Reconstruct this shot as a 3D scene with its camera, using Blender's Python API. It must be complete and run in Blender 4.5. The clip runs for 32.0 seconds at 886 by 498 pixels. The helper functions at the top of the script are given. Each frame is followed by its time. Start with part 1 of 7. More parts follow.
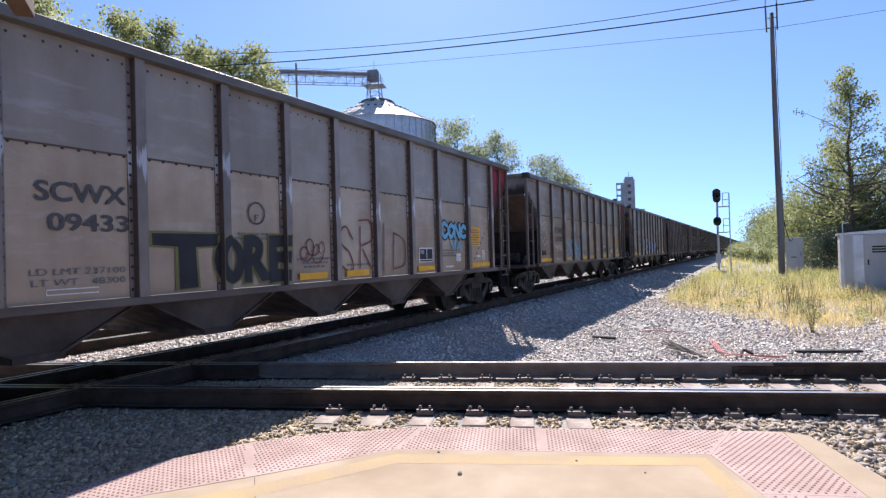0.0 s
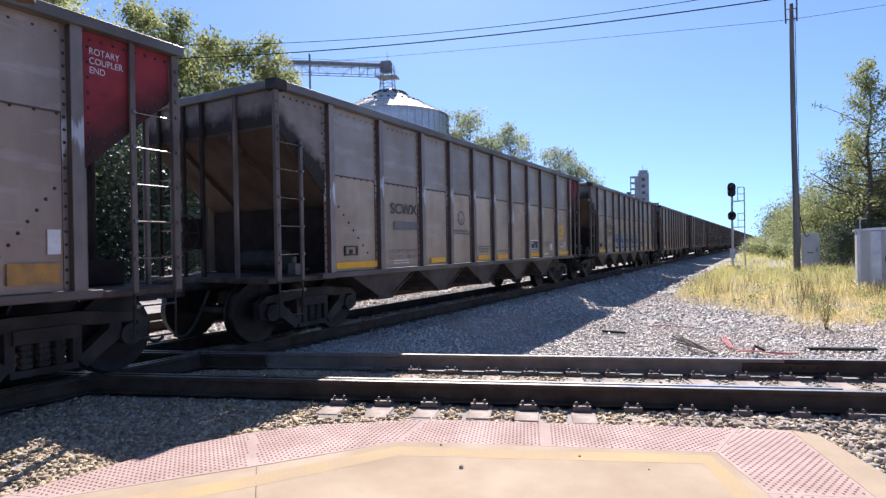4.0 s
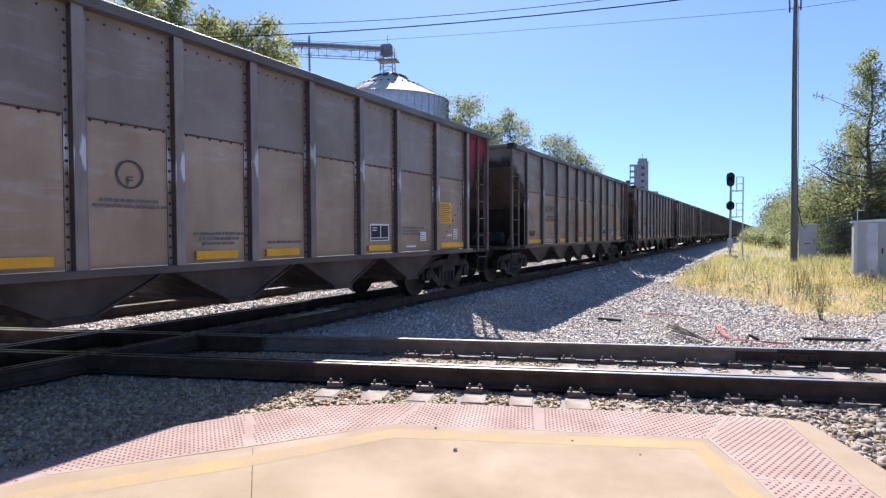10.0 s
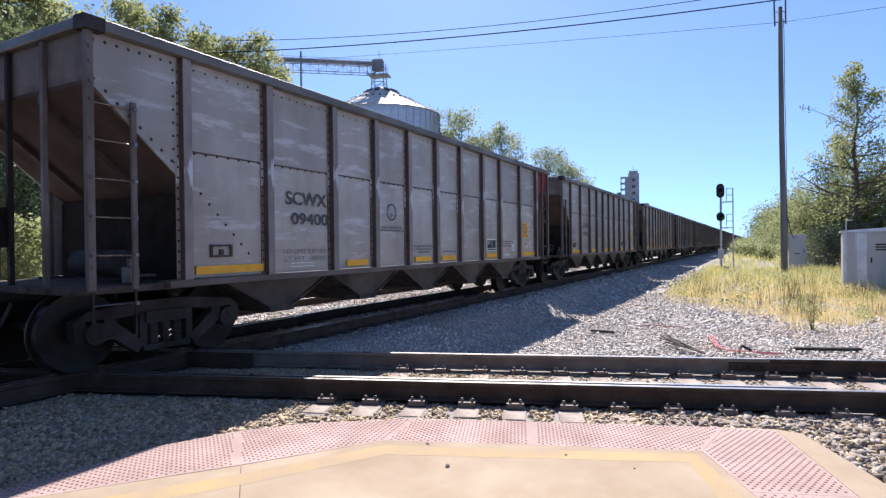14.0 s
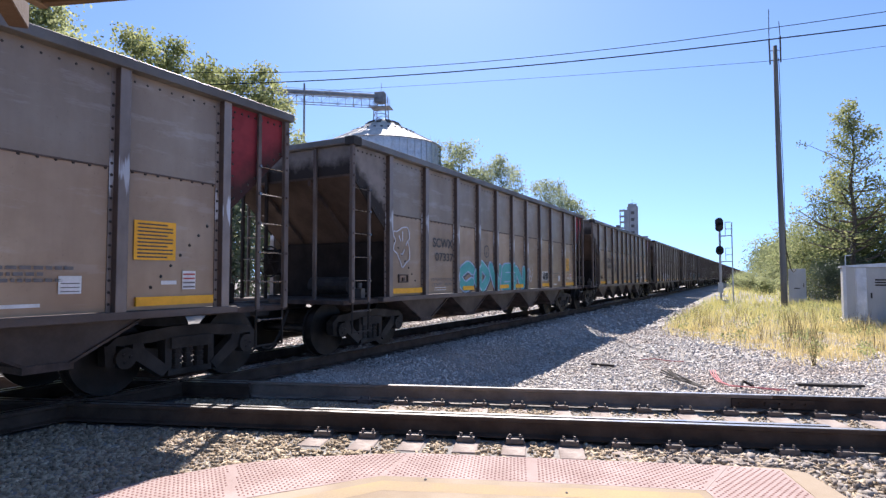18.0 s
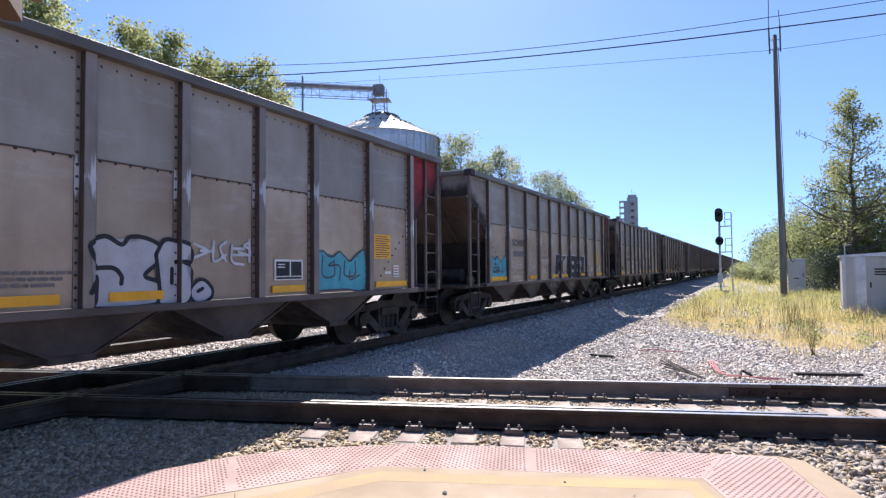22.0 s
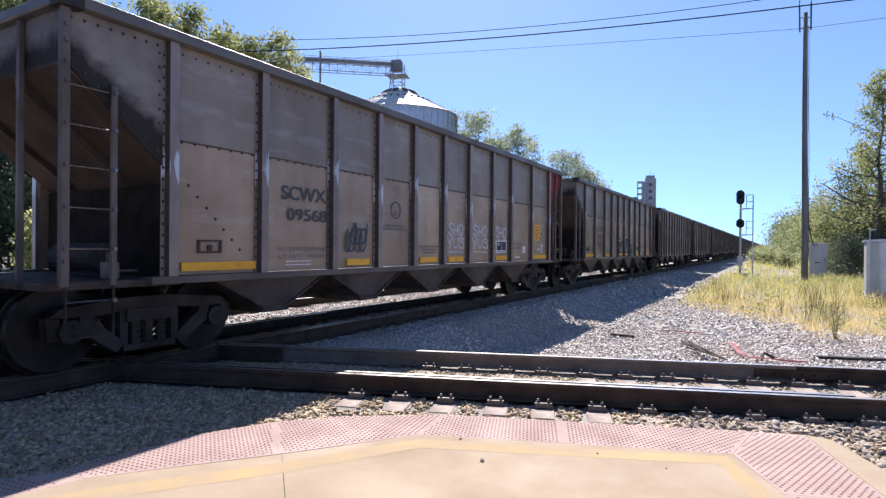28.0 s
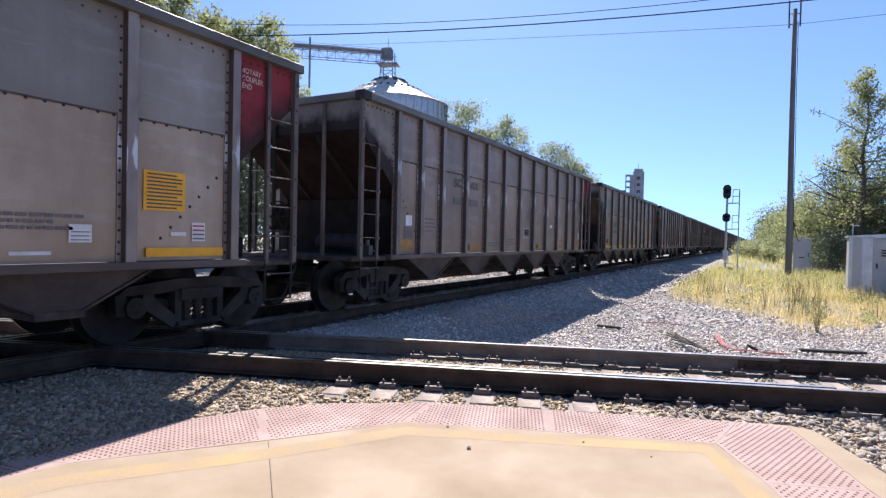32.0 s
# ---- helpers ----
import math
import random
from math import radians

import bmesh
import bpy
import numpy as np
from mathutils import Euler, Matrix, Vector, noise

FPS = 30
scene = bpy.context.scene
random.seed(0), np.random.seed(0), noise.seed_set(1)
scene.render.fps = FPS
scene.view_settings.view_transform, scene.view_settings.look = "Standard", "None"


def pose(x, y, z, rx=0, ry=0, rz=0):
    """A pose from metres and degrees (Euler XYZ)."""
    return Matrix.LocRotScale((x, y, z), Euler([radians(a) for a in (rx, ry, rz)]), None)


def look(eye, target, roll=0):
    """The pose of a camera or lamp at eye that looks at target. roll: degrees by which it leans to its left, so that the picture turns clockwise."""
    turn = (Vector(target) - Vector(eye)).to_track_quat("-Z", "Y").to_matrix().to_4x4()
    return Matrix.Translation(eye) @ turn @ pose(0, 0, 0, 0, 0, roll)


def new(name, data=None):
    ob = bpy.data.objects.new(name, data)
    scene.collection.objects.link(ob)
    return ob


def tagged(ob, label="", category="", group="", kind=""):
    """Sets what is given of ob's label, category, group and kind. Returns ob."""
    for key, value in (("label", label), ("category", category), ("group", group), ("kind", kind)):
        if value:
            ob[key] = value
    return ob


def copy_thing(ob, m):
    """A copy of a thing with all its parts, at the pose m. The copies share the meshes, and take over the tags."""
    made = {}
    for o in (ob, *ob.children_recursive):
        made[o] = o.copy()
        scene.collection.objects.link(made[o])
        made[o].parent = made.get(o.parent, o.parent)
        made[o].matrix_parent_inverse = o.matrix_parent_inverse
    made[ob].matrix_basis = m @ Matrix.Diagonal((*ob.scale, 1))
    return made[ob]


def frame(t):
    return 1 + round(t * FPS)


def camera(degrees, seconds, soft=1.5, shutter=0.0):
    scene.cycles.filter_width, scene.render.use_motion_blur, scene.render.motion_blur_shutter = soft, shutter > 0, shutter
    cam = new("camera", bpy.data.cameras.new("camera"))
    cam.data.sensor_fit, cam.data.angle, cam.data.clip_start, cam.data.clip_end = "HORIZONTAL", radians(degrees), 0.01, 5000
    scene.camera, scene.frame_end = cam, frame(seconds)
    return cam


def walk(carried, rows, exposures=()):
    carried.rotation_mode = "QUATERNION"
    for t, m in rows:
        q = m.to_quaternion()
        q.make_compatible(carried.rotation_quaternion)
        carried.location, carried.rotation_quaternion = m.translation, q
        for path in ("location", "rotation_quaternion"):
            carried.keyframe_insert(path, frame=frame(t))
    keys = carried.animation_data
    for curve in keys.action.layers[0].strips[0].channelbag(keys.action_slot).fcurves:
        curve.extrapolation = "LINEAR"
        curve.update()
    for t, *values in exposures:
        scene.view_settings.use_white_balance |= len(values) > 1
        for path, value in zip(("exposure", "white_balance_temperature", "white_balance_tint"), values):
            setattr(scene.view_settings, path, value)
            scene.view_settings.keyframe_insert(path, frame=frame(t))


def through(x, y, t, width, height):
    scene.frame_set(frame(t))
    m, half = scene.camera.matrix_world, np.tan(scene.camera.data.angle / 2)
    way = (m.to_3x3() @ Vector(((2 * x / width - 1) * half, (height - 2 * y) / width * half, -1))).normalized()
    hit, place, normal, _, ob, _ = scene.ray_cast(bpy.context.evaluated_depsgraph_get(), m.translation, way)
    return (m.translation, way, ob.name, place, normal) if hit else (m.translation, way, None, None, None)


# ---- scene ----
cam = camera(75.0, 32.0, soft=1.35)
PATH = [
    (0, (0.939, 0.127, 1.387), (0.649, 2.106, 1.406), -1.6),
    (0.5, (0.961, 0.142, 1.393), (0.666, 2.12, 1.415), -1.8),
    (1, (1.006, 0.156, 1.391), (0.701, 2.133, 1.415), -1.9),
    (1.5, (0.987, 0.155, 1.392), (0.672, 2.13, 1.411), -1.8),
    (2, (0.984, 0.155, 1.391), (0.663, 2.129, 1.401), -1.7),
    (2.5, (0.987, 0.163, 1.385), (0.663, 2.137, 1.386), -1.5),
    (3, (0.988, 0.162, 1.385), (0.659, 2.135, 1.38), -1.3),
    (3.5, (0.991, 0.172, 1.385), (0.656, 2.144, 1.377), -1.1),
    (5.5, (0.983, 0.182, 1.388), (0.67, 2.157, 1.387), -0.7),
    (6, (0.99, 0.168, 1.389), (0.676, 2.143, 1.389), -0.6),
    (6.5, (0.993, 0.16, 1.391), (0.677, 2.135, 1.389), -0.6),
    (7, (0.991, 0.164, 1.387), (0.674, 2.139, 1.381), -0.5),
    (7.5, (0.991, 0.171, 1.386), (0.675, 2.146, 1.373), -0.4),
    (8, (0.986, 0.18, 1.383), (0.675, 2.155, 1.362), -0.3),
    (8.5, (0.992, 0.175, 1.384), (0.683, 2.15, 1.355), -0.3),
    (9, (0.995, 0.17, 1.382), (0.684, 2.145, 1.345), -0.2),
    (9.5, (0.999, 0.161, 1.38), (0.681, 2.135, 1.333), -0.2),
    (10, (0.998, 0.163, 1.382), (0.673, 2.136, 1.325), -0.2),
    (10.5, (0.993, 0.174, 1.371), (0.665, 2.146, 1.311), -0.3),
    (11, (1.0, 0.184, 1.376), (0.671, 2.156, 1.316), -0.5),
    (11.5, (1.0, 0.177, 1.378), (0.672, 2.149, 1.319), -0.7),
    (12, (1.004, 0.179, 1.375), (0.675, 2.151, 1.316), -0.9),
    (12.5, (1.008, 0.171, 1.371), (0.677, 2.143, 1.315), -1.0),
    (13, (1.014, 0.184, 1.378), (0.685, 2.156, 1.327), -0.9),
    (13.5, (1.016, 0.182, 1.378), (0.699, 2.156, 1.344), -0.8),
    (14, (1.012, 0.195, 1.379), (0.712, 2.172, 1.368), -0.7),
    (14.5, (1.015, 0.185, 1.379), (0.729, 2.165, 1.394), -0.5),
    (16.5, (1.013, 0.191, 1.388), (0.72, 2.167, 1.474), -0.3),
    (17, (1.016, 0.19, 1.387), (0.72, 2.166, 1.482), -0.2),
    (17.5, (1.009, 0.196, 1.39), (0.713, 2.172, 1.489), -0.2),
    (18, (1.004, 0.195, 1.388), (0.707, 2.17, 1.483), -0.1),
    (18.5, (1.014, 0.205, 1.387), (0.715, 2.18, 1.475), -0.3),
    (19, (1.02, 0.21, 1.386), (0.72, 2.186, 1.47), -0.5),
    (19.5, (1.019, 0.204, 1.385), (0.719, 2.179, 1.469), -0.6),
    (20, (1.019, 0.207, 1.383), (0.718, 2.183, 1.467), -0.5),
    (20.5, (1.024, 0.201, 1.387), (0.721, 2.176, 1.468), -0.4),
    (21, (1.027, 0.191, 1.389), (0.723, 2.166, 1.467), -0.4),
    (21.5, (1.025, 0.195, 1.385), (0.725, 2.171, 1.459), -0.4),
    (22, (1.023, 0.192, 1.382), (0.726, 2.168, 1.451), -0.5),
    (22.5, (1.027, 0.187, 1.383), (0.73, 2.164, 1.45), -0.6),
    (23, (1.024, 0.181, 1.386), (0.724, 2.157, 1.452), -0.7),
    (23.5, (1.025, 0.169, 1.388), (0.713, 2.143, 1.457), -0.9),
    (24, (1.027, 0.182, 1.381), (0.696, 2.154, 1.452), -1.0),
    (24.5, (1.021, 0.174, 1.39), (0.668, 2.141, 1.455), -0.9),
    (25, (0.977, 0.151, 1.383), (0.611, 2.116, 1.438), -0.7),
    (25.5, (0.891, 0.102, 1.379), (0.523, 2.068, 1.418), -0.3),
    (27.5, (0.849, 0.07, 1.366), (0.5, 2.039, 1.362), 0.4),
    (28, (0.848, 0.057, 1.369), (0.501, 2.027, 1.362), 0.5),
    (28.5, (0.847, 0.049, 1.367), (0.508, 2.02, 1.357), 0.6),
    (29, (0.844, 0.061, 1.363), (0.517, 2.034, 1.35), 0.8),
    (29.5, (0.843, 0.076, 1.36), (0.526, 2.051, 1.341), 1.0),
    (30, (0.838, 0.044, 1.366), (0.527, 2.019, 1.343), 1.1),
    (30.5, (0.842, 0.075, 1.357), (0.534, 2.051, 1.33), 1.2),
    (31, (0.836, 0.065, 1.358), (0.531, 2.041, 1.326), 1.4),
    (31.5, (0.838, 0.069, 1.354), (0.534, 2.046, 1.318), 1.4),
    (32, (0.835, 0.07, 1.351), (0.529, 2.046, 1.311), 1.3),
]
walk(cam, [(t, look(e, g, r)) for t, e, g, r in PATH], [(0, 0.88, 6600, 16), (14, 0.88, 6600, 16), (17.5, 0.95, 6600, 16), (25, 0.95, 6600, 16), (28, 0.88, 6600, 16), (32, 0.88, 6600, 16)])

# ---- world, sun ----
SUN = Vector((-0.148, 0.915, 1.0)).normalized()
world = bpy.data.worlds.new("sky_world")
scene.world = world
world.use_nodes = True
wn = world.node_tree
sky = wn.nodes.new("ShaderNodeTexSky")
sky.sky_type = "NISHITA"
sky.sun_disc = False
sky.sun_elevation = math.asin(SUN.z)
sky.sun_rotation = math.atan2(SUN.x, SUN.y)
sky.air_density, sky.dust_density, sky.ozone_density = 0.60, 0.12, 2.8
sky_way = wn.nodes.new("ShaderNodeTexCoord")
lift_up = wn.nodes.new("ShaderNodeMapping")            # clear air: the pale band sits low at the horizon
lift_up.inputs["Location"].default_value = (0, 0, 0.12)
wn.links.new(sky_way.outputs["Generated"], lift_up.inputs[0])
wn.links.new(lift_up.outputs[0], sky.inputs[0])
tint = wn.nodes.new("ShaderNodeMix")                    # dry, deep blue air
tint.data_type, tint.blend_type = "RGBA", "MULTIPLY"
tint.inputs[0].default_value, tint.inputs[7].default_value = 1.0, (0.85, 0.975, 1.05, 1)
wn.links.new(sky.outputs[0], tint.inputs[6])
wn.links.new(tint.outputs[2], wn.nodes["Background"].inputs[0])
wn.nodes["Background"].inputs[1].default_value = 0.138
sun = new("sun", bpy.data.lights.new("sun", "SUN"))
sun.data.energy, sun.data.angle, sun.data.color = 4.6, radians(0.53), (1.0, 0.965, 0.91)
sun.matrix_world = look((0, 0, 40), Vector((0, 0, 40)) - SUN)

# ---- plan ----
HEAD = 70.06                       # the train's line, degrees from +x
U = Vector((math.cos(radians(HEAD)), math.sin(radians(HEAD)), 0))
LEFT = Vector((-U.y, U.x, 0))
MAIN = 6.66                        # from the origin to the middle of the train's track
SIDE = 10.62                       # the second track beside it
NEAR = 6.0                         # near rail of the crossing track, along +x
GAUGE = 1.507


def on(s, p, z=0.0):
    """A place s along the train's line and p to its left."""
    return U * s + LEFT * p + Vector((0, 0, z))


def along(s, p, z=0.0, turn=0.0):
    v = on(s, p, z)
    return pose(v.x, v.y, v.z, 0, 0, HEAD + turn)


# ---- materials ----
def material(name):
    m = bpy.data.materials.new(name)
    m.use_nodes = True
    return m, m.node_tree.nodes, m.node_tree.links, m.node_tree.nodes["Principled BSDF"]


def mixed(nodes, links, fac, a, b):
    n = nodes.new("ShaderNodeMix")
    n.data_type = "RGBA"
    for sock, v in ((n.inputs[0], fac), (n.inputs[6], a), (n.inputs[7], b)):
        if hasattr(v, "links"):
            links.new(v, sock)
        elif isinstance(v, (int, float)):
            sock.default_value = v
        else:
            sock.default_value = (*v, 1)
    return n.outputs[2]


def ramp(nodes, links, v, lo, hi):
    n = nodes.new("ShaderNodeMapRange")
    n.inputs[1].default_value, n.inputs[2].default_value = lo, hi
    links.new(v, n.inputs[0])
    return n.outputs[0]


def fractal(nodes, links, scale, detail=4.0, rough=0.55, stretch=None, coords="Object"):
    tc = nodes.new("ShaderNodeTexCoord")
    n = nodes.new("ShaderNodeTexNoise")
    n.inputs["Scale"].default_value, n.inputs["Detail"].default_value, n.inputs["Roughness"].default_value = scale, detail, rough
    out = tc.outputs[coords]
    if stretch:
        mp = nodes.new("ShaderNodeMapping")
        mp.inputs["Scale"].default_value = stretch
        links.new(out, mp.inputs[0])
        out = mp.outputs[0]
    links.new(out, n.inputs["Vector"])
    return n.outputs["Fac"]


def surface(name, base, dark, rough=0.7, metal=0.0, scale=3.0, fine=40.0, bump=0.15, stretch=None, spread=(0.35, 0.7), random_by=0.0, spec=0.5, depth=0.01, detail=5.0):
    """A plain worn surface: two colours by coarse noise, fine grain in colour and relief."""
    m, nodes, links, bsdf = material(name)
    coarse = ramp(nodes, links, fractal(nodes, links, scale, detail, 0.6, stretch), *spread)
    grain = fractal(nodes, links, fine, 3, 0.6)
    col = mixed(nodes, links, coarse, base, dark)
    g = nodes.new("ShaderNodeHueSaturation")
    mr = nodes.new("ShaderNodeMapRange")
    mr.inputs[3].default_value, mr.inputs[4].default_value = 0.82, 1.18
    links.new(grain, mr.inputs[0])
    val = mr.outputs[0]
    if random_by:
        oi = nodes.new("ShaderNodeObjectInfo")
        r = nodes.new("ShaderNodeMapRange")
        r.inputs[3].default_value, r.inputs[4].default_value = 1 - random_by, 1 + random_by
        links.new(oi.outputs["Random"], r.inputs[0])
        mu = nodes.new("ShaderNodeMath")
        mu.operation = "MULTIPLY"
        links.new(val, mu.inputs[0]), links.new(r.outputs[0], mu.inputs[1])
        val = mu.outputs[0]
    links.new(val, g.inputs["Value"])
    links.new(col, g.inputs["Color"])
    links.new(g.outputs[0], bsdf.inputs["Base Color"])
    bsdf.inputs["Metallic"].default_value = metal
    bsdf.inputs["Specular IOR Level"].default_value = spec
    rr = nodes.new("ShaderNodeMapRange")
    rr.inputs[3].default_value, rr.inputs[4].default_value = max(0.05, rough - 0.12), min(1, rough + 0.12)
    links.new(coarse, rr.inputs[0])
    links.new(rr.outputs[0], bsdf.inputs["Roughness"])
    if bump:
        b = nodes.new("ShaderNodeBump")
        b.inputs["Strength"].default_value, b.inputs["Distance"].default_value = bump, depth
        links.new(grain, b.inputs["Height"])
        links.new(b.outputs[0], bsdf.inputs["Normal"])
    return m


M_RUST = surface("rusty_brown_steel", (0.11, 0.075, 0.06), (0.045, 0.032, 0.028), 0.75, 0.2, 4, 50)
M_DARK = surface("grimy_black_steel", (0.042, 0.036, 0.032), (0.026, 0.022, 0.02), 0.75, 0.2, 5, 60)
M_RAIL = surface("rusty_rail_side", (0.096, 0.064, 0.047), (0.046, 0.031, 0.023), 0.85, 0.0, 3, 60, spec=0.2)
M_RAILTOP = surface("polished_rail_head", (0.60, 0.58, 0.56), (0.46, 0.44, 0.41), 0.36, 0.9, 2, 80, 0.03)
M_GROUND = surface("dry_gravelly_ground", (0.35, 0.325, 0.30), (0.21, 0.195, 0.18), 0.95, 0, 0.7, 9, 0.6, depth=0.05)
M_TIE = surface("weathered_timber", (0.42, 0.345, 0.30), (0.24, 0.185, 0.16), 0.85, 0, 6, 50, 0.4)
M_CONCRETE = surface("tan_broom_finished_concrete", (0.405, 0.315, 0.222), (0.335, 0.255, 0.175), 0.9, 0, 1.6, 120, 0.2)
M_TILE = surface("faded_red_tactile_paving", (0.43, 0.315, 0.285), (0.37, 0.265, 0.235), 0.85, 0, 3, 80, 0.2)
M_YELLOW = surface("yellow_reflective_strip", (0.95, 0.46, 0.014), (0.78, 0.36, 0.012), 0.5, 0, 5, 60, 0.02)
M_BARK = surface("grey_brown_bark", (0.13, 0.10, 0.075), (0.07, 0.055, 0.042), 0.9, 0, 5, 30, 0.5)
M_SILVER = surface("galvanised_steel", (0.55, 0.57, 0.60), (0.42, 0.44, 0.47), 0.42, 0.7, 2, 30, 0.05)
M_POLE = surface("grey_weathered_pole", (0.17, 0.165, 0.155), (0.10, 0.098, 0.09), 0.9, 0, 3, 30, 0.4, (1, 1, 0.1))
M_PALE = surface("pale_grey_concrete", (0.5, 0.5, 0.5), (0.42, 0.42, 0.42), 0.85, 0, 0.3, 5, 0.1)


# ---- mesh helpers ----
def cuboid(bm, x0, y0, z0, x1, y1, z1):
    vs = [bm.verts.new((x, y, z)) for z in (z0, z1) for x, y in ((x0, y0), (x1, y0), (x1, y1), (x0, y1))]
    for f in ((3, 2, 1, 0), (4, 5, 6, 7), (0, 1, 5, 4), (1, 2, 6, 5), (2, 3, 7, 6), (3, 0, 4, 7)):
        bm.faces.new([vs[i] for i in f])
    return vs


def prism(bm, outline, axis, a, b):
    """An outline of (p, q) pushed out along an axis from a to b. axis x: (y, z); y: (x, z); z: (x, y)."""
    def at(p, q, r):
        return {"x": (r, p, q), "y": (p, r, q), "z": (p, q, r)}[axis]
    lo = [bm.verts.new(at(p, q, a)) for p, q in outline]
    hi = [bm.verts.new(at(p, q, b)) for p, q in outline]
    n = len(outline)
    faces = [bm.faces.new(lo), bm.faces.new(hi)]
    for i in range(n):
        faces.append(bm.faces.new((lo[i], lo[(i + 1) % n], hi[(i + 1) % n], hi[i])))
    bmesh.ops.recalc_face_normals(bm, faces=faces)


def tube(bm, a, b, ra, rb=None, n=8, caps=True):
    a, b, rb = Vector(a), Vector(b), ra if rb is None else rb
    d = (b - a).normalized()
    p = d.orthogonal().normalized()
    q = d.cross(p)
    rings = [[bm.verts.new(c + (p * math.cos(k * math.tau / n) + q * math.sin(k * math.tau / n)) * r) for k in range(n)] for c, r in ((a, ra), (b, rb))]
    for k in range(n):
        bm.faces.new((rings[0][k], rings[0][(k + 1) % n], rings[1][(k + 1) % n], rings[1][k]))
    if caps:
        bm.faces.new(rings[0][::-1]), bm.faces.new(rings[1])


def pipe(bm, pts, r, n=6, caps=True):
    """One bent tube through the given points; r: one radius, or one for each point."""
    pts = [Vector(p) for p in pts]
    rr = r if isinstance(r, (list, tuple)) else [r] * len(pts)
    rings, p = [], None
    for k, c in enumerate(pts):
        d = (pts[min(k + 1, len(pts) - 1)] - pts[max(k - 1, 0)]).normalized()
        p = d.orthogonal().normalized() if p is None else (p - d * p.dot(d)).normalized()
        q = d.cross(p)
        rings.append([bm.verts.new(c + (p * math.cos(j * math.tau / n) + q * math.sin(j * math.tau / n)) * rr[k]) for j in range(n)])
    for a, b in zip(rings, rings[1:]):
        for j in range(n):
            bm.faces.new((a[j], a[(j + 1) % n], b[(j + 1) % n], b[j]))
    if caps:
        bm.faces.new(rings[0][::-1]), bm.faces.new(rings[-1])


def bevelled(bm, w):
    bmesh.ops.bevel(bm, geom=list(bm.edges), offset=w, segments=1, affect="EDGES", clamp_overlap=True)
    return bm


def meshed(name, bm, mat, smooth=False):
    me = bpy.data.meshes.new(name)
    if smooth:
        for f in bm.faces:
            f.smooth = True
    bm.to_mesh(me)
    bm.free()
    for m in (mat if isinstance(mat, (list, tuple)) else [mat]):
        me.materials.append(m)
    return me


def part(name, bm, mat, parent, label="", smooth=False, m=None):
    """Links a bmesh, or a mesh that is shared, as one part under a thing or a part."""
    me = bm if isinstance(bm, bpy.types.Mesh) else meshed(name, bm, mat, smooth)
    ob = new(name, me)
    ob.parent = parent
    if m is not None:
        ob.matrix_basis = m
    if label:
        tagged(ob, label)
    return ob


def empty(name, m, label, category, group="", kind=""):
    ob = new(name)
    ob.empty_display_size = 0.2
    ob.matrix_basis = m
    return tagged(ob, label, category, group, kind)


def thing(name, bm, mat, m, label, category="", group="", kind="", smooth=False):
    ob = new(name, meshed(name, bm, mat, smooth))
    ob.matrix_basis = m
    return tagged(ob, label, category, group, kind)


def box(*a):
    bm = bmesh.new()
    cuboid(bm, *a)
    return bm

def leafy(name, a, b, through=0.55, by="island", gloss=0.35):
    """Leaves and blades: colour by piece, part of the light shines through."""
    m, nodes, links, bsdf = material(name)
    out = nodes["Material Output"]
    geo = nodes.new("ShaderNodeNewGeometry")
    big = ramp(nodes, links, fractal(nodes, links, 0.35, 3, 0.6), 0.35, 0.65)
    one = mixed(nodes, links, geo.outputs["Random Per Island"], a, b)
    col = mixed(nodes, links, big, one, [c * 0.8 for c in b])
    links.new(col, bsdf.inputs["Base Color"])
    bsdf.inputs["Roughness"].default_value = 0.55
    bsdf.inputs["Specular IOR Level"].default_value = gloss
    tr = nodes.new("ShaderNodeBsdfTranslucent")
    links.new(col, tr.inputs[0])
    mx = nodes.new("ShaderNodeMixShader")
    mx.inputs[0].default_value = through
    links.new(bsdf.outputs[0], mx.inputs[1]), links.new(tr.outputs[0], mx.inputs[2])
    links.new(mx.outputs[0], out.inputs[0])
    return m


def stony(name, a, b, c, patch=0.0):
    m, nodes, links, bsdf = material(name)
    geo = nodes.new("ShaderNodeNewGeometry")
    g = fractal(nodes, links, 30, 4, 0.6)
    one = mixed(nodes, links, geo.outputs["Random Per Island"], a, b)
    col = mixed(nodes, links, ramp(nodes, links, g, 0.35, 0.8), one, c)
    if patch:
        big = nodes.new("ShaderNodeMath")
        big.operation = "MULTIPLY"
        links.new(ramp(nodes, links, fractal(nodes, links, 0.55, 4, 0.6), 0.45, 0.68), big.inputs[0])
        big.inputs[1].default_value = patch
        col = mixed(nodes, links, big.outputs[0], col, (0.46, 0.36, 0.29))
    links.new(col, bsdf.inputs["Base Color"])
    bsdf.inputs["Roughness"].default_value = 0.9
    bsdf.inputs["Specular IOR Level"].default_value = 0.3
    return m


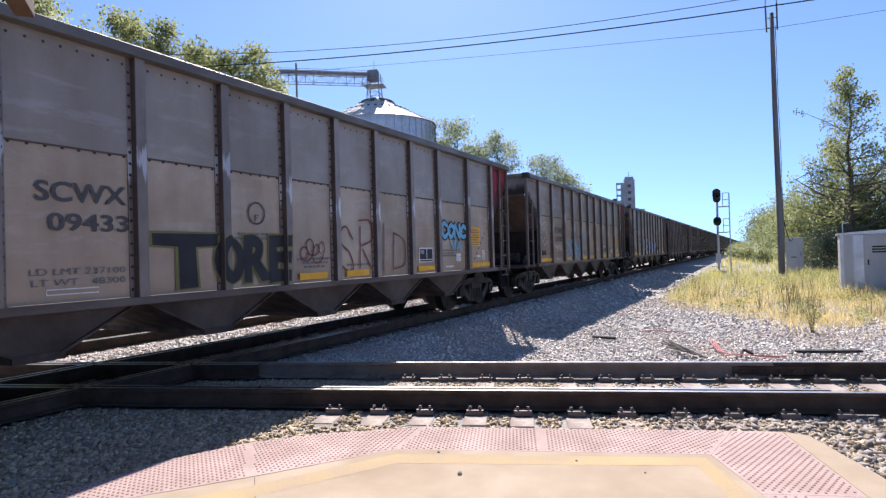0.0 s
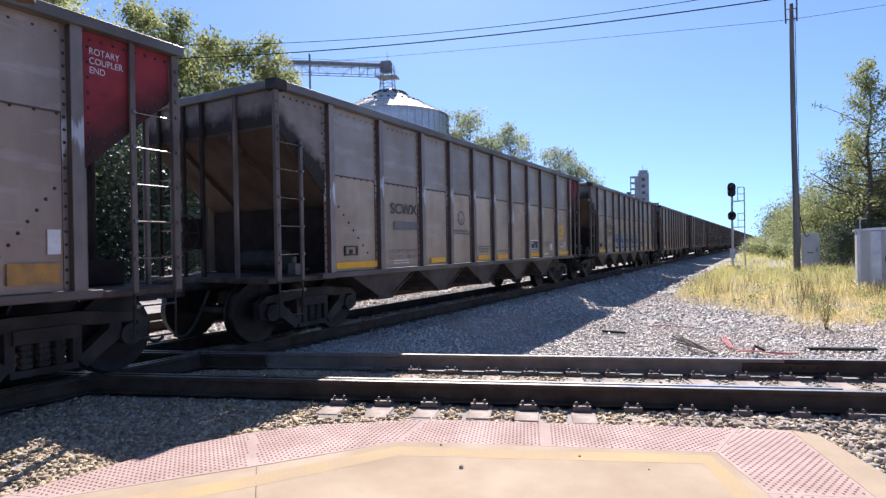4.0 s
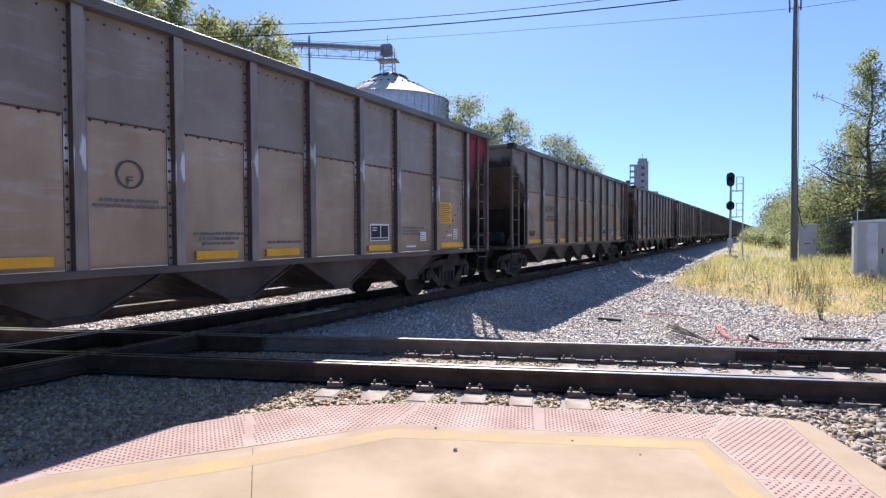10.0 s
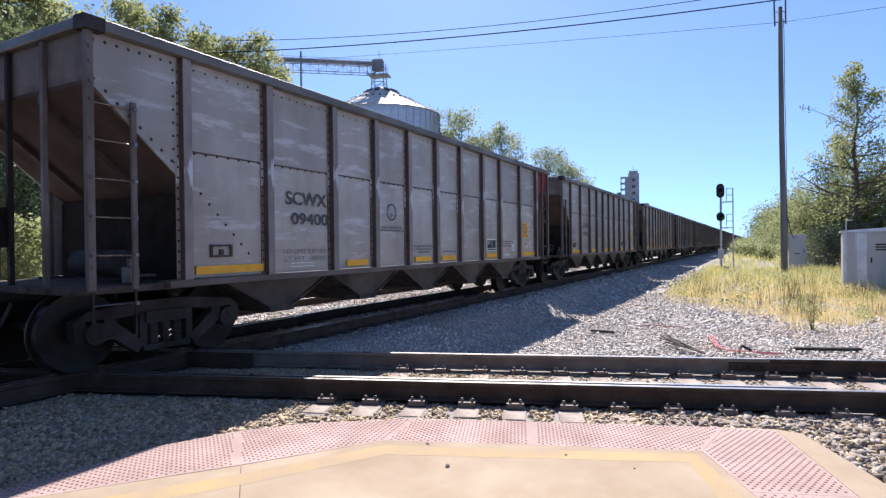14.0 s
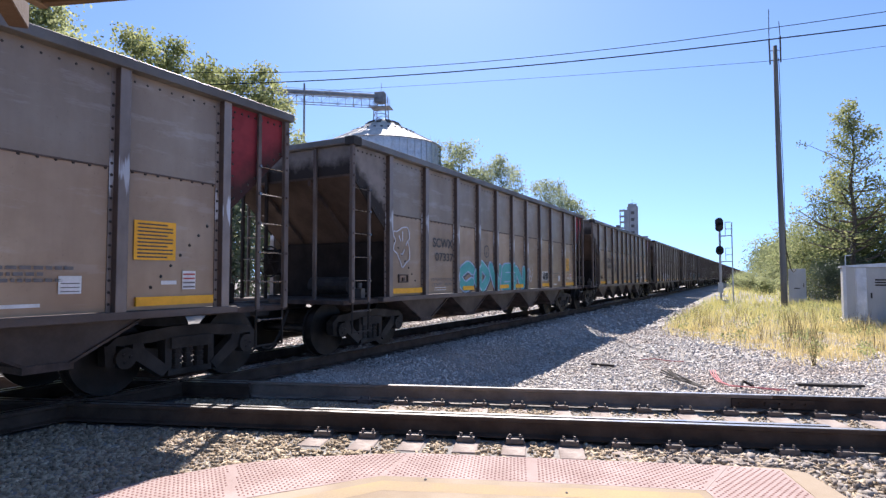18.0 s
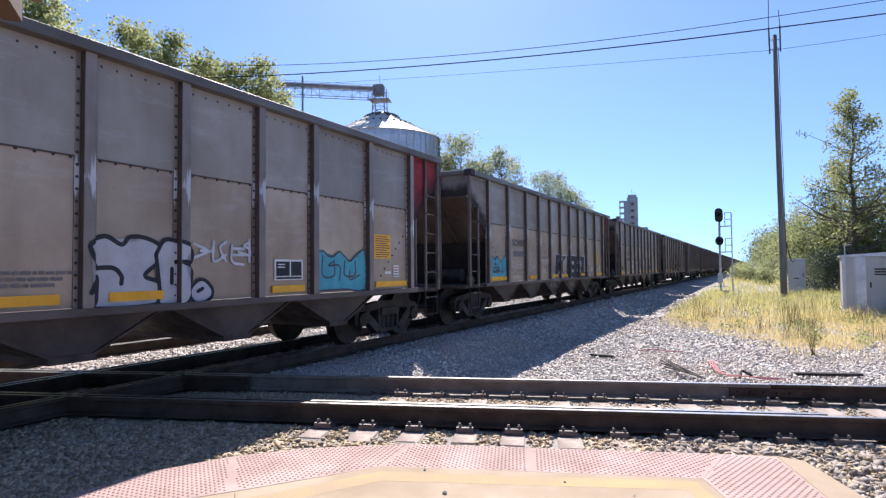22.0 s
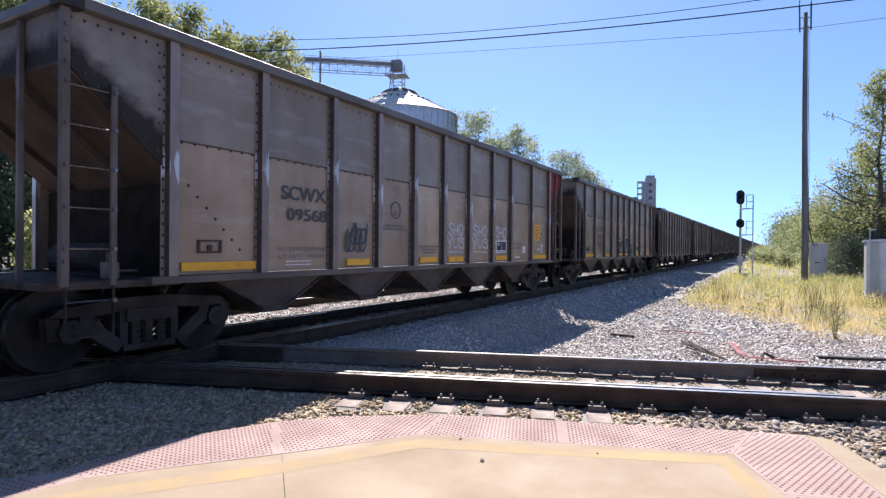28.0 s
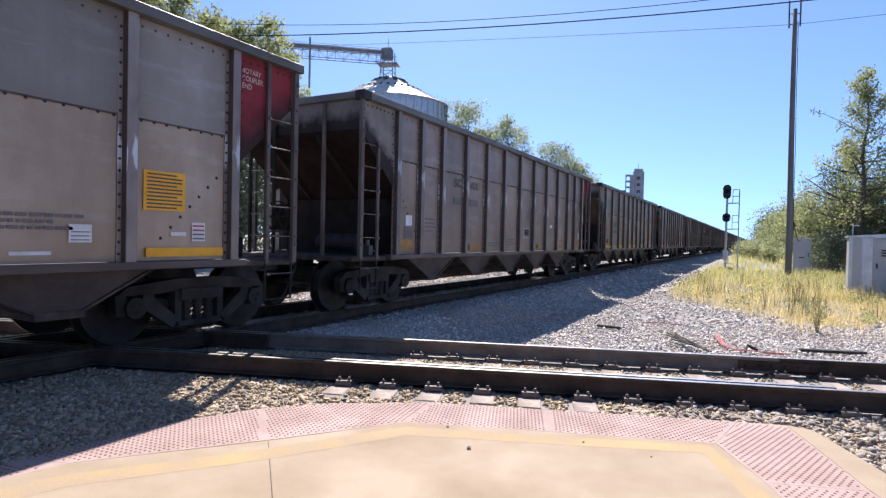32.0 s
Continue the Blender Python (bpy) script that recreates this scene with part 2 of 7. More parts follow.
M_LEAF = leafy("green_leaves", (0.52, 0.52, 0.27), (0.31, 0.35, 0.17), 0.70)
M_LEAFY = leafy("yellowing_leaves", (0.46, 0.45, 0.21), (0.27, 0.31, 0.13), 0.68)
# far crowns: distance haze is painted into the leaf colour
M_LEAFH = leafy("haze_toned_leaves", (0.44, 0.48, 0.30), (0.28, 0.33, 0.20), 0.68)
# leaf colour darkened to carry the shade on the near side of the tree row
M_LEAFS = leafy("shade_dark_leaves", (0.13, 0.17, 0.10), (0.055, 0.085, 0.05), 0.25, gloss=0.6)
M_LEAFD = leafy("grey_green_leaves", (0.27, 0.31, 0.14), (0.12, 0.16, 0.07), 0.58)


def turf(name):
    """Tall grass: straw where it thins out to the gravel, greener behind, in uneven patches."""
    m, nodes, links, bsdf = material(name)
    geo, tc = nodes.new("ShaderNodeNewGeometry"), nodes.new("ShaderNodeTexCoord")
    sep = nodes.new("ShaderNodeSeparateXYZ")
    links.new(tc.outputs["Object"], sep.inputs[0])
    patch = nodes.new("ShaderNodeMath")
    patch.operation = "MULTIPLY_ADD"
    links.new(fractal(nodes, links, 0.45, 5, 0.65), patch.inputs[0])
    patch.inputs[1].default_value = 26.0
    links.new(sep.outputs["Y"], patch.inputs[2])
    far = ramp(nodes, links, patch.outputs[0], 29.5, 45.0)
    straw = mixed(nodes, links, geo.outputs["Random Per Island"], (0.88, 0.72, 0.38), (0.60, 0.47, 0.20))
    green = mixed(nodes, links, geo.outputs["Random Per Island"], (0.72, 0.63, 0.26), (0.37, 0.375, 0.13))
    col = mixed(nodes, links, far, straw, green)
    links.new(col, bsdf.inputs["Base Color"])
    bsdf.inputs["Roughness"].default_value, bsdf.inputs["Specular IOR Level"].default_value = 0.6, 0.2
    tr, mx = nodes.new("ShaderNodeBsdfTranslucent"), nodes.new("ShaderNodeMixShader")
    links.new(col, tr.inputs[0])
    mx.inputs[0].default_value = 0.58
    links.new(bsdf.outputs[0], mx.inputs[1]), links.new(tr.outputs[0], mx.inputs[2])
    links.new(mx.outputs[0], nodes["Material Output"].inputs[0])
    return m


M_GRASS = turf("dry_yellow_green_grass")
M_STRAW = leafy("brown_dry_stalks", (0.29, 0.22, 0.11), (0.13, 0.10, 0.05), 0.3, gloss=0.2)
M_STONE = stony("crushed_grey_ballast", (0.88, 0.84, 0.795), (0.24, 0.222, 0.207), (0.52, 0.46, 0.41), 0.75)
M_FINES = stony("brown_grey_small_stone", (0.70, 0.565, 0.40), (0.17, 0.133, 0.093), (0.36, 0.275, 0.18), 0.3)
M_COARSE = stony("grey_coarse_stone", (0.44, 0.40, 0.365), (0.12, 0.107, 0.096), (0.25, 0.215, 0.185), 0.3)
# ---- ground ----
def ground_z(x, y):
    s, p = x * U.x + y * U.y, x * LEFT.x + y * LEFT.y
    low = -0.62 + 0.2 * min(1, max(0, (s - 25) / 30))
    z = low + 0.03 * noise.noise(Vector((x * 0.5, y * 0.5, 0)))
    for d in (abs(p - MAIN), abs(p - SIDE), abs(y - NEAR - 0.75)):
        z = max(z, -0.225 - max(0, d - 1.75) * 0.36)
    if y < NEAR:
        z = -0.225 if y > -2 else max(-0.6, -0.225 + (y + 2) * 0.1)
    return z + 0.006 * noise.noise(Vector((x * 5, y * 5, 3)))


def spaced(fine, lo, hi, far, grow=1.18):
    out = [lo + fine * k for k in range(int((hi - lo) / fine) + 1)]
    step, a, b = fine, out[0], out[-1]
    while b < far:
        step *= grow
        a, b = a - step, b + step
        out = [a] + out + [b]
    return out


def ground_sheet():
    xs, ys = spaced(0.2, -14, 16, 3000), spaced(0.2, 2, 34, 3200)
    verts = [(x, y, ground_z(x, y)) for y in ys for x in xs]
    w = len(xs)
    faces = [(j * w + i, j * w + i + 1, (j + 1) * w + i + 1, (j + 1) * w + i) for j in range(len(ys) - 1) for i in range(w - 1)]
    me = bpy.data.meshes.new("ground")
    me.from_pydata(verts, [], faces)
    me.materials.append(M_GROUND)
    for f in me.polygons:
        f.use_smooth = True
    return tagged(new("ground", me), "grey gravelly ground with dry patches beside the tracks", "ground", kind="structure")


ground_sheet()


# ---- pieces scattered by the thousand ----
def heap(name, verts, faces_of_one, count, mat, label, category, per):
    """One mesh out of many like pieces: verts is count * per points, each piece with the same faces."""
    f = np.asarray(faces_of_one)
    k = f.shape[1]
    idx = (f[None] + (np.arange(count) * per)[:, None, None]).reshape(-1)
    me = bpy.data.meshes.new(name)
    me.vertices.add(count * per)
    me.vertices.foreach_set("co", np.asarray(verts, np.float32).reshape(-1))
    n = count * len(f)
    me.loops.add(n * k)
    me.loops.foreach_set("vertex_index", idx.astype(np.int32))
    me.polygons.add(n)
    me.polygons.foreach_set("loop_start", (np.arange(n) * k).astype(np.int32))
    me.update(calc_edges=True)
    me.materials.append(mat)
    return me


CUBE = ((4, 5, 6, 7), (0, 1, 5, 4), (1, 2, 6, 5), (2, 3, 7, 6), (3, 0, 4, 7))
CORNERS = np.array([(x, y, z) for z in (-1, 1) for x, y in ((-1, -1), (1, -1), (1, 1), (-1, 1))], float)


def turns(rng, n):
    q = rng.normal(size=(n, 4))
    q /= np.linalg.norm(q, axis=1)[:, None]
    w, x, y, z = q.T
    return np.stack([1 - 2 * (y * y + z * z), 2 * (x * y - z * w), 2 * (x * z + y * w), 2 * (x * y + z * w), 1 - 2 * (x * x + z * z), 2 * (y * z - x * w),
                     2 * (x * z - y * w), 2 * (y * z + x * w), 1 - 2 * (x * x + y * y)], 1).reshape(n, 3, 3)


def stones(rng, xy, lo, hi, sink=0.3):
    n = len(xy)
    size = rng.uniform(lo, hi, n) * 0.5
    own = CORNERS[None] * rng.uniform(0.45, 1.0, (n, 8, 1)) * np.stack([size * rng.uniform(0.9, 1.5, n), size * rng.uniform(0.7, 1.1, n), size * rng.uniform(0.5, 0.85, n)], 1)[:, None]
    a, tx, ty = rng.uniform(0, math.tau, n), rng.normal(0, 0.25, n), rng.normal(0, 0.25, n)
    o = np.zeros((n, 3, 3))
    o[:, 0, 0], o[:, 0, 1], o[:, 1, 0], o[:, 1, 1], o[:, 2, 2] = np.cos(a), -np.sin(a), np.sin(a), np.cos(a), 1
    o[:, 2, 0], o[:, 2, 1] = tx, ty
    v = np.einsum("nij,nkj->nki", o, own)
    z = np.array([ground_z(x, y) for x, y in xy])
    return v + np.stack([xy[:, 0], xy[:, 1], z + size * (rng.uniform(-sink, 0.8, n))], 1)[:, None]


def on_ties(x, y):
    """Whether a place lies on the open top of a tie end of the crossing track."""
    k = (x + 1.08) / 0.484
    if 2.6 < x < 6.5 and 6.2 < y < 7.35 and abs(k - round(k)) * 0.484 < 0.13:
        return True
    return -0.4 < k < 5.4 and abs(k - round(k)) * 0.484 < 0.135 and 5.42 < y < 6


def ballast():
    rng = np.random.default_rng(7)
    # (count, x0, x1, y0, y1, smallest, largest)
    fields = ((21000, -4.5, 6.5, 3.4, 5.95, 0.022, 0.049), (9000, -4.5, 6.5, 3.4, 5.95, 0.012, 0.03), (7500, 2.0, 6.5, 3.0, 5.9, 0.03, 0.066), (13000, -3.5, 1.3, 6.05, 7.45, 0.014, 0.036), (4500, 1.3, 6.5, 6.05, 7.45, 0.012, 0.036), (34000, -5, 7.5, 7.55, 10.5, 0.020, 0.044),
              (26000, -5, 11, 10.5, 15, 0.026, 0.058), (15000, -4, 14, 15, 24, 0.04, 0.08), (7000, -9, -1, 10.5, 24, 0.04, 0.08), (9000, -9, -4.5, 4.0, 10.5, 0.02, 0.045), (15000, -16, -5, 3.0, 14.0, 0.03, 0.06), (4000, -1, 12, 24, 45, 0.07, 0.13))
    out = {M_STONE: [], M_FINES: [], M_COARSE: []}
    for n, x0, x1, y0, y1, a, b in fields:
        xy = np.stack([rng.uniform(x0, x1, n), rng.uniform(y0, y1, n)], 1)
        s, p = xy @ np.array(U.xy), xy @ np.array(LEFT.xy)
        keep = [not on_ties(x, y) and not inside_slab(x, y) for x, y in xy]
        keep &= ~((p < 1.9) & (s > 24))
        for r in (MAIN - GAUGE / 2, MAIN + GAUGE / 2, SIDE - GAUGE / 2, SIDE + GAUGE / 2):
            keep &= abs(p - r) > 0.10
        for r in (NEAR, NEAR + GAUGE):
            keep &= abs(xy[:, 1] - r) > 0.10
        out[M_STONE if y1 > 7.5 else M_FINES if b < 0.05 else M_COARSE].append(stones(rng, xy[keep], a, b))
    v = np.concatenate(out[M_STONE])
    tagged(new("ballast", heap("ballast", v, CUBE, len(v), M_STONE, "", "", 8)), "loose grey crushed stone ballast round the tracks", "gravel", kind="stuff")
    v = np.concatenate(out[M_COARSE])
    tagged(new("coarse_ballast", heap("coarse_ballast", v, CUBE, len(v), M_COARSE, "", "", 8)), "coarse grey stones beside the end of the walkway", "gravel", kind="stuff")
    v = np.concatenate(out[M_FINES])
    tagged(new("fine_ballast", heap("fine_ballast", v, CUBE, len(v), M_FINES, "", "", 8)), "small brown-grey stones between the walkway and the rails", "gravel", kind="stuff")


SLAB = [(-3.9, 1.2), (-2.95, 2.6), (-2.42, 3.38), (-1.9, 4.33), (-1.45, 4.75), (-0.93, 5.03), (-0.05, 5.27), (1.5, 5.30), (3.0, 5.31), (3.16, 5.22), (3.22, 4.4), (3.26, 3.0), (3.3, 1.0)]


def inside(poly, x, y):
    hit = False
    for (x0, y0), (x1, y1) in zip(poly, poly[1:] + poly[:1]):
        if (y0 > y) != (y1 > y) and x < (x1 - x0) * (y - y0) / (y1 - y0) + x0:
            hit = not hit
    return hit


def inside_slab(x, y):
    return inside(SLAB + [(3.3, -6), (-3.9, -6)], x, y)


def pavement():
    pav = empty("pavement", Matrix(), "tan concrete walkway end with faded red tactile mats beside the crossing track", "pavement", kind="structure")
    bm = bmesh.new()                                       # slab split by a joint
    prism(bm, [(-7, -6), (-0.30, -6), (-0.47, 2.9), (-1.045, 4.03), (-2.1, 3.37), (-2.55, 2.75), (-3.3, 1.5), (-7, -1)], "z", -0.30, -0.1664)
    part("concrete_slab", bm, M_CONCRETE, pav)
    bm = bmesh.new()
    prism(bm, [(-0.292, -6), (2.9, -6), (2.44, 1.0), (2.40, 3.0), (2.34, 4.0), (2.25, 4.70), (1.0, 4.69), (-0.16, 4.663), (-1.038, 4.033), (-0.461, 2.9)], "z", -0.30, -0.1664)
    part("concrete_slab", bm, M_CONCRETE, pav)
    bm = bmesh.new()
    prism(bm, SLAB + [(3.3, -5.9), (-3.9, -5.9)], "z", -0.33, -0.1690)
    part("footing", bm, M_CONCRETE, pav, "concrete bed below the mats")
    bm = bmesh.new()
    prism(bm, [(-0.2985, -5.9), (-0.2935, -5.9), (-0.4625, 2.9), (-1.0385, 4.026), (-1.0435, 4.026), (-0.4685, 2.9)], "z", -0.25, -0.1682)
    part("joint_filler", bm, M_DARK, pav, "dark joint between the slabs")
    groups = (([(-7, -1), (-3.3, 1.5), (-2.1, 3.37), (-2.42, 3.38), (-2.95, 2.6), (-3.9, 1.2), (-7.4, -0.6)]),
              ([(-2.1, 3.372), (-1.072, 4.028), (-1.45, 4.75), (-1.9, 4.33), (-2.42, 3.385)]),
              ([(-1.0715, 4.0285), (-0.158, 4.662), (-0.047, 5.27), (-0.93, 5.03), (-1.4495, 4.7505)]),
              ([(-0.157, 4.662), (1.0, 4.692), (1.0, 5.285), (-0.045, 5.27)]), ([(1.001, 4.692), (2.251, 4.702), (2.60, 5.305), (1.001, 5.285)]),
              ([(2.253, 4.702), (2.341, 4.0), (2.95, 4.0), (2.98, 5.27), (2.605, 5.305)]), ([(2.341, 3.997), (2.401, 3.0), (3.0, 3.0), (2.95, 3.997)]), ([(2.401, 2.997), (2.441, 1.0), (3.05, 1.0), (3.0, 2.997)]))
    for g in groups:
        bm = bmesh.new()
        prism(bm, g, "z", -0.30, -0.166)
        mat = part("tactile_mat", bm, M_TILE, pav)
        cx, cy = sum(a for a, b in g) / len(g), sum(b for a, b in g) / len(g)
        small = [(cx + (a - cx) * 0.95, cy + (b - cy) * 0.95) for a, b in g]
        pts, turn = [], math.atan2(g[1][1] - g[0][1], g[1][0] - g[0][0]) + radians(45)
        ca, sa = math.cos(turn), math.sin(turn)
        for i in range(-60, 61):
            for j in range(-60, 61):
                x, y = cx + (i * ca - j * sa) * 0.042, cy + (i * sa + j * ca) * 0.042
                if y > 1.9 and inside(small, x, y):
                    pts.append((x, y))
        if not pts:
            continue
        base = [(0.0105 * math.cos(a), 0.0105 * math.sin(a), 0) for a in np.arange(8) * math.tau / 8] + [(0.006 * math.cos(a), 0.006 * math.sin(a), 0.005) for a in np.arange(8) * math.tau / 8]
        v = np.array(base)[None] + np.array([(x, y, -0.1665) for x, y in pts])[:, None]
        quads = [(k, (k + 1) % 8, 8 + (k + 1) % 8, 8 + k) for k in range(8)] + [(8, 9, 10, 11), (8, 11, 12, 15), (12, 13, 14, 15)]
        tagged(part("domes", heap("domes", v, quads, len(pts), M_DOME, "", "", 16), None, mat), kind="stuff")
    path = [Vector(p) for p in ((-3.08, 1.45), (-1.93, 3.12), (-0.96, 3.77), (-0.10, 4.46), (2.14, 4.545), (2.27, 3.1), (2.315, 1.0))]
    bm = bmesh.new()
    rows = []
    for k, p in enumerate(path):
        d = (path[min(k + 1, len(path) - 1)] - path[max(k - 1, 0)]).normalized()
        n = Vector((-d.y, d.x)) * 0.10
        rows.append([bm.verts.new((*(p + n * f), z)) for f, z in ((-1, -0.1656), (1, -0.1656))])
    for q, r in zip(rows, rows[1:]):
        for j in range(1):
            bm.faces.new((q[j], r[j], r[j + 1], q[j + 1]))
    bmesh.ops.recalc_face_normals(bm, faces=bm.faces[:])
    if max(bm.faces, key=lambda f: abs(f.normal.z)).normal.z < 0:
        bmesh.ops.reverse_faces(bm, faces=bm.faces[:])
    part("painted_line", bm, M_LINE, pav, "worn yellow painted line")
    bm = bmesh.new()
    prism(bm, [(2.99, 5.28), (2.955, 4.0), (3.005, 3.0), (3.06, 1.0), (3.20, 1.0), (3.15, 3.0), (3.10, 4.4), (3.10, 5.16)], "z", -0.32, -0.166)
    part("edge_kerb", bm, M_CONCRETE, pav, "pinkish concrete edge strip")


def grows(x, y):
    s, p = x * U.x + y * U.y, x * LEFT.x + y * LEFT.y
    if p > 2.3 or s < 12.5:
        return 0.0
    front = 22.5 - (2.3 - p) * 1.75 if p > -1.5 else 15.6 + (p + 1.5) * 0.25
    front += 0.6 * noise.noise(Vector((x * 0.9, y * 0.9, 9)))
    return min(1.0, max(0.0, (s - front) / 3.4 + 0.12))


def blades(rng, n, x0, x1, y0, y1, lo, hi, width, lean=0.35):
    xy = np.stack([rng.uniform(x0, x1, n), rng.uniform(y0, y1, n)], 1)
    keep = np.array([rng.random() < grows(x, y) * (0.22 + 0.78 * (noise.noise(Vector((x * 0.8, y * 0.8, 0))) > 0.02)) for x, y in xy])
    xy = xy[keep]
    n = len(xy)
    z = np.array([ground_z(x, y) for x, y in xy])
    h = rng.uniform(lo, hi, n) * np.array([0.75 + 0.5 * noise.noise(Vector((x * 0.45, y * 0.45, 5))) for x, y in xy])
    a, b = rng.uniform(0, math.tau, n), rng.uniform(0, math.tau, n)
    w = width * rng.uniform(0.6, 1.3, n)
    side = np.stack([np.cos(a) * w, np.sin(a) * w, 0 * a], 1)
    bend = np.stack([np.cos(b), np.sin(b), 0 * b], 1) * (h * rng.uniform(0.05, lean, n))[:, None]
    root = np.stack([xy[:, 0], xy[:, 1], z - 0.02], 1)
    up = np.stack([0 * h, 0 * h, h], 1)
    mid = root + up * 0.55 + bend * 0.35
    return np.stack([root - side, root + side, mid - side * 0.8, mid + side * 0.8, root + up + bend, root + up + bend + side * 0.2], 1)


def meadow():
    rng = np.random.default_rng(3)
    v = np.concatenate([blades(rng, 34000, 3, 16, 11, 24, 0.12, 0.46, 0.006, 0.75), blades(rng, 30000, 5, 26, 22, 42, 0.25, 0.7, 0.010, 0.7), blades(rng, 16000, 10, 50, 40, 95, 0.35, 0.8, 0.028), blades(rng, 60000, 3, 22, 11, 34, 0.05, 0.16, 0.009, 1.2), blades(rng, 9000, 3, 16, 11, 26, 0.3, 0.6, 0.004, 0.9)])
    tagged(new("grass", heap("grass", v, ((0, 1, 3, 2), (2, 3, 5, 4)), len(v), M_GRASS, "", "", 6)), "tall dry yellow-green grass beside the gravel", "grass", kind="stuff")
    clump = np.array([(x, y) for x, y in zip(rng.uniform(4, 18, 900), rng.uniform(13, 30, 900)) if grows(x, y) > 0.5][:70])
    v = blades(rng, 900, 4, 18, 12, 30, 0.55, 0.95, 0.006, 0.35)
    for x, y in clump:
        v = np.concatenate([v, blades(rng, 18, x - 0.22, x + 0.22, y - 0.22, y + 0.22, 0.6, 1.25, 0.007, 0.3)])
    tagged(new("weed_stalks", heap("weed_stalks", v, ((0, 1, 3, 2), (2, 3, 5, 4)), len(v), M_STRAW, "", "", 6)), "brown dead weed stalks standing in the grass", "weeds", kind="stuff")


# domes in a darker red than the mats below them
M_DOME = surface("darker_red_domes", (0.31, 0.16, 0.135), (0.24, 0.12, 0.10), 0.85, 0, 3, 80, 0)
M_LINE = surface("faded_yellow_paint", (0.44, 0.315, 0.145), (0.40, 0.305, 0.205), 0.9, 0, 2.2, 60, 0.1, spread=(0.33, 0.62))
ballast()
pavement()
meadow()

# ---- tracks ----
def rail_mesh(length, top=0.0, h=0.186, side=None):
    """A flat-bottomed rail along +x, its head's top at z = top."""
    prof = [(-0.075, -h), (0.075, -h), (0.075, -h + 0.012), (0.012, -h + 0.03), (0.009, -0.05), (0.036, -0.038), (0.037, -0.008), (0.028, 0),
            (-0.028, 0), (-0.037, -0.008), (-0.036, -0.038), (-0.009, -0.05), (-0.012, -h + 0.03), (-0.075, -h + 0.012)]
    bm = bmesh.new()
    prism(bm, [(y, z + top) for y, z in prof], "x", 0, length)
    me = meshed("rail", bm, [side or M_RAIL, M_RAILTOP])
    for f in me.polygons:
        if f.normal.z > 0.9 and f.center.z > top - 0.004:
            f.material_index = 1
    return me


def tie_mesh(length=2.6):
    bm = box(-0.115, -length / 2, -0.38, 0.115, length / 2, -0.205)
    return meshed("tie", bevelled(bm, 0.008), M_TIE)


def plate_mesh(clamps):
    bm = bmesh.new()
    cuboid(bm, -0.095, -0.19, -0.206, 0.095, 0.19, -0.187)
    for sy in (-1, 1) if clamps else ():                  # clamp blocks with two bolts each
        prism(bm, [(sy * 0.20, -0.205), (sy * 0.195, -0.158), (sy * 0.13, -0.150), (sy * 0.06, -0.170), (sy * 0.08, -0.205)], "x", -0.082, 0.082)
        for sx in (-0.05, 0.05):
            tube(bm, (sx, sy * 0.155, -0.156), (sx, sy * 0.155, -0.138), 0.018, n=6)
            tube(bm, (sx, sy * 0.155, -0.138), (sx, sy * 0.155, -0.124), 0.012, n=6)
    return meshed("tie_plate", bm, M_PLATE)


M_PLATE = surface("worn_rail_clamp_steel", (0.17, 0.135, 0.115), (0.08, 0.06, 0.05), 0.65, 0.2, 5, 60)
TIE, PLATE, CLAMP = tie_mesh(), plate_mesh(False), plate_mesh(True)


def track(name, m, length, label, first_tie, ties, step, tops=(0.0, 0.0), clamps=False):
    tr = empty(name, m, label, "railway track", kind="structure")
    for k, y in enumerate((-GAUGE / 2, GAUGE / 2)):
        if clamps and k:                                    # the far rail is jointed: a paler length meets a darker one
            part("rail", rail_mesh(JOINT - 0.004, tops[k], side=M_RAILPALE), None, tr, "paler rust-brown length of rail", m=pose(0, y, 0))
            part("rail", rail_mesh(length - JOINT - 0.004, tops[k]), None, tr, m=pose(JOINT + 0.004, y, 0))
            for sy in (-1, 1):
                bm = bmesh.new()
                prism(bm, [(y + sy * 0.012, -0.152), (y + sy * 0.040, -0.145), (y + sy * 0.026, -0.10), (y + sy * 0.034, -0.05), (y + sy * 0.012, -0.048)], "x", JOINT - 0.45, JOINT + 0.45)
                for dx in (-0.36, -0.22, -0.08, 0.08, 0.22, 0.36):
                    tube(bm, (JOINT + dx, y + sy * 0.026, -0.10), (JOINT + dx, y + sy * 0.055, -0.10), 0.018, n=6)
                part("joint_bar", bm, M_RAIL, tr, "bolted joint bar")
            continue
        part("rail", rail_mesh(length, tops[k], side=M_RAILDARK if name == "second_track" else None), None, tr, m=pose(0, y, 0))
    rnd = random.Random(5)
    for k in range(ties):
        x = first_tie + step * k + rnd.uniform(-0.02, 0.02)
        t = part("tie", TIE, None, tr, m=pose(x, rnd.uniform(-0.05, 0.05), rnd.uniform(-0.012, 0.0) - (0.06 if clamps and x < 38.8 else 0), 0, 0, rnd.uniform(-1, 1)))
        for y in (-GAUGE / 2, GAUGE / 2) if name != "second_track" else ():
            part("tie_plate", CLAMP if clamps and x > 38.8 else PLATE, None, tr, m=pose(x, y, -0.06 if clamps and x < 38.8 else 0, 0, 0, rnd.uniform(-2, 2)))
    return tr


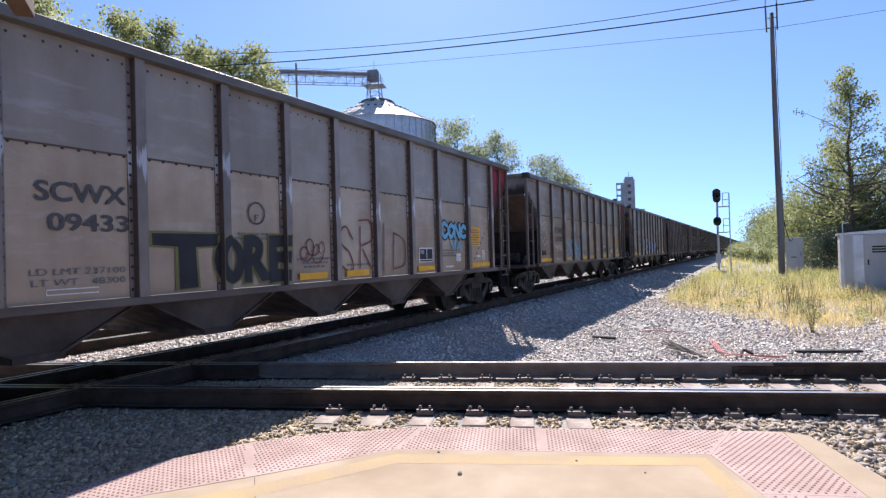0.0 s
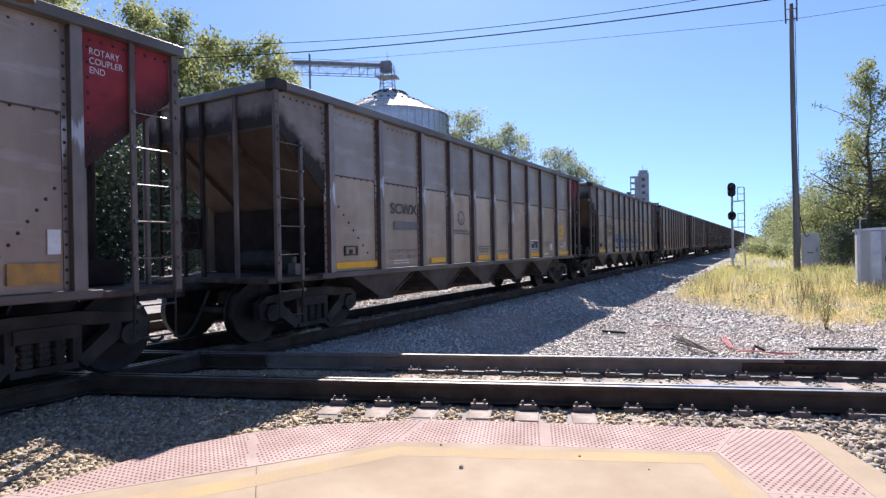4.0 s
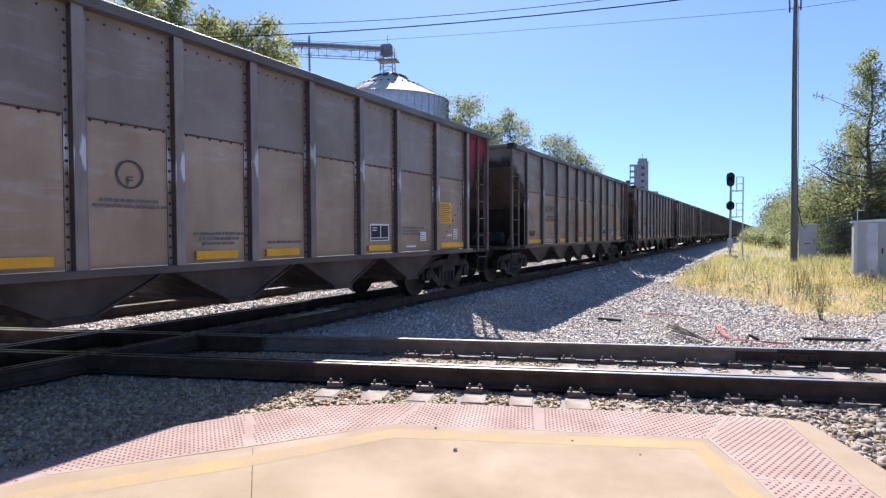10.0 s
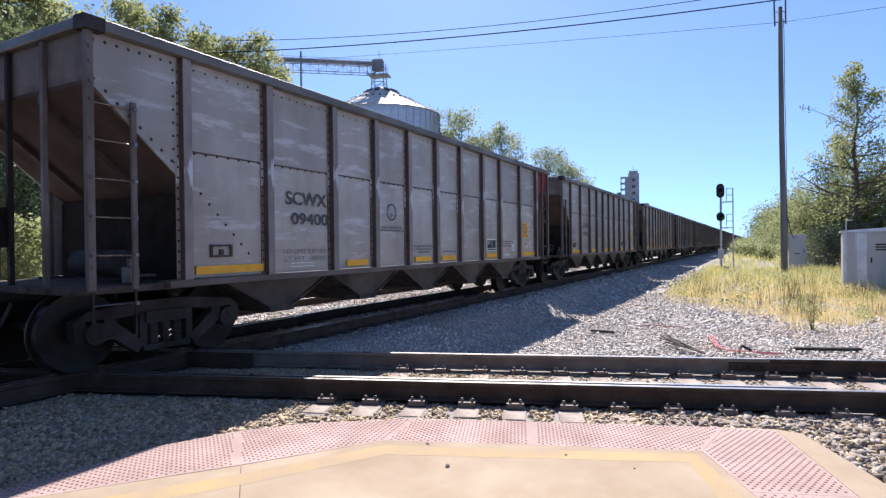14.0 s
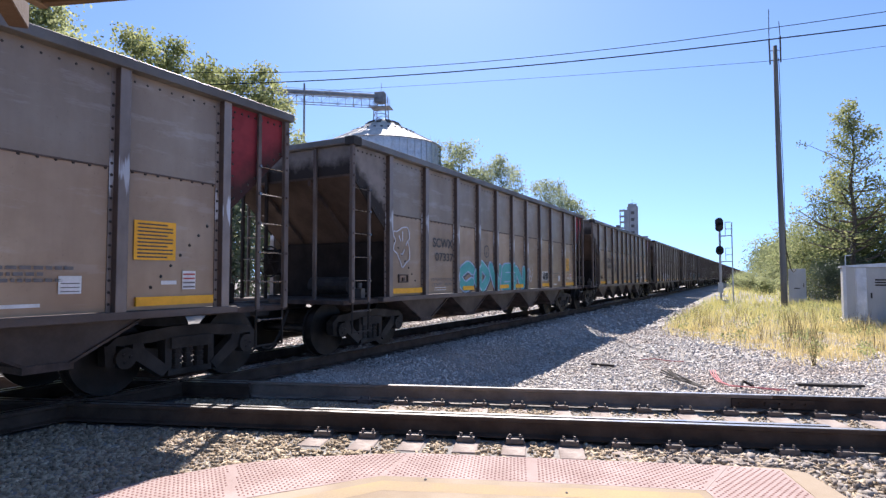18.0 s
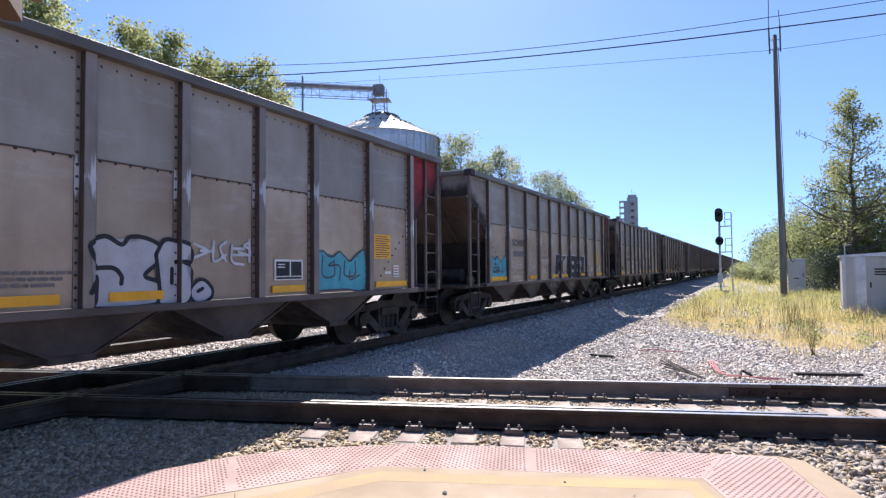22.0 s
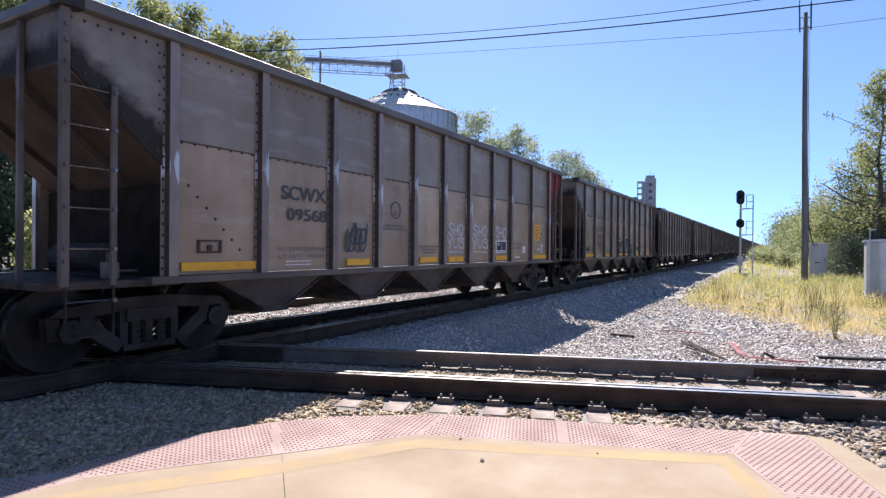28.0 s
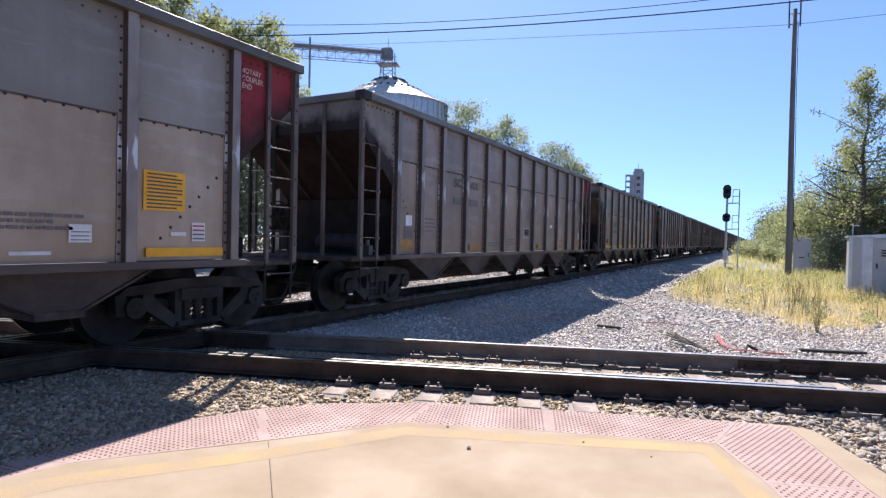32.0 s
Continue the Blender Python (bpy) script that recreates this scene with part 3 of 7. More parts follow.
JOINT = 40 + 3.78
# second track's rail sides: shade put into a darker rail colour
M_RAILDARK = surface("shaded_rail_side", (0.045, 0.034, 0.028), (0.022, 0.017, 0.014), 0.8, 0.0, 3, 60, spec=0.2)
M_RAILPALE = surface("pale_rusty_rail_side", (0.27, 0.215, 0.175), (0.16, 0.122, 0.098), 0.85, 0.0, 3, 60, spec=0.2)
cross = track("crossing_track", pose(-40, NEAR + GAUGE / 2, 0), 90, "rusty railway track crossing in front of the train", 40 - 1.08 - 0.484 * 16, 42, 0.484, clamps=True)
part("guard_rail", rail_mesh(11.0, -0.004), None, cross, "short guard rail inside the near rail", m=pose(32.75, -GAUGE / 2 + 0.125, 0))
part("guard_rail", rail_mesh(4.6, -0.004), None, cross, "short guard rail inside the far rail", m=pose(32.75, GAUGE / 2 - 0.125, 0))
main = track("main_track", along(-40, MAIN), 900, "railway main track under the coal train", 40 + 6.5, 60, 0.5, tops=(-0.003, -0.003))
for y in (-GAUGE / 2 + 0.125, GAUGE / 2 - 0.125):
    part("guard_rail", rail_mesh(8.0, -0.007), None, main, m=pose(40 + 1.5, y, 0))
second = track("second_track", along(-40, SIDE), 900, "second railway track beyond the train", 40 + 2.5, 44, 0.5, tops=(-0.002, -0.002))
part("guard_rail", rail_mesh(14.0, -0.006, side=M_RAILDARK), None, second, "guard rail inside the near rail", m=pose(38, -GAUGE / 2 + 0.125, 0))

# ---- trees ----
def leaves(rng, centres, spread, n, size):
    """Many small folded leaves round the given centres."""
    c = np.asarray(centres)
    at = c[rng.integers(0, len(c), n)] + np.clip(rng.normal(size=(n, 3)), -1.5, 1.5) * spread
    s = size * rng.uniform(0.6, 1.3, n)
    shape = np.array([(-0.5, 0, 0), (0, -0.32, 0.08), (0.5, 0, 0), (0, 0.32, 0.08)])
    v = np.einsum("nij,kj->nki", turns(rng, n), shape) * s[:, None, None]
    return v + at[:, None]


def tree(name, x, y, height, spread, bare, mat, label, seed, n=2500, leaf=0.28, limbs=14, clump=0.55, sparse=1.0, z=-0.5, slim=0.5, cone=0.0):
    """A tapered trunk with limbs and twigs and a crown of loose leaf clumps. bare: where the crown begins; slim: how its width falls off to the top."""
    rng = np.random.default_rng(seed)
    t = empty(name, pose(x, y, z, 0, 0, rng.uniform(0, 360)), label, "tree", "trees round the tracks")
    bm = bmesh.new()
    r0 = height * 0.016
    pts = [Vector((0, 0, 0))]
    for k in range(1, 9):
        pts.append(Vector((rng.normal() * 0.012 * height, rng.normal() * 0.012 * height, height * 0.97 * k / 8)))
    for k in range(8):
        tube(bm, pts[k], pts[k + 1], r0 * (1 - k / 8.6), r0 * (1 - (k + 1) / 8.6), n=7, caps=False)
    centres = [tuple(pts[-1]), tuple(pts[-1] - Vector((0, 0, 0.05 * height)))]
    for k in range(limbs):
        f = bare + (0.97 - bare) * (k + rng.uniform(0, 0.8)) / limbs
        a0 = pts[min(8, int(f / 0.97 * 8))].lerp(pts[min(8, int(f / 0.97 * 8) + 1)], 0.5)
        start = Vector((a0.x, a0.y, f * height))
        q = (f - bare) / (1 - bare)
        reach = spread * (math.sin(math.pi * min(1, 0.22 + 0.78 * q)) ** slim) * rng.uniform(0.65, 1.1) + 0.04 * height
        if cone:
            reach = spread * (0.08 + 0.92 * (1 - q) ** cone) * rng.uniform(0.6, 1.1) * min(1, 0.55 + 3 * q)
        ang = k * 2.4 + rng.uniform(-0.5, 0.5)
        tip = start + Vector((math.cos(ang) * reach, math.sin(ang) * reach, reach * rng.uniform(0.15, 0.7)))
        mid = start.lerp(tip, 0.5) + Vector((0, 0, -0.06 * reach))
        rl = r0 * (1 - f) * 0.5 + 0.012
        tube(bm, start, mid, rl, rl * 0.7, n=5, caps=False), tube(bm, mid, tip, rl * 0.7, rl * 0.25, n=5, caps=False)
        centres += [tuple(mid), tuple(tip), tuple(tip)]
        for j in range(4):
            s = start.lerp(tip, rng.uniform(0.35, 0.95))
            e = s + Vector((rng.normal(), rng.normal(), rng.normal() * 0.6 + 0.25)).normalized() * reach * rng.uniform(0.25, 0.5)
            tube(bm, s, e, rl * 0.35, rl * 0.12, n=4, caps=False)
            centres += [tuple(e), tuple(s.lerp(e, 0.6))]
    part("trunk", bm, M_BARK, t)
    pick = [c for c in centres if rng.random() < sparse]
    v = leaves(rng, pick, clump * spread * 0.28, n, leaf)
    part("crown", heap("crown", v, ((0, 1, 2, 3),), n, mat, "", "", 4), None, t)
    return t


def trees():
    G, Y, D, H, S = M_LEAF, M_LEAFY, M_LEAFD, M_LEAFH, M_LEAFS
    spec = (  # x, y, height, spread, bare, material, seed, leaves, leaf size
        (-39.0, 39.5, 26.0, 5.6, 0.06, G, 1, 15000, 0.34), (-37.6, 41.5, 23.2, 4.2, 0.06, G, 2, 12000, 0.34), (-44.5, 40, 24, 5.5, 0.06, G, 22, 13000, 0.40),
        (-35.4, 51.0, 25.9, 3.5, 0.12, Y, 3, 8500, 0.38), (-33.2, 53.0, 23.4, 3.1, 0.12, Y, 4, 7000, 0.38), (-35.5, 60.0, 25.5, 4.6, 0.12, Y, 5, 8000, 0.42),
        (-31.0, 62.5, 25.6, 4.0, 0.12, Y, 6, 8000, 0.42), (-29.2, 64.5, 23.6, 3.0, 0.12, G, 7, 6000, 0.4), (-30, 46, 15, 5, 0.05, D, 8, 6000, 0.42), (-26, 40, 9, 4, 0.05, G, 9, 5000, 0.36),
        (-24, 52, 14, 5, 0.05, D, 10, 5000, 0.42), (-33, 35, 15, 5.5, 0.04, D, 21, 7000, 0.42), (-41, 33, 19, 6, 0.04, D, 23, 6000, 0.45),
        (-12.8, 118, 28.2, 6.2, 0.2, H, 11, 6000, 0.5), (-5.0, 120, 26.2, 4.4, 0.25, H, 12, 4000, 0.5), (-9.0, 124, 25.4, 4.6, 0.25, H, 19, 3000, 0.5), (-17.5, 117, 26.0, 3.6, 0.2, G, 13, 3000, 0.6),
        (5.9, 150, 25.6, 6.0, 0.2, H, 14, 5000, 0.55), (11.4, 150, 20.9, 4.8, 0.2, H, 15, 3800, 0.55), (20.3, 199, 17.5, 5.0, 0.2, H, 16, 3000, 0.9), (30, 215, 15, 5, 0.2, D, 17, 2500, 0.9), (45, 260, 13, 7, 0.1, D, 18, 2500, 1.0))
    for x, y, h, r, b, m, seed, n, leaf in spec:
        tree("tree", x, y, h, r, b, m, {"green_leaves": "leafy green tree behind the railway", "yellowing_leaves": "sunlit tree with yellowing green leaves behind the railway", "haze_toned_leaves": "hazy grey-green leafy tree far behind the railway", "grey_green_leaves": "dark green leafy tree behind the railway"}[m.name], seed, int(n * 1.25), leaf, limbs=18, clump=0.66)
    # the loose group by the cabinets
    tall = tree("tree", 21.9, 41.3, 13.3, 3.9, 0.20, Y, "tall conical loose-crowned tree with yellowing leaves beside the cabinets", 31, 7600, 0.16, 46, 0.24, 0.48, cone=1.05)
    bm = bmesh.new()                                         # a bare limb with a few leaves at its tip
    inv = tall.matrix_basis.inverted()
    limb = [inv @ Vector(p) for p in ((21.9, 41.3, 8.6), (20.6, 41.3, 9.4), (19.4, 41.3, 10.0), (18.75, 41.3, 10.15))]
    pipe(bm, limb, [0.035, 0.022, 0.014, 0.008], 5)
    for p, d in ((limb[2], Vector((0.2, 0.2, 0.25))), (limb[1], Vector((0.3, -0.2, 0.3)))):
        tube(bm, p, p + d, 0.01, 0.005, n=4)
    part("bare_limb", bm, M_BARK, tall)
    rng = np.random.default_rng(44)
    tagged(part("limb_leaves", heap("limb_leaves", leaves(rng, [tuple(limb[3]), tuple(limb[2].lerp(limb[3], 0.5))], 0.14, 26, 0.17), ((0, 1, 2, 3),), 26, D, "", "", 4), None, tall), kind="stuff")
    tree("tree", 25.2, 41.5, 11.2, 2.6, 0.14, D, "loose-crowned green tree with a bare broken top", 32, 5500, 0.17, 30, 0.30, 0.5, cone=1.0)
    tree("tree", 23.6, 46.0, 8.6, 2.4, 0.10, D, "loose-crowned dark green tree behind the cabinets", 38, 9000, 0.16, 22, 0.6, 0.9, slim=0.8)
    tree("tree", 28.2, 41.0, 12.0, 3.2, 0.14, D, "loose-crowned green tree beside the railway", 39, 7000, 0.18, 30, 0.34, 0.55, cone=0.9)
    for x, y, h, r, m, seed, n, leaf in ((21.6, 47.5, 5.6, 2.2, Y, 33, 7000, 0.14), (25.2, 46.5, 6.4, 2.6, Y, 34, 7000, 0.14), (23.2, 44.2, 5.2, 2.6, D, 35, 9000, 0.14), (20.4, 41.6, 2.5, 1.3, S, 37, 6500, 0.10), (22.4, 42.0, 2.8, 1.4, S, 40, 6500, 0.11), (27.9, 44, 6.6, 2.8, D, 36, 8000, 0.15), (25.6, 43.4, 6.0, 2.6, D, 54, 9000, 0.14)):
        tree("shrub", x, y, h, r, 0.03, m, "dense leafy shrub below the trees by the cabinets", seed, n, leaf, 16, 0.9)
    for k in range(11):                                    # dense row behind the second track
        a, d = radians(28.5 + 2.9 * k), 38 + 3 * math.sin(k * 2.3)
        tree("tree", 1 - d * math.sin(a), d * math.cos(a), 8.5 + 2.2 * math.sin(k * 1.7), 3.0, 0.02, S, "dense green tree, darkened for shade, behind the second track", 60 + k, 7000, 0.24, 24, 0.95)
    for x, y, h, r, m, seed, n, leaf in ((45.5, 113, 7.6, 4.0, G, 41, 5000, 0.32), (42.5, 100, 6.0, 3.4, D, 42, 5000, 0.30), (37.0, 84, 7.2, 3.4, G, 43, 6000, 0.26), (34, 70, 5.2, 3.0, D, 44, 6000, 0.22), (30.8, 60, 4.6, 2.6, Y, 45, 6000, 0.19), (57, 140, 9.0, 5, D, 46, 2200, 0.5), (74, 190, 10, 6, D, 47, 2000, 0.6), (100, 260, 11, 8, D, 48, 1500, 0.9), (138, 360, 12, 10, D, 49, 1500, 1.1)):
        tree("tree", x, y, h, r, 0.06, m, "leafy tree in the row along the far side of the grass", seed, n, leaf, 14, 0.9)
    for x, y, h, seed in ((-17.0, 18.4, 2.7, 51), (-19.4, 16.4, 2.3, 52)):
        tree("shrub", x, y, h, 1.1, 0.03, Y, "sunlit yellow-green shrub behind the second track", seed, 3500, 0.16, 14, 0.9)
    for x, y, h, r, seed in ((33.3, 95.0, 1.9, 1.6, 91), (36.4, 93.5, 2.3, 1.7, 92), (29.0, 83.0, 1.5, 1.4, 93), (26.6, 72.5, 1.3, 1.2, 94), (41.5, 114.0, 2.2, 2.0, 95), (24.2, 61.5, 1.2, 1.1, 96), (31.6, 88.0, 1.7, 1.5, 97)):
        tree("shrub", x, y, h, r, 0.02, G, "low green bush at the edge of the far grass", seed, 2600, 0.16, 14, 0.9)
    rng = np.random.default_rng(77)
    c = []
    for k in range(420):
        s, p = rng.uniform(60, 900), rng.uniform(16, 42)
        v = on(s, p + s * 0.02)
        c.append((v.x, v.y, rng.uniform(0.5, 5 + s * 0.006)))
        s, p = rng.uniform(130, 1200), rng.uniform(-30, -11)
        v = on(s, p - s * 0.012)
        c.append((v.x, v.y, rng.uniform(0.3, 3.0 + s * 0.005)))
    v = leaves(rng, c, 1.6, 60000, 1.0)
    tagged(new("far_woods", heap("far_woods", v, ((0, 1, 2, 3),), 60000, M_LEAFD, "", "", 4)), "hazy line of far woods along the railway", "woods", kind="stuff")


# ---- silo with its conveyor ----
def grain_bin():
    R, eave, top = 11.9, 28.5, 34.5
    b = empty("grain_bin", pose(-29.1, 116.5, -0.5), "galvanised steel grain bin with a conical ribbed roof", "grain bin")
    bm = bmesh.new()
    n, rings = 96, 26
    vs = [[bm.verts.new(((R + 0.05 * (k % 2)) * math.cos(i * math.tau / n), (R + 0.05 * (k % 2)) * math.sin(i * math.tau / n), eave * k / rings)) for i in range(n)] for k in range(rings + 1)]
    for k in range(rings):
        for i in range(n):
            bm.faces.new((vs[k][i], vs[k][(i + 1) % n], vs[k + 1][(i + 1) % n], vs[k + 1][i]))
    wall = part("wall", bm, M_SILVER, b)
    bm = bmesh.new()
    for i in range(48):
        a = i * math.tau / 48
        tube(bm, ((R + 0.12) * math.cos(a), (R + 0.12) * math.sin(a), 0), ((R + 0.12) * math.cos(a), (R + 0.12) * math.sin(a), eave), 0.09, n=4)
    tagged(part("stiffener", bm, M_SILVER, wall), kind="stuff")
    bm = bmesh.new()
    tube(bm, (0, 0, eave - 0.02), (0, 0, top), R + 0.45, 1.1, n=48)
    roof = part("roof", bm, M_ROOF, b, "bright ribbed metal roof")
    for i in range(48):
        a = i * math.tau / 48
        bm = bmesh.new()
        ca, sa = math.cos(a), math.sin(a)
        tube(bm, ((R + 0.4) * ca, (R + 0.4) * sa, eave + 0.06), (1.1 * ca, 1.1 * sa, top + 0.06), 0.06, n=4)
        part("rib", bm, M_ROOF, roof)
    for i in range(30):
        a = i * math.tau / 30 + 0.1
        bm = bmesh.new()
        ca, sa = math.cos(a), math.sin(a)
        r, z = 6.6, eave + (top - eave) * (R - 6.6) / (R - 0.7)
        tube(bm, (r * ca, r * sa, z - 0.1), (r * ca, r * sa, z + 0.42), 0.22, 0.26, n=8)
        part("roof_vent", bm, M_DARKISH, roof)
    for i in range(10):
        a = i * math.tau / 10 + 0.3
        ca, sa = math.cos(a), math.sin(a)
        bm = box(-0.7, -0.45, 0.25, 0.7, 0.45, 0.55)
        for s in (-0.55, 0.55):
            cuboid(bm, s - 0.04, -0.4, 0.0, s + 0.04, 0.4, 0.25)
        r = 2.9
        part("roof_hatch", bm, M_DARKISH, roof, m=pose(r * ca, r * sa, eave + (top - eave) * (R - r) / (R - 0.7) + 0.1, 0, 24, math.degrees(a)))
    for i in range(40):                                     # guard rail on the eave
        a = i * math.tau / 40
        bm = bmesh.new()
        tube(bm, ((R + 0.45) * math.cos(a), (R + 0.45) * math.sin(a), eave), ((R + 0.45) * math.cos(a), (R + 0.45) * math.sin(a), eave + 1.0), 0.035, n=4)
        part("rail_post", bm, M_SILVER, roof)
    # head tower and conveyor bridge
    t = empty("conveyor_bridge", pose(-29.3, 115.6, 33.5), "grey covered grain conveyor on a lattice bridge with its head tower", "conveyor")
    for sx in (-1, 1):
        for sy in (-1, 1):
            bm = bmesh.new()
            tube(bm, (sx * 1.3, sy * 1.3, 0), (sx * 1.1, sy * 1.1, 5.6), 0.10, n=5)
            part("tower_leg", bm, M_STEEL, t)
    for z in (1.4, 2.9, 4.4):
        for a, c in (((-1.2, -1.2), (1.2, -1.2)), ((1.2, -1.2), (1.2, 1.2)), ((1.2, 1.2), (-1.2, 1.2)), ((-1.2, 1.2), (-1.2, -1.2))):
            for low, r in ((z, 0.06), (z - 1.4, 0.05)):
                bm = bmesh.new()
                tube(bm, (*a, low), (*c, z), r, n=4)
                part("tower_brace", bm, M_STEEL, t)
    part("platform", box(-2.0, -1.6, 2.8, 2.2, 1.6, 2.9), M_STEEL, t)
    bm = bmesh.new()
    for x in (-2.0, -0.7, 0.7, 2.2):
        tube(bm, (x, -1.6, 2.9), (x, -1.6, 4.0), 0.04, n=4)
    tube(bm, (-2.0, -1.6, 4.0), (2.2, -1.6, 4.0), 0.04, n=4)
    part("hand_rail", bm, M_STEEL, t)
    part("head_box", bevelled(box(-1.3, -0.9, 3.9, 0.9, 0.9, 6.2), 0.2), M_STEEL, t)
    bm = bmesh.new()
    tube(bm, (0, 0, 6.0), (0, 0, 8.2), 0.05, n=5)
    part("mast", bm, M_STEEL, t)
    L = 40.0
    w = Vector((-18.7, -6.6, 0)).normalized()
    turn = math.degrees(math.atan2(w.y, w.x))
    m = pose(0, 0, 0, 0, 0, turn)
    bm = bmesh.new()
    prism(bm, [(-0.6, 5.0), (0.6, 5.0), (0.6, 5.45), (0.3, 5.75), (-0.3, 5.75), (-0.6, 5.45)], "x", 0.8, L)
    part("conveyor_cover", bm, M_STEEL, t, m=m)
    bm = bmesh.new()
    for sy in (-0.8, 0.8):
        for z in (3.1, 4.9):
            tube(bm, (0.8, sy, z), (L, sy, z), 0.08, n=4)
    part("bridge_chord", bm, M_STEEL, t, m=m)
    for k in range(24):
        x = 0.8 + k * 1.63
        bm = bmesh.new()
        for sy in (-0.8, 0.8):
            tube(bm, (x, sy, 3.1), (x, sy, 4.9), 0.05, n=4), tube(bm, (x, sy, 3.1 if k % 2 else 4.9), (x + 1.63, sy, 4.9 if k % 2 else 3.1), 0.05, n=4)
        tube(bm, (x, -0.8, 3.1), (x, 0.8, 3.1), 0.05, n=4)
        part("truss_panel", bm, M_STEEL, t, m=m)
        bm = bmesh.new()
        tube(bm, (x, -1.2, 4.9), (x, -1.2, 6.5), 0.04, n=4), tube(bm, (x, -1.2, 6.5), (x + 1.63, -1.2, 6.5), 0.04, n=4), tube(bm, (x, -1.2, 4.95), (x + 1.63, -0.7, 4.95), 0.05, n=4)
        part("walkway_rail", bm, M_STEEL, t, m=m)
    bm = bmesh.new()
    for sy in (-0.42, 0.42):
        tube(bm, (15.6, sy, -33.5), (15.6, sy, 7.0), 0.19, n=6)
    for k in range(20):
        tube(bm, (15.6, -0.42, -33.5 + 2 * k), (15.6, 0.42, -31.9 + 2 * k), 0.08, n=4)
    part("support_column", bm, M_STEEL, t, m=m)


def elevator_tower():
    t = empty("elevator_tower", pose(63.7, 415, -0.5, 0, 0, -8), "far pale concrete grain elevator tower with open floors", "tower")
    bm = bmesh.new()
    tube(bm, (8.2, 4.2, 0), (8.2, 4.2, 50.5), 3.7, n=24)
    part("shaft", bm, M_HAZY, t, smooth=False)
    part("head_house", bevelled(box(5.2, 1.0, 50.5, 11.0, 7.4, 52.2), 0.1), M_HAZY, t)
    part("lift_shaft", bevelled(box(3.0, 1.0, 0, 5.6, 7.4, 48.2), 0.1), M_HAZY, t)
    part("shed", box(12.0, 1, 0, 18, 8, 29.5), M_HAZY, t)
    part("side_shed", box(-3, 1, 0, -0.01, 7, 37.5), M_DARKISH, t)
    for k in range(6):
        part("floor_slab", box(-0.6, 0.4, 27.0 + 4.1 * k, 3.0, 7.6, 27.8 + 4.1 * k), M_HAZY, t)
    for x in (-0.4, 2.5):
        for y in (0.5, 7.0):
            part("column", box(x, y, 0, x + 0.6, y + 0.6, 48.2), M_HAZY, t)
    for k in range(4):
        part("opening", box(7.0, 0.3, 31 + 4.6 * k, 9.2, 0.62, 33 + 4.6 * k), M_DARKISH, t)
    bm = bmesh.new()
    tube(bm, (8, 4, 52.2), (8, 4, 56), 0.12, n=5), tube(bm, (5.5, 1.4, 52.2), (11, 1.4, 53.3), 0.06, n=4)
    part("antenna", bm, M_DARKISH, t)


# ---- pole, wires, signal, cabinets ----
def utility_pole():
    p = empty("utility_pole", pose(16.15, 37.75, -0.6, 0.4, -0.6, 0), "tall grey wooden utility pole with two antennas", "utility pole")
    bm = bmesh.new()
    pipe(bm, [(0.012 * math.sin(k), 0, 2.01 * k) for k in range(9)], [0.19 - 0.009 * k for k in range(9)], 14)
    part("shaft", bm, M_POLE, p, smooth=True)
    for x, z0, z1 in ((-0.30, 14.95, 18.4), (0.31, 15.05, 17.6)):
        bm = bmesh.new()
        tube(bm, (x, 0, z0), (x * 1.05, 0, z0 + 1.6), 0.045, n=6), tube(bm, (x * 1.05, 0, z0 + 1.6), (x * 0.9, 0, z1), 0.022, n=6)
        part("antenna", bm, M_DARKISH, p)
        for z in (15.2, 15.8):
            bm = bmesh.new()
            tube(bm, (0, 0, z), (x, 0, z), 0.025, n=5)
            part("bracket", bm, M_DARKISH, p)
    bm = bmesh.new()
    pipe(bm, [(0.155 + 0.0014 * k + 0.01 * math.sin(k * 0.62), -0.10, 15.3 - k * 0.6) for k in range(24)], 0.018, 5)
    part("conduit", bm, M_DARK, p)
    bm = bmesh.new()
    pipe(bm, [(0.2 + 1.3 * u, -0.1 + 2.0 * u, 3.4 - 1.05 * math.sin(u * 1.4) - 0.4 * math.sin(math.pi * u)) for u in np.arange(11) / 10], 0.03, 5)
    part("service_cable", bm, M_DARK, p)


def pale_pole():
    p = empty("metal_pole", pose(-22.6, 24.7, -0.6, 0, 0.4, 0), "tall pale grey metal pole in front of the trees", "pole")
    bm = bmesh.new()
    pipe(bm, [(0, 0, 0.1), (0, 0, 6.2), (0, 0, 12.5)], [0.17, 0.155, 0.14], 12)
    part("shaft", bm, M_PALEPOLE, p, smooth=True)
    bm = bmesh.new()
    tube(bm, (0, 0, 0), (0, 0, 0.12), 0.26, n=12)
    part("base_plate", bm, M_DARKISH, p)
    tree("shrub", -21.4, 23.2, 5.6, 1.9, 0.02, M_LEAFD, "dense dark green shrub before the pale pole", 81, 7500, 0.15, 18, 0.9)


def wire(a, b, c, r, label, sag):
    """A hanging wire from a over b on to c and beyond."""
    a, b, c = Vector(a), Vector(b), Vector(c)
    bm = bmesh.new()
    pts = [a.lerp(b, k / 30) - Vector((0, 0, sag * 4 * (k / 30) * (1 - k / 30))) for k in range(31)] + [b.lerp(c, k / 12) - Vector((0, 0, 0.12 * 4 * (k / 12) * (1 - k / 12))) for k in range(1, 13)]
    pipe(bm, pts, r, 5)
    w = empty("overhead_wire", Matrix(), label, "wire", "overhead wires")
    part("cable", bm, M_WIRE, w)


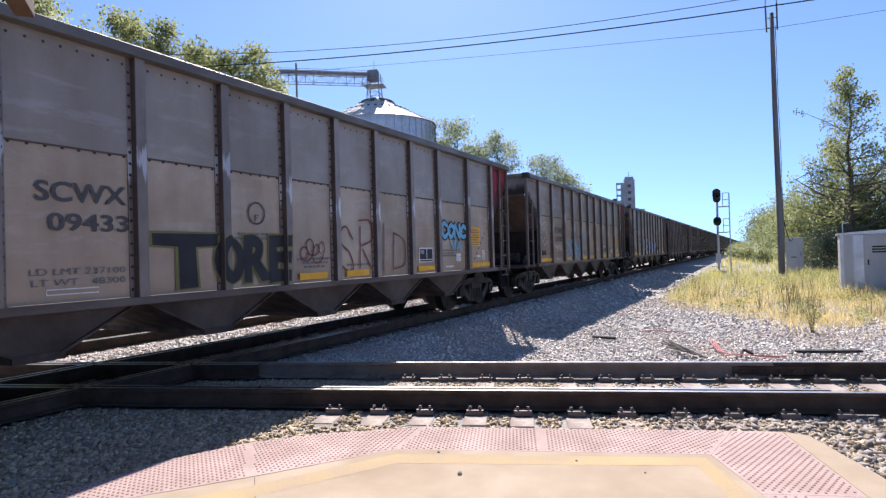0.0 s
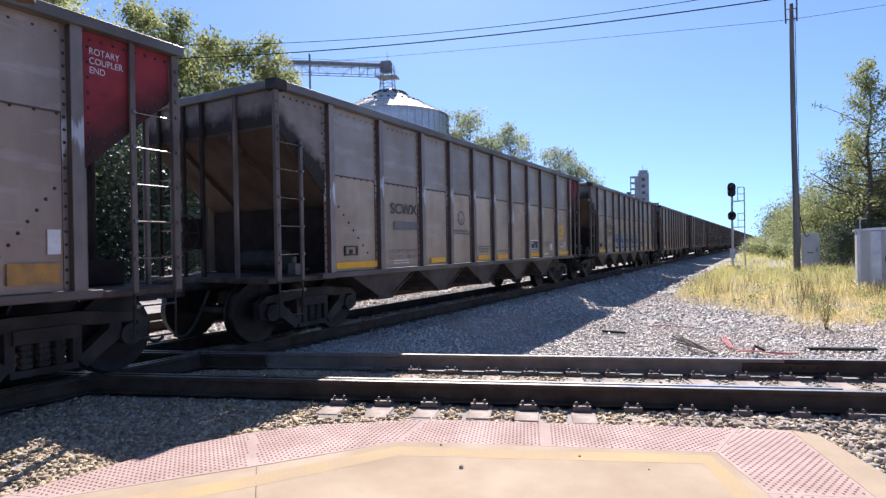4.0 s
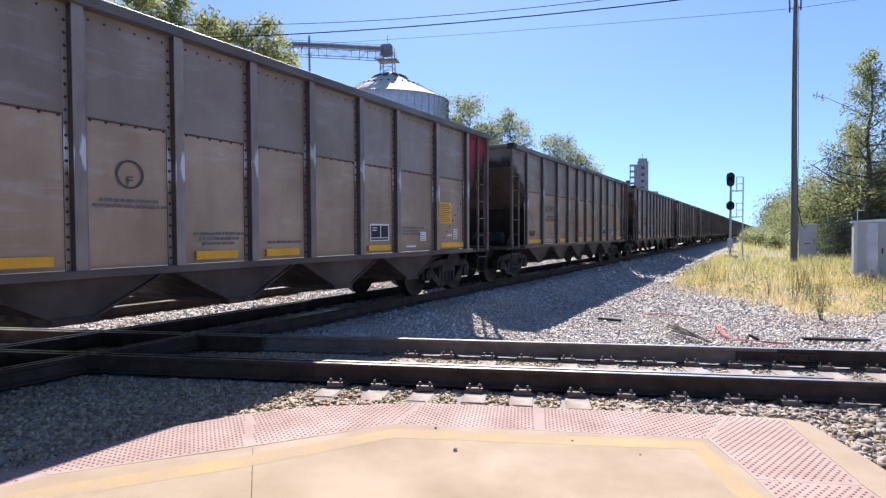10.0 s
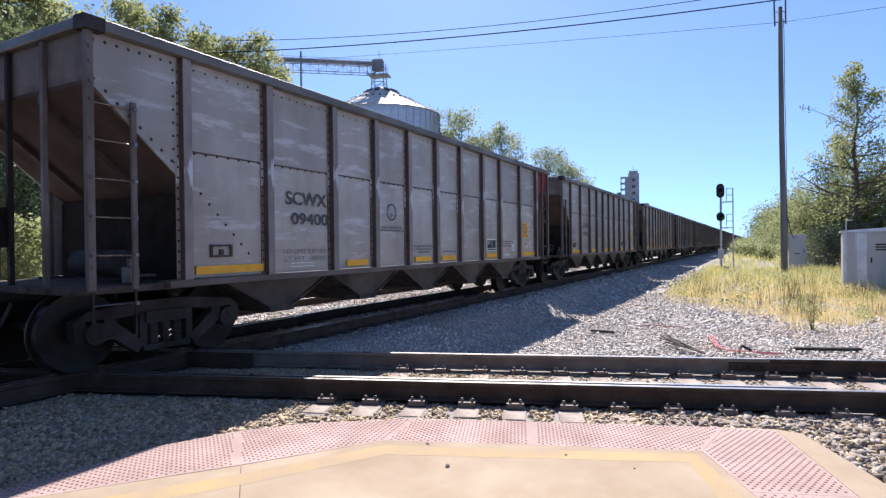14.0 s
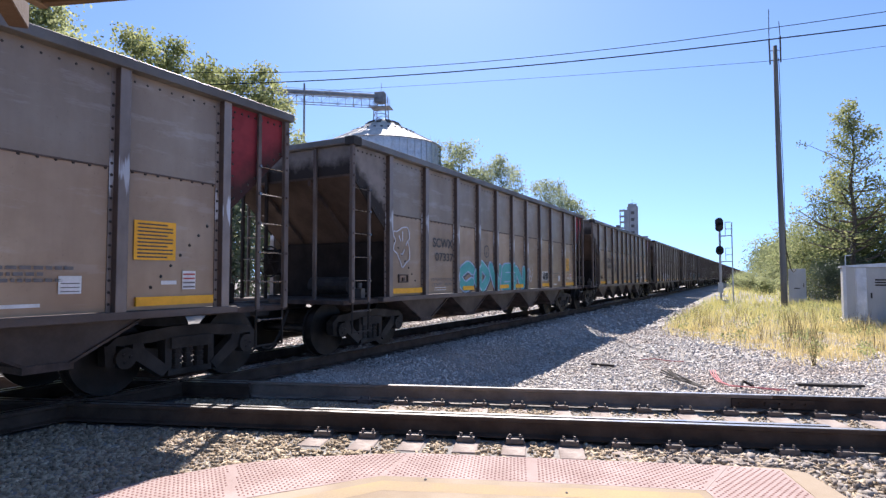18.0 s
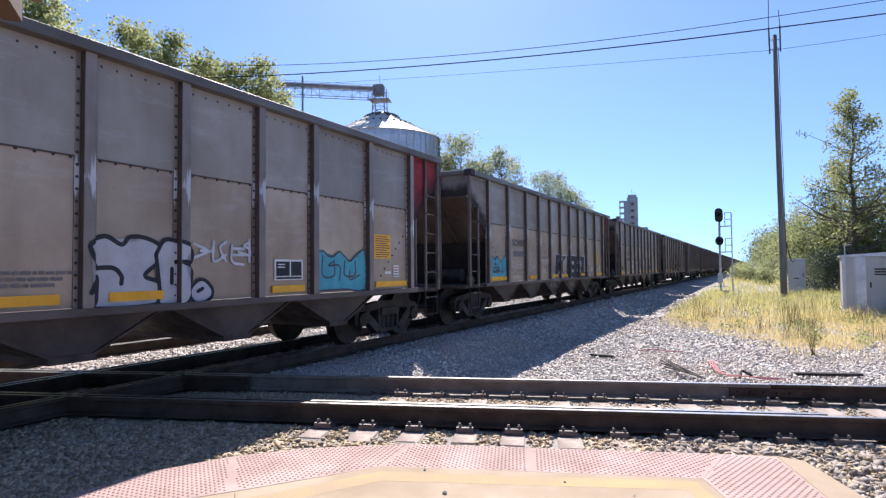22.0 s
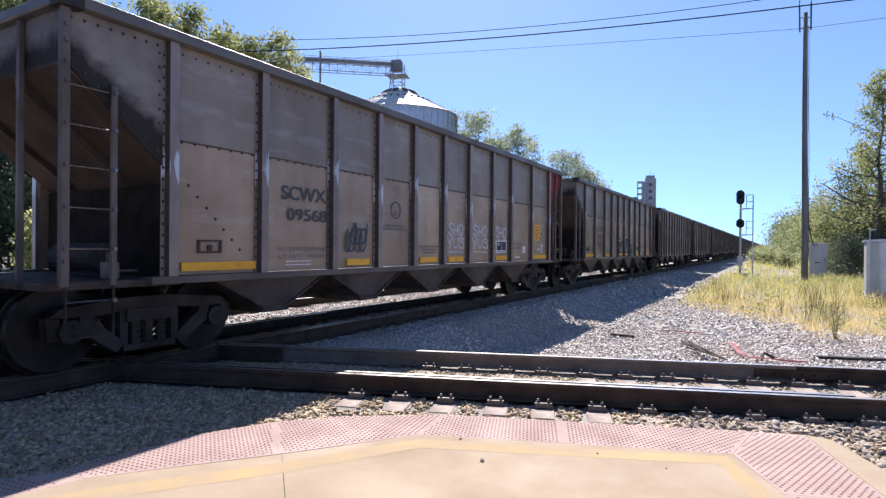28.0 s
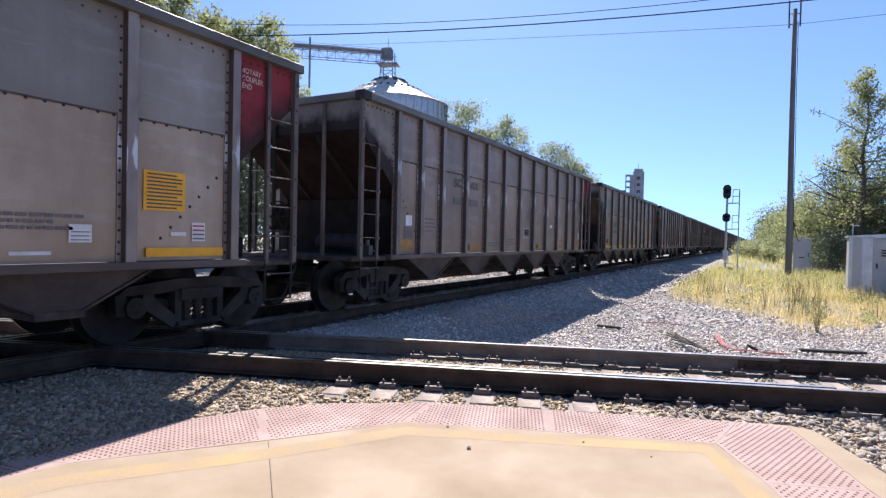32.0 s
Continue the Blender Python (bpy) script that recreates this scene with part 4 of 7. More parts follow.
def signal():
    s = empty("railway_signal", pose(13.65, 41.3, -0.62, 0, 0, -22), "two-headed railway signal on a silver mast with a ladder", "signal")
    bm = bmesh.new()
    tube(bm, (0, 0, 0.2), (0, 0, 5.9), 0.075, n=10)
    part("mast", bm, M_MAST, s, smooth=True)
    part("foundation", bevelled(box(-0.45, -0.45, 0, 0.45, 0.45, 0.42), 0.03), M_PALE, s)
    part("junction_box", bevelled(box(-0.16, -0.26, 0.9, 0.16, -0.08, 1.55), 0.02), M_MAST, s)
    part("step", box(-0.4, -0.2, 0.66, 0.4, 0.2, 0.71), M_MAST, s)
    for z, label in ((5.45, "upper"), (3.72, "lower")):
        bm = bmesh.new()
        n = 20
        hh = 0.22 if label == "upper" else 0.05
        out = [(0.25 * math.cos(a), (hh if math.sin(a) >= 0 else -hh) + 0.25 * math.sin(a)) for a in [k * math.tau / n for k in range(n)]]
        prism(bm, out, "y", -0.18, -0.14)
        head = part("signal_head", bm, M_DARK, s, "black oval signal background", m=pose(0, 0, z))
        bm = bmesh.new()
        tube(bm, (0, -0.18, 0), (0, -0.42, 0.0), 0.13, 0.14, n=14, caps=False)
        part("hood", bm, M_DARK, head)
        bm = bmesh.new()
        tube(bm, (0, -0.14, 0), (0, 0.10, 0), 0.16, 0.12, n=12)
        part("housing", bm, M_DARK, head)
        bm = bmesh.new()
        tube(bm, (0.05, 0, -0.75), (0.72, 0, -0.75), 0.035, n=5), tube(bm, (0.1, 0.0, -0.78), (0.55, 0.3, -0.75), 0.03, n=5)
        tube(bm, (0.35, -0.02, -0.75), (0.35, -0.02, 0.15), 0.025, n=5), tube(bm, (0.35, -0.02, 0.15), (0.72, -0.02, 0.15), 0.025, n=5), tube(bm, (0.35, -0.02, -0.3), (0.72, -0.02, -0.3), 0.025, n=5)
        part("platform_rail", bm, M_MAST, head)
    lad = part("ladder", box(0.70, -0.03, 0.05, 0.75, 0.03, 5.6), M_MAST, s)
    part("ladder_stile", box(0.70, 0.32, 0.05, 0.75, 0.36, 5.6), M_MAST, lad)
    for k in range(17):
        part("rung", box(0.715, 0.0, 0.35 + k * 0.31, 0.735, 0.33, 0.37 + k * 0.31), M_MAST, lad)


def cabinets():
    c = empty("equipment_house", pose(13.1, 24.85, -0.42, 0, 0, -24), "silver ribbed aluminium railway equipment house in the grass", "equipment house")
    part("base", box(-0.05, -0.05, -0.15, 3.05, 2.45, 0.05), M_PALE, c)
    part("wall", bevelled(box(0, 0, 0.05, 3.0, 2.4, 2.14), 0.02), M_ALU, c)
    part("panel", box(0.42, -0.008, 0.08, 0.74, -0.002, 2.12), M_SILVER, c, "paler aluminium wall panel")
    part("corner_trim", box(-0.012, -0.014, 0.05, 0.10, 0.11, 2.14), M_SILVER, c)
    part("corner_trim", box(2.9, -0.014, 0.05, 3.012, 0.11, 2.14), M_SILVER, c)
    bm = bmesh.new()
    prism(bm, [(-0.08, 2.14), (3.08, 2.14), (3.08, 2.20), (1.5, 2.30), (-0.08, 2.20)], "y", -0.08, 2.48)
    part("roof", bm, M_SILVER, c)
    door = part("door", box(0.75, -0.022, 0.12, 1.75, -0.002, 2.05), M_ALU, c)
    part("handle", box(0.85, -0.05, 0.95, 0.90, -0.022, 1.15), M_DARK, door)
    for k, w in enumerate((0.5, 0.62, 0.46)):
        part("sign_bar", box(1.0, -0.028, 1.62 - k * 0.1, 1.0 + w, -0.023, 1.68 - k * 0.1), M_DARK, door, "dark lettering bar")
    for x in (0.38, 2.2, 2.6):
        part("seam", box(x, -0.010, 0.08, x + 0.02, 0.0, 2.12), M_SILVER, c)
    bm = bmesh.new()
    tube(bm, (0.1, 0.3, 2.2), (0.1, 0.3, 2.6), 0.02, n=5), tube(bm, (0.1, 0.3, 2.6), (0.3, 0.3, 2.62), 0.02, n=5)
    part("vent_pipe", bm, M_SILVER, c)
    c = empty("signal_cabinet", pose(17.7, 40.9, -0.45, 0, 0, -22), "small grey metal signal cabinet behind the pole", "cabinet")
    part("body", bevelled(box(0, 0, 0.1, 0.98, 0.7, 2.30), 0.02), M_ALU, c)
    part("plinth", box(-0.04, -0.04, -0.1, 1.02, 0.74, 0.1), M_PALE, c)
    d = part("door", box(0.05, -0.022, 0.2, 0.93, -0.002, 2.2), M_ALU, c)
    part("nameplate", box(0.3, -0.028, 1.0, 0.62, -0.023, 1.06), M_DARK, d)
    part("handle", box(0.82, -0.05, 1.1, 0.86, -0.022, 1.35), M_DARK, d)
    c = empty("pale_utility_box", pose(22.0, 47, -0.45, 0, 0, 10), "low pale utility box in the grass", "utility box")
    part("body", bevelled(box(0, 0, 0, 1.4, 0.8, 0.62), 0.03), M_PALE, c)
    part("lid", bevelled(box(-0.03, -0.03, 0.62, 1.43, 0.83, 0.68), 0.02), M_PALE, c)


# ---- canopy over the walkway's side ----
def canopy():
    c = empty("shelter_roof", Matrix(), "brown wooden shelter roof edge with rafters over the walkway", "shelter")
    part("fascia", bevelled(box(-1.36, 2.60, 2.705, 4.4, 2.638, 2.86), 0.004), M_WOOD, c)
    part("roof_deck", box(-1.42, -3.2, 2.862, 4.46, 2.70, 2.90), M_WOOD, c)
    for k in range(15):
        x = -1.36 + 0.41 * k
        part("rafter", bevelled(box(x, -3.1, 2.70, x + 0.05, 2.598 if k else 2.645, 2.86), 0.004), M_RAFTER, c, "tan timber rafter")
    part("hip_rafter", bevelled(box(-0.045, -0.2, 0, 0.045, 0.65, 0.13), 0.006), M_WOOD, c, "dark weathered corner rafter", m=pose(-1.29, 2.27, 2.70, 0, 0, 33.5))
    for x in (-1.25, 1.5, 4.2):
        part("post", bevelled(box(x, -2.9, -0.17, x + 0.14, -2.76, 2.70), 0.006), M_WOOD, c)


# ---- cables and scraps on the gravel ----
def scraps():
    def cable(pts, r, mat, name, label):
        bm = bmesh.new()
        p = [Vector((x, y, ground_z(x, y) + 0.07 + dz)) for x, y, dz in pts]
        pipe(bm, p, r)
        thing(name, bm, mat, Matrix(), label, "cable")
    for k in range(3):
        rnd = random.Random(k)
        cable([(4.66 + 0.05 * k, 12.9, 0.0), (4.46 + 0.04 * k, 12.1, 0.03), (4.36 + 0.03 * k, 11.4, 0.02), (4.48, 11.05 + 0.06 * k, 0.0), (4.70, 10.85, 0.03), (5.0 + 0.14 * k, 10.75 + rnd.uniform(-0.05, 0.05), 0.01)], 0.011, M_PINK, "red_cable", "faded pinkish red cable lying loose on the gravel")
    cable([(3.5, 14.3, -0.02), (3.85, 14.45, 0.0), (4.15, 14.2, -0.01), (4.48, 14.25, -0.02)], 0.012, M_PINK, "red_cable", "faded pinkish red cable lying loose on the gravel")
    for k in range(9):
        rnd = random.Random(k + 20)
        cable([(3.58 + rnd.uniform(-0.12, 0.16), 11.8 + rnd.uniform(-0.3, 0.5), rnd.uniform(0, 0.10)), (3.75 + rnd.uniform(-0.08, 0.08), 11.2 + rnd.uniform(-0.15, 0.15), 0.06), (3.95, 10.72 + rnd.uniform(-0.06, 0.06), 0.01)], 0.014, M_DARK, "black_cable", "frayed end of black cable on the gravel")
    cable([(4.62, 11.0, 0.0), (4.72, 11.2, 0.07), (4.84, 11.05, 0.01)], 0.026, M_DARK, "black_cable", "short black cable end on the gravel")
    for x, y, w, turn, label in ((5.70, 11.48, 1.18, 6, "dark weathered board lying on the gravel"), (2.35, 13.6, 0.5, -20, "short dark scrap of board on the gravel")):
        bm = bmesh.new()
        prism(bm, [(0, -0.07), (w * 0.55, -0.085), (w, -0.05), (w, 0.06), (w * 0.4, 0.075), (0.03, 0.06)], "z", 0, 0.045)
        thing("dark_board", bevelled(bm, 0.004), M_DARK, pose(x, y, ground_z(x, y) + 0.035, 0, 1, turn), label, "board")
    w = empty("dead_weed", pose(7.22, 14.2, ground_z(7.22, 14.2)), "thin leafy weed standing at the edge of the grass", "weed")
    rng = np.random.default_rng(5)
    tips = []
    for k in range(9):
        bm = bmesh.new()
        tip = (rng.normal() * 0.12, rng.normal() * 0.08, rng.uniform(0.35, 0.85))
        pipe(bm, [(rng.normal() * 0.03, rng.normal() * 0.03, -0.02), (tip[0] * 0.35, tip[1] * 0.35, tip[2] * 0.5), tip], [0.006, 0.005, 0.003], 5)
        part("stalk", bm, M_STRAW, w)
        tips += [tip, (tip[0] * 0.7, tip[1] * 0.7, tip[2] * 0.75), (tip[0] * 0.4, tip[1] * 0.4, tip[2] * 0.45)]
    tagged(part("leaves", heap("leaves", leaves(rng, tips, 0.05, 110, 0.045), ((0, 1, 2, 3),), 110, M_LEAFY, "", "", 4), None, w), kind="stuff")
    for x, y, r in ((0.42, 4.18, 0.018), (1.25, 4.5, 0.010), (0.2, 4.62, 0.012), (2.05, 3.6, 0.014), (1.7, 4.3, 0.008)):
        bm = bmesh.new()
        bmesh.ops.create_icosphere(bm, subdivisions=1, radius=r)
        thing("pebble", bm, M_STONE, pose(x, y, -0.17 + r * 0.6), "small loose stone on the concrete", "stone")


M_ROOF = surface("bright_galvanised_roof", (0.70, 0.65, 0.58), (0.54, 0.50, 0.45), 0.6, 0.05, 0.8, 10, 0.05)
M_STEEL = surface("slate_grey_steel", (0.22, 0.235, 0.25), (0.14, 0.15, 0.165), 0.75, 0.0, 1, 20, 0.05)
M_PALEPOLE = surface("pale_grey_paint", (0.50, 0.52, 0.54), (0.40, 0.42, 0.44), 0.5, 0.1, 1.5, 30, 0.05)
M_DARKISH = surface("dark_grey_steel", (0.10, 0.105, 0.11), (0.06, 0.06, 0.065), 0.75, 0.0, 2, 30, 0.05)
# concrete with the blue-grey haze of distance mixed into its colour
M_HAZY = surface("haze_tinted_concrete", (0.33, 0.35, 0.38), (0.25, 0.27, 0.30), 0.9, 0, 0.25, 4, 0.1)
M_MAST = surface("dull_aluminium_paint", (0.50, 0.52, 0.54), (0.40, 0.42, 0.44), 0.5, 0.4, 3, 40, 0.05)
M_ALU = surface("brushed_aluminium_sheet", (0.44, 0.44, 0.43), (0.35, 0.35, 0.345), 0.5, 0.15, 1.2, 40, 0.05, (1, 1, 0.2))
M_WIRE = surface("weathered_cable", (0.025, 0.025, 0.028), (0.016, 0.016, 0.018), 0.7, 0.0, 3, 40, 0, spec=0.2)
M_WOOD = surface("brown_stained_timber", (0.14, 0.085, 0.05), (0.07, 0.042, 0.028), 0.75, 0, 3, 40, 0.3, (0.2, 1, 1))
M_RAFTER = surface("tan_rafter_timber", (0.20, 0.14, 0.09), (0.12, 0.082, 0.055), 0.8, 0, 3, 40, 0.3, (1, 0.2, 1))
M_PINK = surface("faded_red_insulation", (0.62, 0.22, 0.22), (0.5, 0.18, 0.18), 0.6, 0, 6, 40, 0)
trees()
rng_weeds = np.random.default_rng(12)
spots = [(x, y, ground_z(x, y) + rng_weeds.uniform(0.05, 0.35)) for x, y in zip(rng_weeds.uniform(4, 22, 1500), rng_weeds.uniform(12, 38, 1500)) if grows(x, y) > 0.5][:220]
tagged(new("leafy_weeds", heap("leafy_weeds", leaves(rng_weeds, spots, 0.12, 6500, 0.085), ((0, 1, 2, 3),), 6500, M_LEAFY, "", "", 4)), "low leafy green weeds scattered through the dry grass", "weeds", kind="stuff")
grain_bin()
elevator_tower()
utility_pole()
pale_pole()
wire((-40.0, 42.4, 17.6), (15.35, 35.9, 15.25), (42, 33.5, 16.6), 0.037, "thick black overhead wire above the railway", 1.0)
wire((-40.0, 45.4, 20.3), (15.3, 35.7, 15.85), (42, 33.0, 17.6), 0.022, "thin black overhead wire above the railway", 1.5)
wire((-40.0, 53.1, 19.6), (16.0, 37.6, 14.55), (42, 32, 15.4), 0.012, "thin grey overhead wire low on the pole", 0.3)
signal()
cabinets()
canopy()
scraps()

# ---- coal hopper car ----
LONG, PITCH = 14.67, 16.20
RIBS = (1.17, 2.50, 3.91, 5.07, 6.19, 7.31, 8.44, 9.65, 10.76, 12.21, 13.58)
RIBS_B = (1.14, 1.99, 2.85, 3.96, 5.09, 6.19, 7.31, 8.42, 9.56, 10.68, 11.80, 12.66, 13.56)
TOPZ, SEAM, SILL = 3.75, 2.59, 0.93
PANEL, FACE = -1.515, -1.61        # the side sheets and the outer face of the ribs


def shared(name, bm, mat, smooth=False):
    return meshed(name, bm, mat, smooth)


def side_frame_mesh():
    """A cast truck side frame, 1.78 m between the axles, on its middle."""
    bm = bmesh.new()
    y0, y1 = -1.12, -0.98
    prism(bm, [(-1.10, 0.60), (-0.55, 0.60), (-0.3, 0.63), (0.3, 0.63), (0.55, 0.60), (1.10, 0.60), (0.98, 0.70), (0.3, 0.77), (-0.3, 0.77), (-0.98, 0.70)], "y", y0, y1)
    for sx in (-1, 1):
        prism(bm, [(sx * 1.12, 0.61), (sx * 1.10, 0.38), (sx * 0.99, 0.36), (sx * 0.99, 0.61)], "y", y0, y1)
        prism(bm, [(sx * 0.79, 0.61), (sx * 0.79, 0.44), (sx * 0.40, 0.17), (sx * 0.30, 0.27), (sx * 0.64, 0.54), (sx * 0.66, 0.61)], "y", y0 - 0.01, y1)
        prism(bm, [(sx * 0.36, 0.64), (sx * 0.36, 0.24), (sx * 0.27, 0.24), (sx * 0.27, 0.64)], "y", y0, y1)
        tube(bm, (sx * 0.89, -1.17, 0.457), (sx * 0.89, -0.98, 0.457), 0.125, n=14)
    for k in range(3):                                     # springs
        for j in range(4):
            tube(bm, (-0.16 + 0.16 * k, -1.06, 0.25 + 0.065 * j), (-0.16 + 0.16 * k, -1.06, 0.295 + 0.065 * j), 0.068, n=10)
        tube(bm, (-0.16 + 0.16 * k, -1.06, 0.24), (-0.16 + 0.16 * k, -1.06, 0.5), 0.05, n=8)
    cuboid(bm, -0.3, -1.16, 0.5, 0.3, -0.9, 0.64)          # bolster end
    cuboid(bm, -0.32, -1.13, 0.17, 0.32, -0.95, 0.24)
    return bm


def wheelset_mesh():
    bm = bmesh.new()
    for sy in (-1, 1):
        y0 = sy * 0.69
        tube(bm, (0, y0, 0), (0, y0 + sy * 0.13, 0), 0.457, 0.452, n=28)
        tube(bm, (0, y0 - sy * 0.03, 0), (0, y0, 0), 0.485, n=28)
        tube(bm, (0, y0 + sy * 0.13, 0), (0, y0 + sy * 0.15, 0), 0.36, 0.14, n=20)
        tube(bm, (0, y0 + sy * 0.12, 0), (0, sy * 1.16, 0), 0.085, 0.085, n=12)
        for k in range(3):
            a = k * math.tau / 3
            cuboid(bm, math.cos(a) * 0.05 - 0.015, sy * 1.16 - 0.02, math.sin(a) * 0.05 - 0.015, math.cos(a) * 0.05 + 0.015, sy * 1.16 + 0.02, math.sin(a) * 0.05 + 0.015)
    tube(bm, (0, -0.75, 0), (0, 0.75, 0), 0.08, n=10)
    return bm


def rib_mesh(zlo, zhi):
    """A hat-section rib of the side, its face at FACE."""
    bm = bmesh.new()
    out = [(-0.115, PANEL), (-0.115, PANEL - 0.012), (-0.066, PANEL - 0.014), (-0.060, FACE + 0.006), (-0.054, FACE), (0.054, FACE), (0.060, FACE + 0.006), (0.066, PANEL - 0.014), (0.115, PANEL - 0.012), (0.115, PANEL)]
    prism(bm, out, "z", zlo, zhi)
    # faces turned along the car take the darker second material
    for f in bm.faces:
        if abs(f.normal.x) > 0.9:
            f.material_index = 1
    return bm


def rivet(bm, x, z, y, r=0.020):
    vs = [bm.verts.new((x + r * math.cos(a), y, z + r * math.sin(a))) for a in (0.5, 1.757, 3.013, 4.27, 5.527)]
    up = [bm.verts.new((x + 0.6 * r * math.cos(a), y - 0.012, z + 0.6 * r * math.sin(a))) for a in (0.5, 1.757, 3.013, 4.27, 5.527)]
    for k in range(5):
        bm.faces.new((vs[k], vs[(k + 1) % 5], up[(k + 1) % 5], up[k]))
    bm.faces.new(up)


def rivets_mesh(RIBS, step=0.125, SEAM=SEAM):
    bm = bmesh.new()
    for x in RIBS:
        z = 1.10
        while z < 3.5:
            for d in (-0.088, 0.088):
                rivet(bm, x + d, z, PANEL - 0.012)
            z += step
    for a, b in zip(RIBS, RIBS[1:]):
        n = max(3, round((b - a - 0.24) / 0.15))
        for k in range(n):
            x = a + 0.15 + (b - a - 0.30) * k / (n - 1)
            rivet(bm, x, SEAM - 0.045, PANEL - 0.004)
            rivet(bm, x, TOPZ - 0.20, PANEL - 0.004)
    return bm


def build_car(detail=True, RIBS=RIBS, M_BODY=None, M_UPPER=None, label="", END=None, SEAM=SEAM):
    car = empty("hopper_car", Matrix(), label, "rail car", "cars of the coal train")

    def add(name, bm, mat, label="", smooth=False, m=None, parent=None):
        return part(name, bm, mat, parent or car, label, smooth, m)

    # near side: sheets and ribs
    if not detail:
        add("side_wall", box(RIBS[0], PANEL, SILL + 0.09, RIBS[-1], PANEL + 0.012, SEAM), M_BODY)
        add("upper_wall", box(RIBS[0], PANEL - 0.010, SEAM - 0.03, RIBS[-1], PANEL + 0.001, TOPZ - 0.11), M_UPPER)
    for a, b in zip(RIBS, RIBS[1:]) if detail else ():
        add("side_panel", box(a + 0.01, PANEL, SILL + 0.09, b - 0.01, PANEL + 0.012, SEAM), M_BODY)
        add("upper_panel", box(a + 0.01, PANEL - 0.010, SEAM - 0.03, b - 0.01, PANEL + 0.001, TOPZ - 0.11), M_UPPER)
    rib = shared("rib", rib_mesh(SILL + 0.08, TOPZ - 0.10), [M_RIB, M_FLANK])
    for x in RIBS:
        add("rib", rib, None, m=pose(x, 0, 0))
    if detail:
        # thin dark strip along the lower edge of the upper sheets
        bm = bmesh.new()
        for a, b in zip(RIBS, RIBS[1:]):
            cuboid(bm, a + 0.118, PANEL - 0.016, SEAM - 0.042, b - 0.118, PANEL - 0.0095, SEAM - 0.024)
        tagged(add("seam_lip", bm, M_FLANK, "dark brown seam edge"), kind="stuff")
        tagged(add("rivets", rivets_mesh(RIBS, SEAM=SEAM), M_RIVET, "rows of dark rivet heads"), kind="stuff")
    # far side
    bm = bmesh.new()
    cuboid(bm, RIBS[0], -PANEL - 0.012, SILL + 0.09, RIBS[-1], -PANEL, TOPZ - 0.11)
    add("far_side_wall", bm, M_BODY)
    bm = bmesh.new()
    for x in RIBS:
        cuboid(bm, x - 0.055, -PANEL, SILL + 0.08, x + 0.055, -FACE, TOPZ - 0.10)
    tagged(add("far_side_ribs", bm, M_RIB), kind="stuff")
    # added dark plate: keeps sunlight from leaking down between the hoppers
    add("floor", box(1.3, -1.49, SILL + 0.02, LONG - 1.3, 1.49, SILL + 0.06), M_DARK)
    # top chord, sill
    for sy in (-1, 1):
        add("top_chord", bevelled(box(-0.06, sy * 1.66 if sy < 0 else 1.50, TOPZ - 0.115, LONG + 0.06, -1.50 if sy < 0 else 1.66, TOPZ), 0.006), M_CHORD, "grey steel top chord")
        add("side_sill", bevelled(box(0.9, -1.62 if sy < 0 else 1.40, SILL, LONG - 0.9, -1.40 if sy < 0 else 1.62, SILL + 0.085), 0.006), M_SILL, "rusty side sill")
    for end in (0, 1):
        sx = 1 if end == 0 else -1
        x0 = 0 if end == 0 else LONG

        def X(d, x0=x0, sx=sx):
            return x0 + sx * d

        def ebox(d0, y0, z0, d1, y1, z1):
            a, b = sorted((X(d0), X(d1)))
            return box(a, y0, z0, b, y1, z1)

        mat_end, mat_sheet = (END or M_SOOT) if end == 0 else M_REDEND, M_GRIMY if END else M_SOOT
        add("corner_cap", ebox(-0.064, -1.667, TOPZ - 0.135, 0.16, -1.48, TOPZ + 0.006), M_DARK, "black corner cap plate") if detail and end == 0 else None
        add("end_chord", bevelled(ebox(-0.06, -1.499, TOPZ - 0.115, 0.10, 1.499, TOPZ), 0.015), M_CHORD)
        # the triangular side sheets over the slope
        for sy in (-1, 1):
            bm = bmesh.new()
            d_rib = RIBS[0] if end == 0 else LONG - RIBS[-1]
            out = [(X(0.03), TOPZ - 0.116), (X(d_rib - 0.10), TOPZ - 0.116), (X(d_rib - 0.10), 2.24), (X(0.03), 3.14)]
            prism(bm, out, "y", sy * 1.515, sy * 1.535)
            add("end_side_sheet", bm, mat_end, "red-painted end side sheet" if end else "sooty end side sheet")
            bm = bevelled(ebox(-0.02, min(sy * 1.545, sy * 1.61), SILL + 0.02, 0.065, max(sy * 1.545, sy * 1.61), TOPZ - 0.117), 0.008)
            for z in (1.2, 1.32, 1.72, 2.12, 2.52, 2.92, 3.1, 3.3, 3.45) if detail and sy < 0 else ():
                a, b = sorted((X(0.005), X(0.04)))
                cuboid(bm, a, -1.632, z - 0.018, b, -1.612, z + 0.018)
            add("corner_post", bm, M_POST)
            if not detail:
                continue
            dl = 0.53 if end else 0.50
            post = add("ladder", bevelled(ebox(dl - 0.03, min(sy * 1.56, sy * 1.60), SILL + 0.02, dl + 0.03, max(sy * 1.56, sy * 1.60), TOPZ - 0.118 if end else 2.98), 0.006), M_POST, "steel side ladder with thin rungs")
            if detail and sy < 0:
                for z in (0.80, 1.32, 1.72, 2.12, 2.52, 2.9):
                    bm = bmesh.new()
                    tube(bm, (X(0.05), sy * 1.575, z), (X(dl), sy * 1.575, z), 0.010, n=6)
                    a, b = sorted((X(dl - 0.02), X(dl + 0.02)))
                    cuboid(bm, a, -1.622, z - 0.02, b, -1.602, z + 0.02)
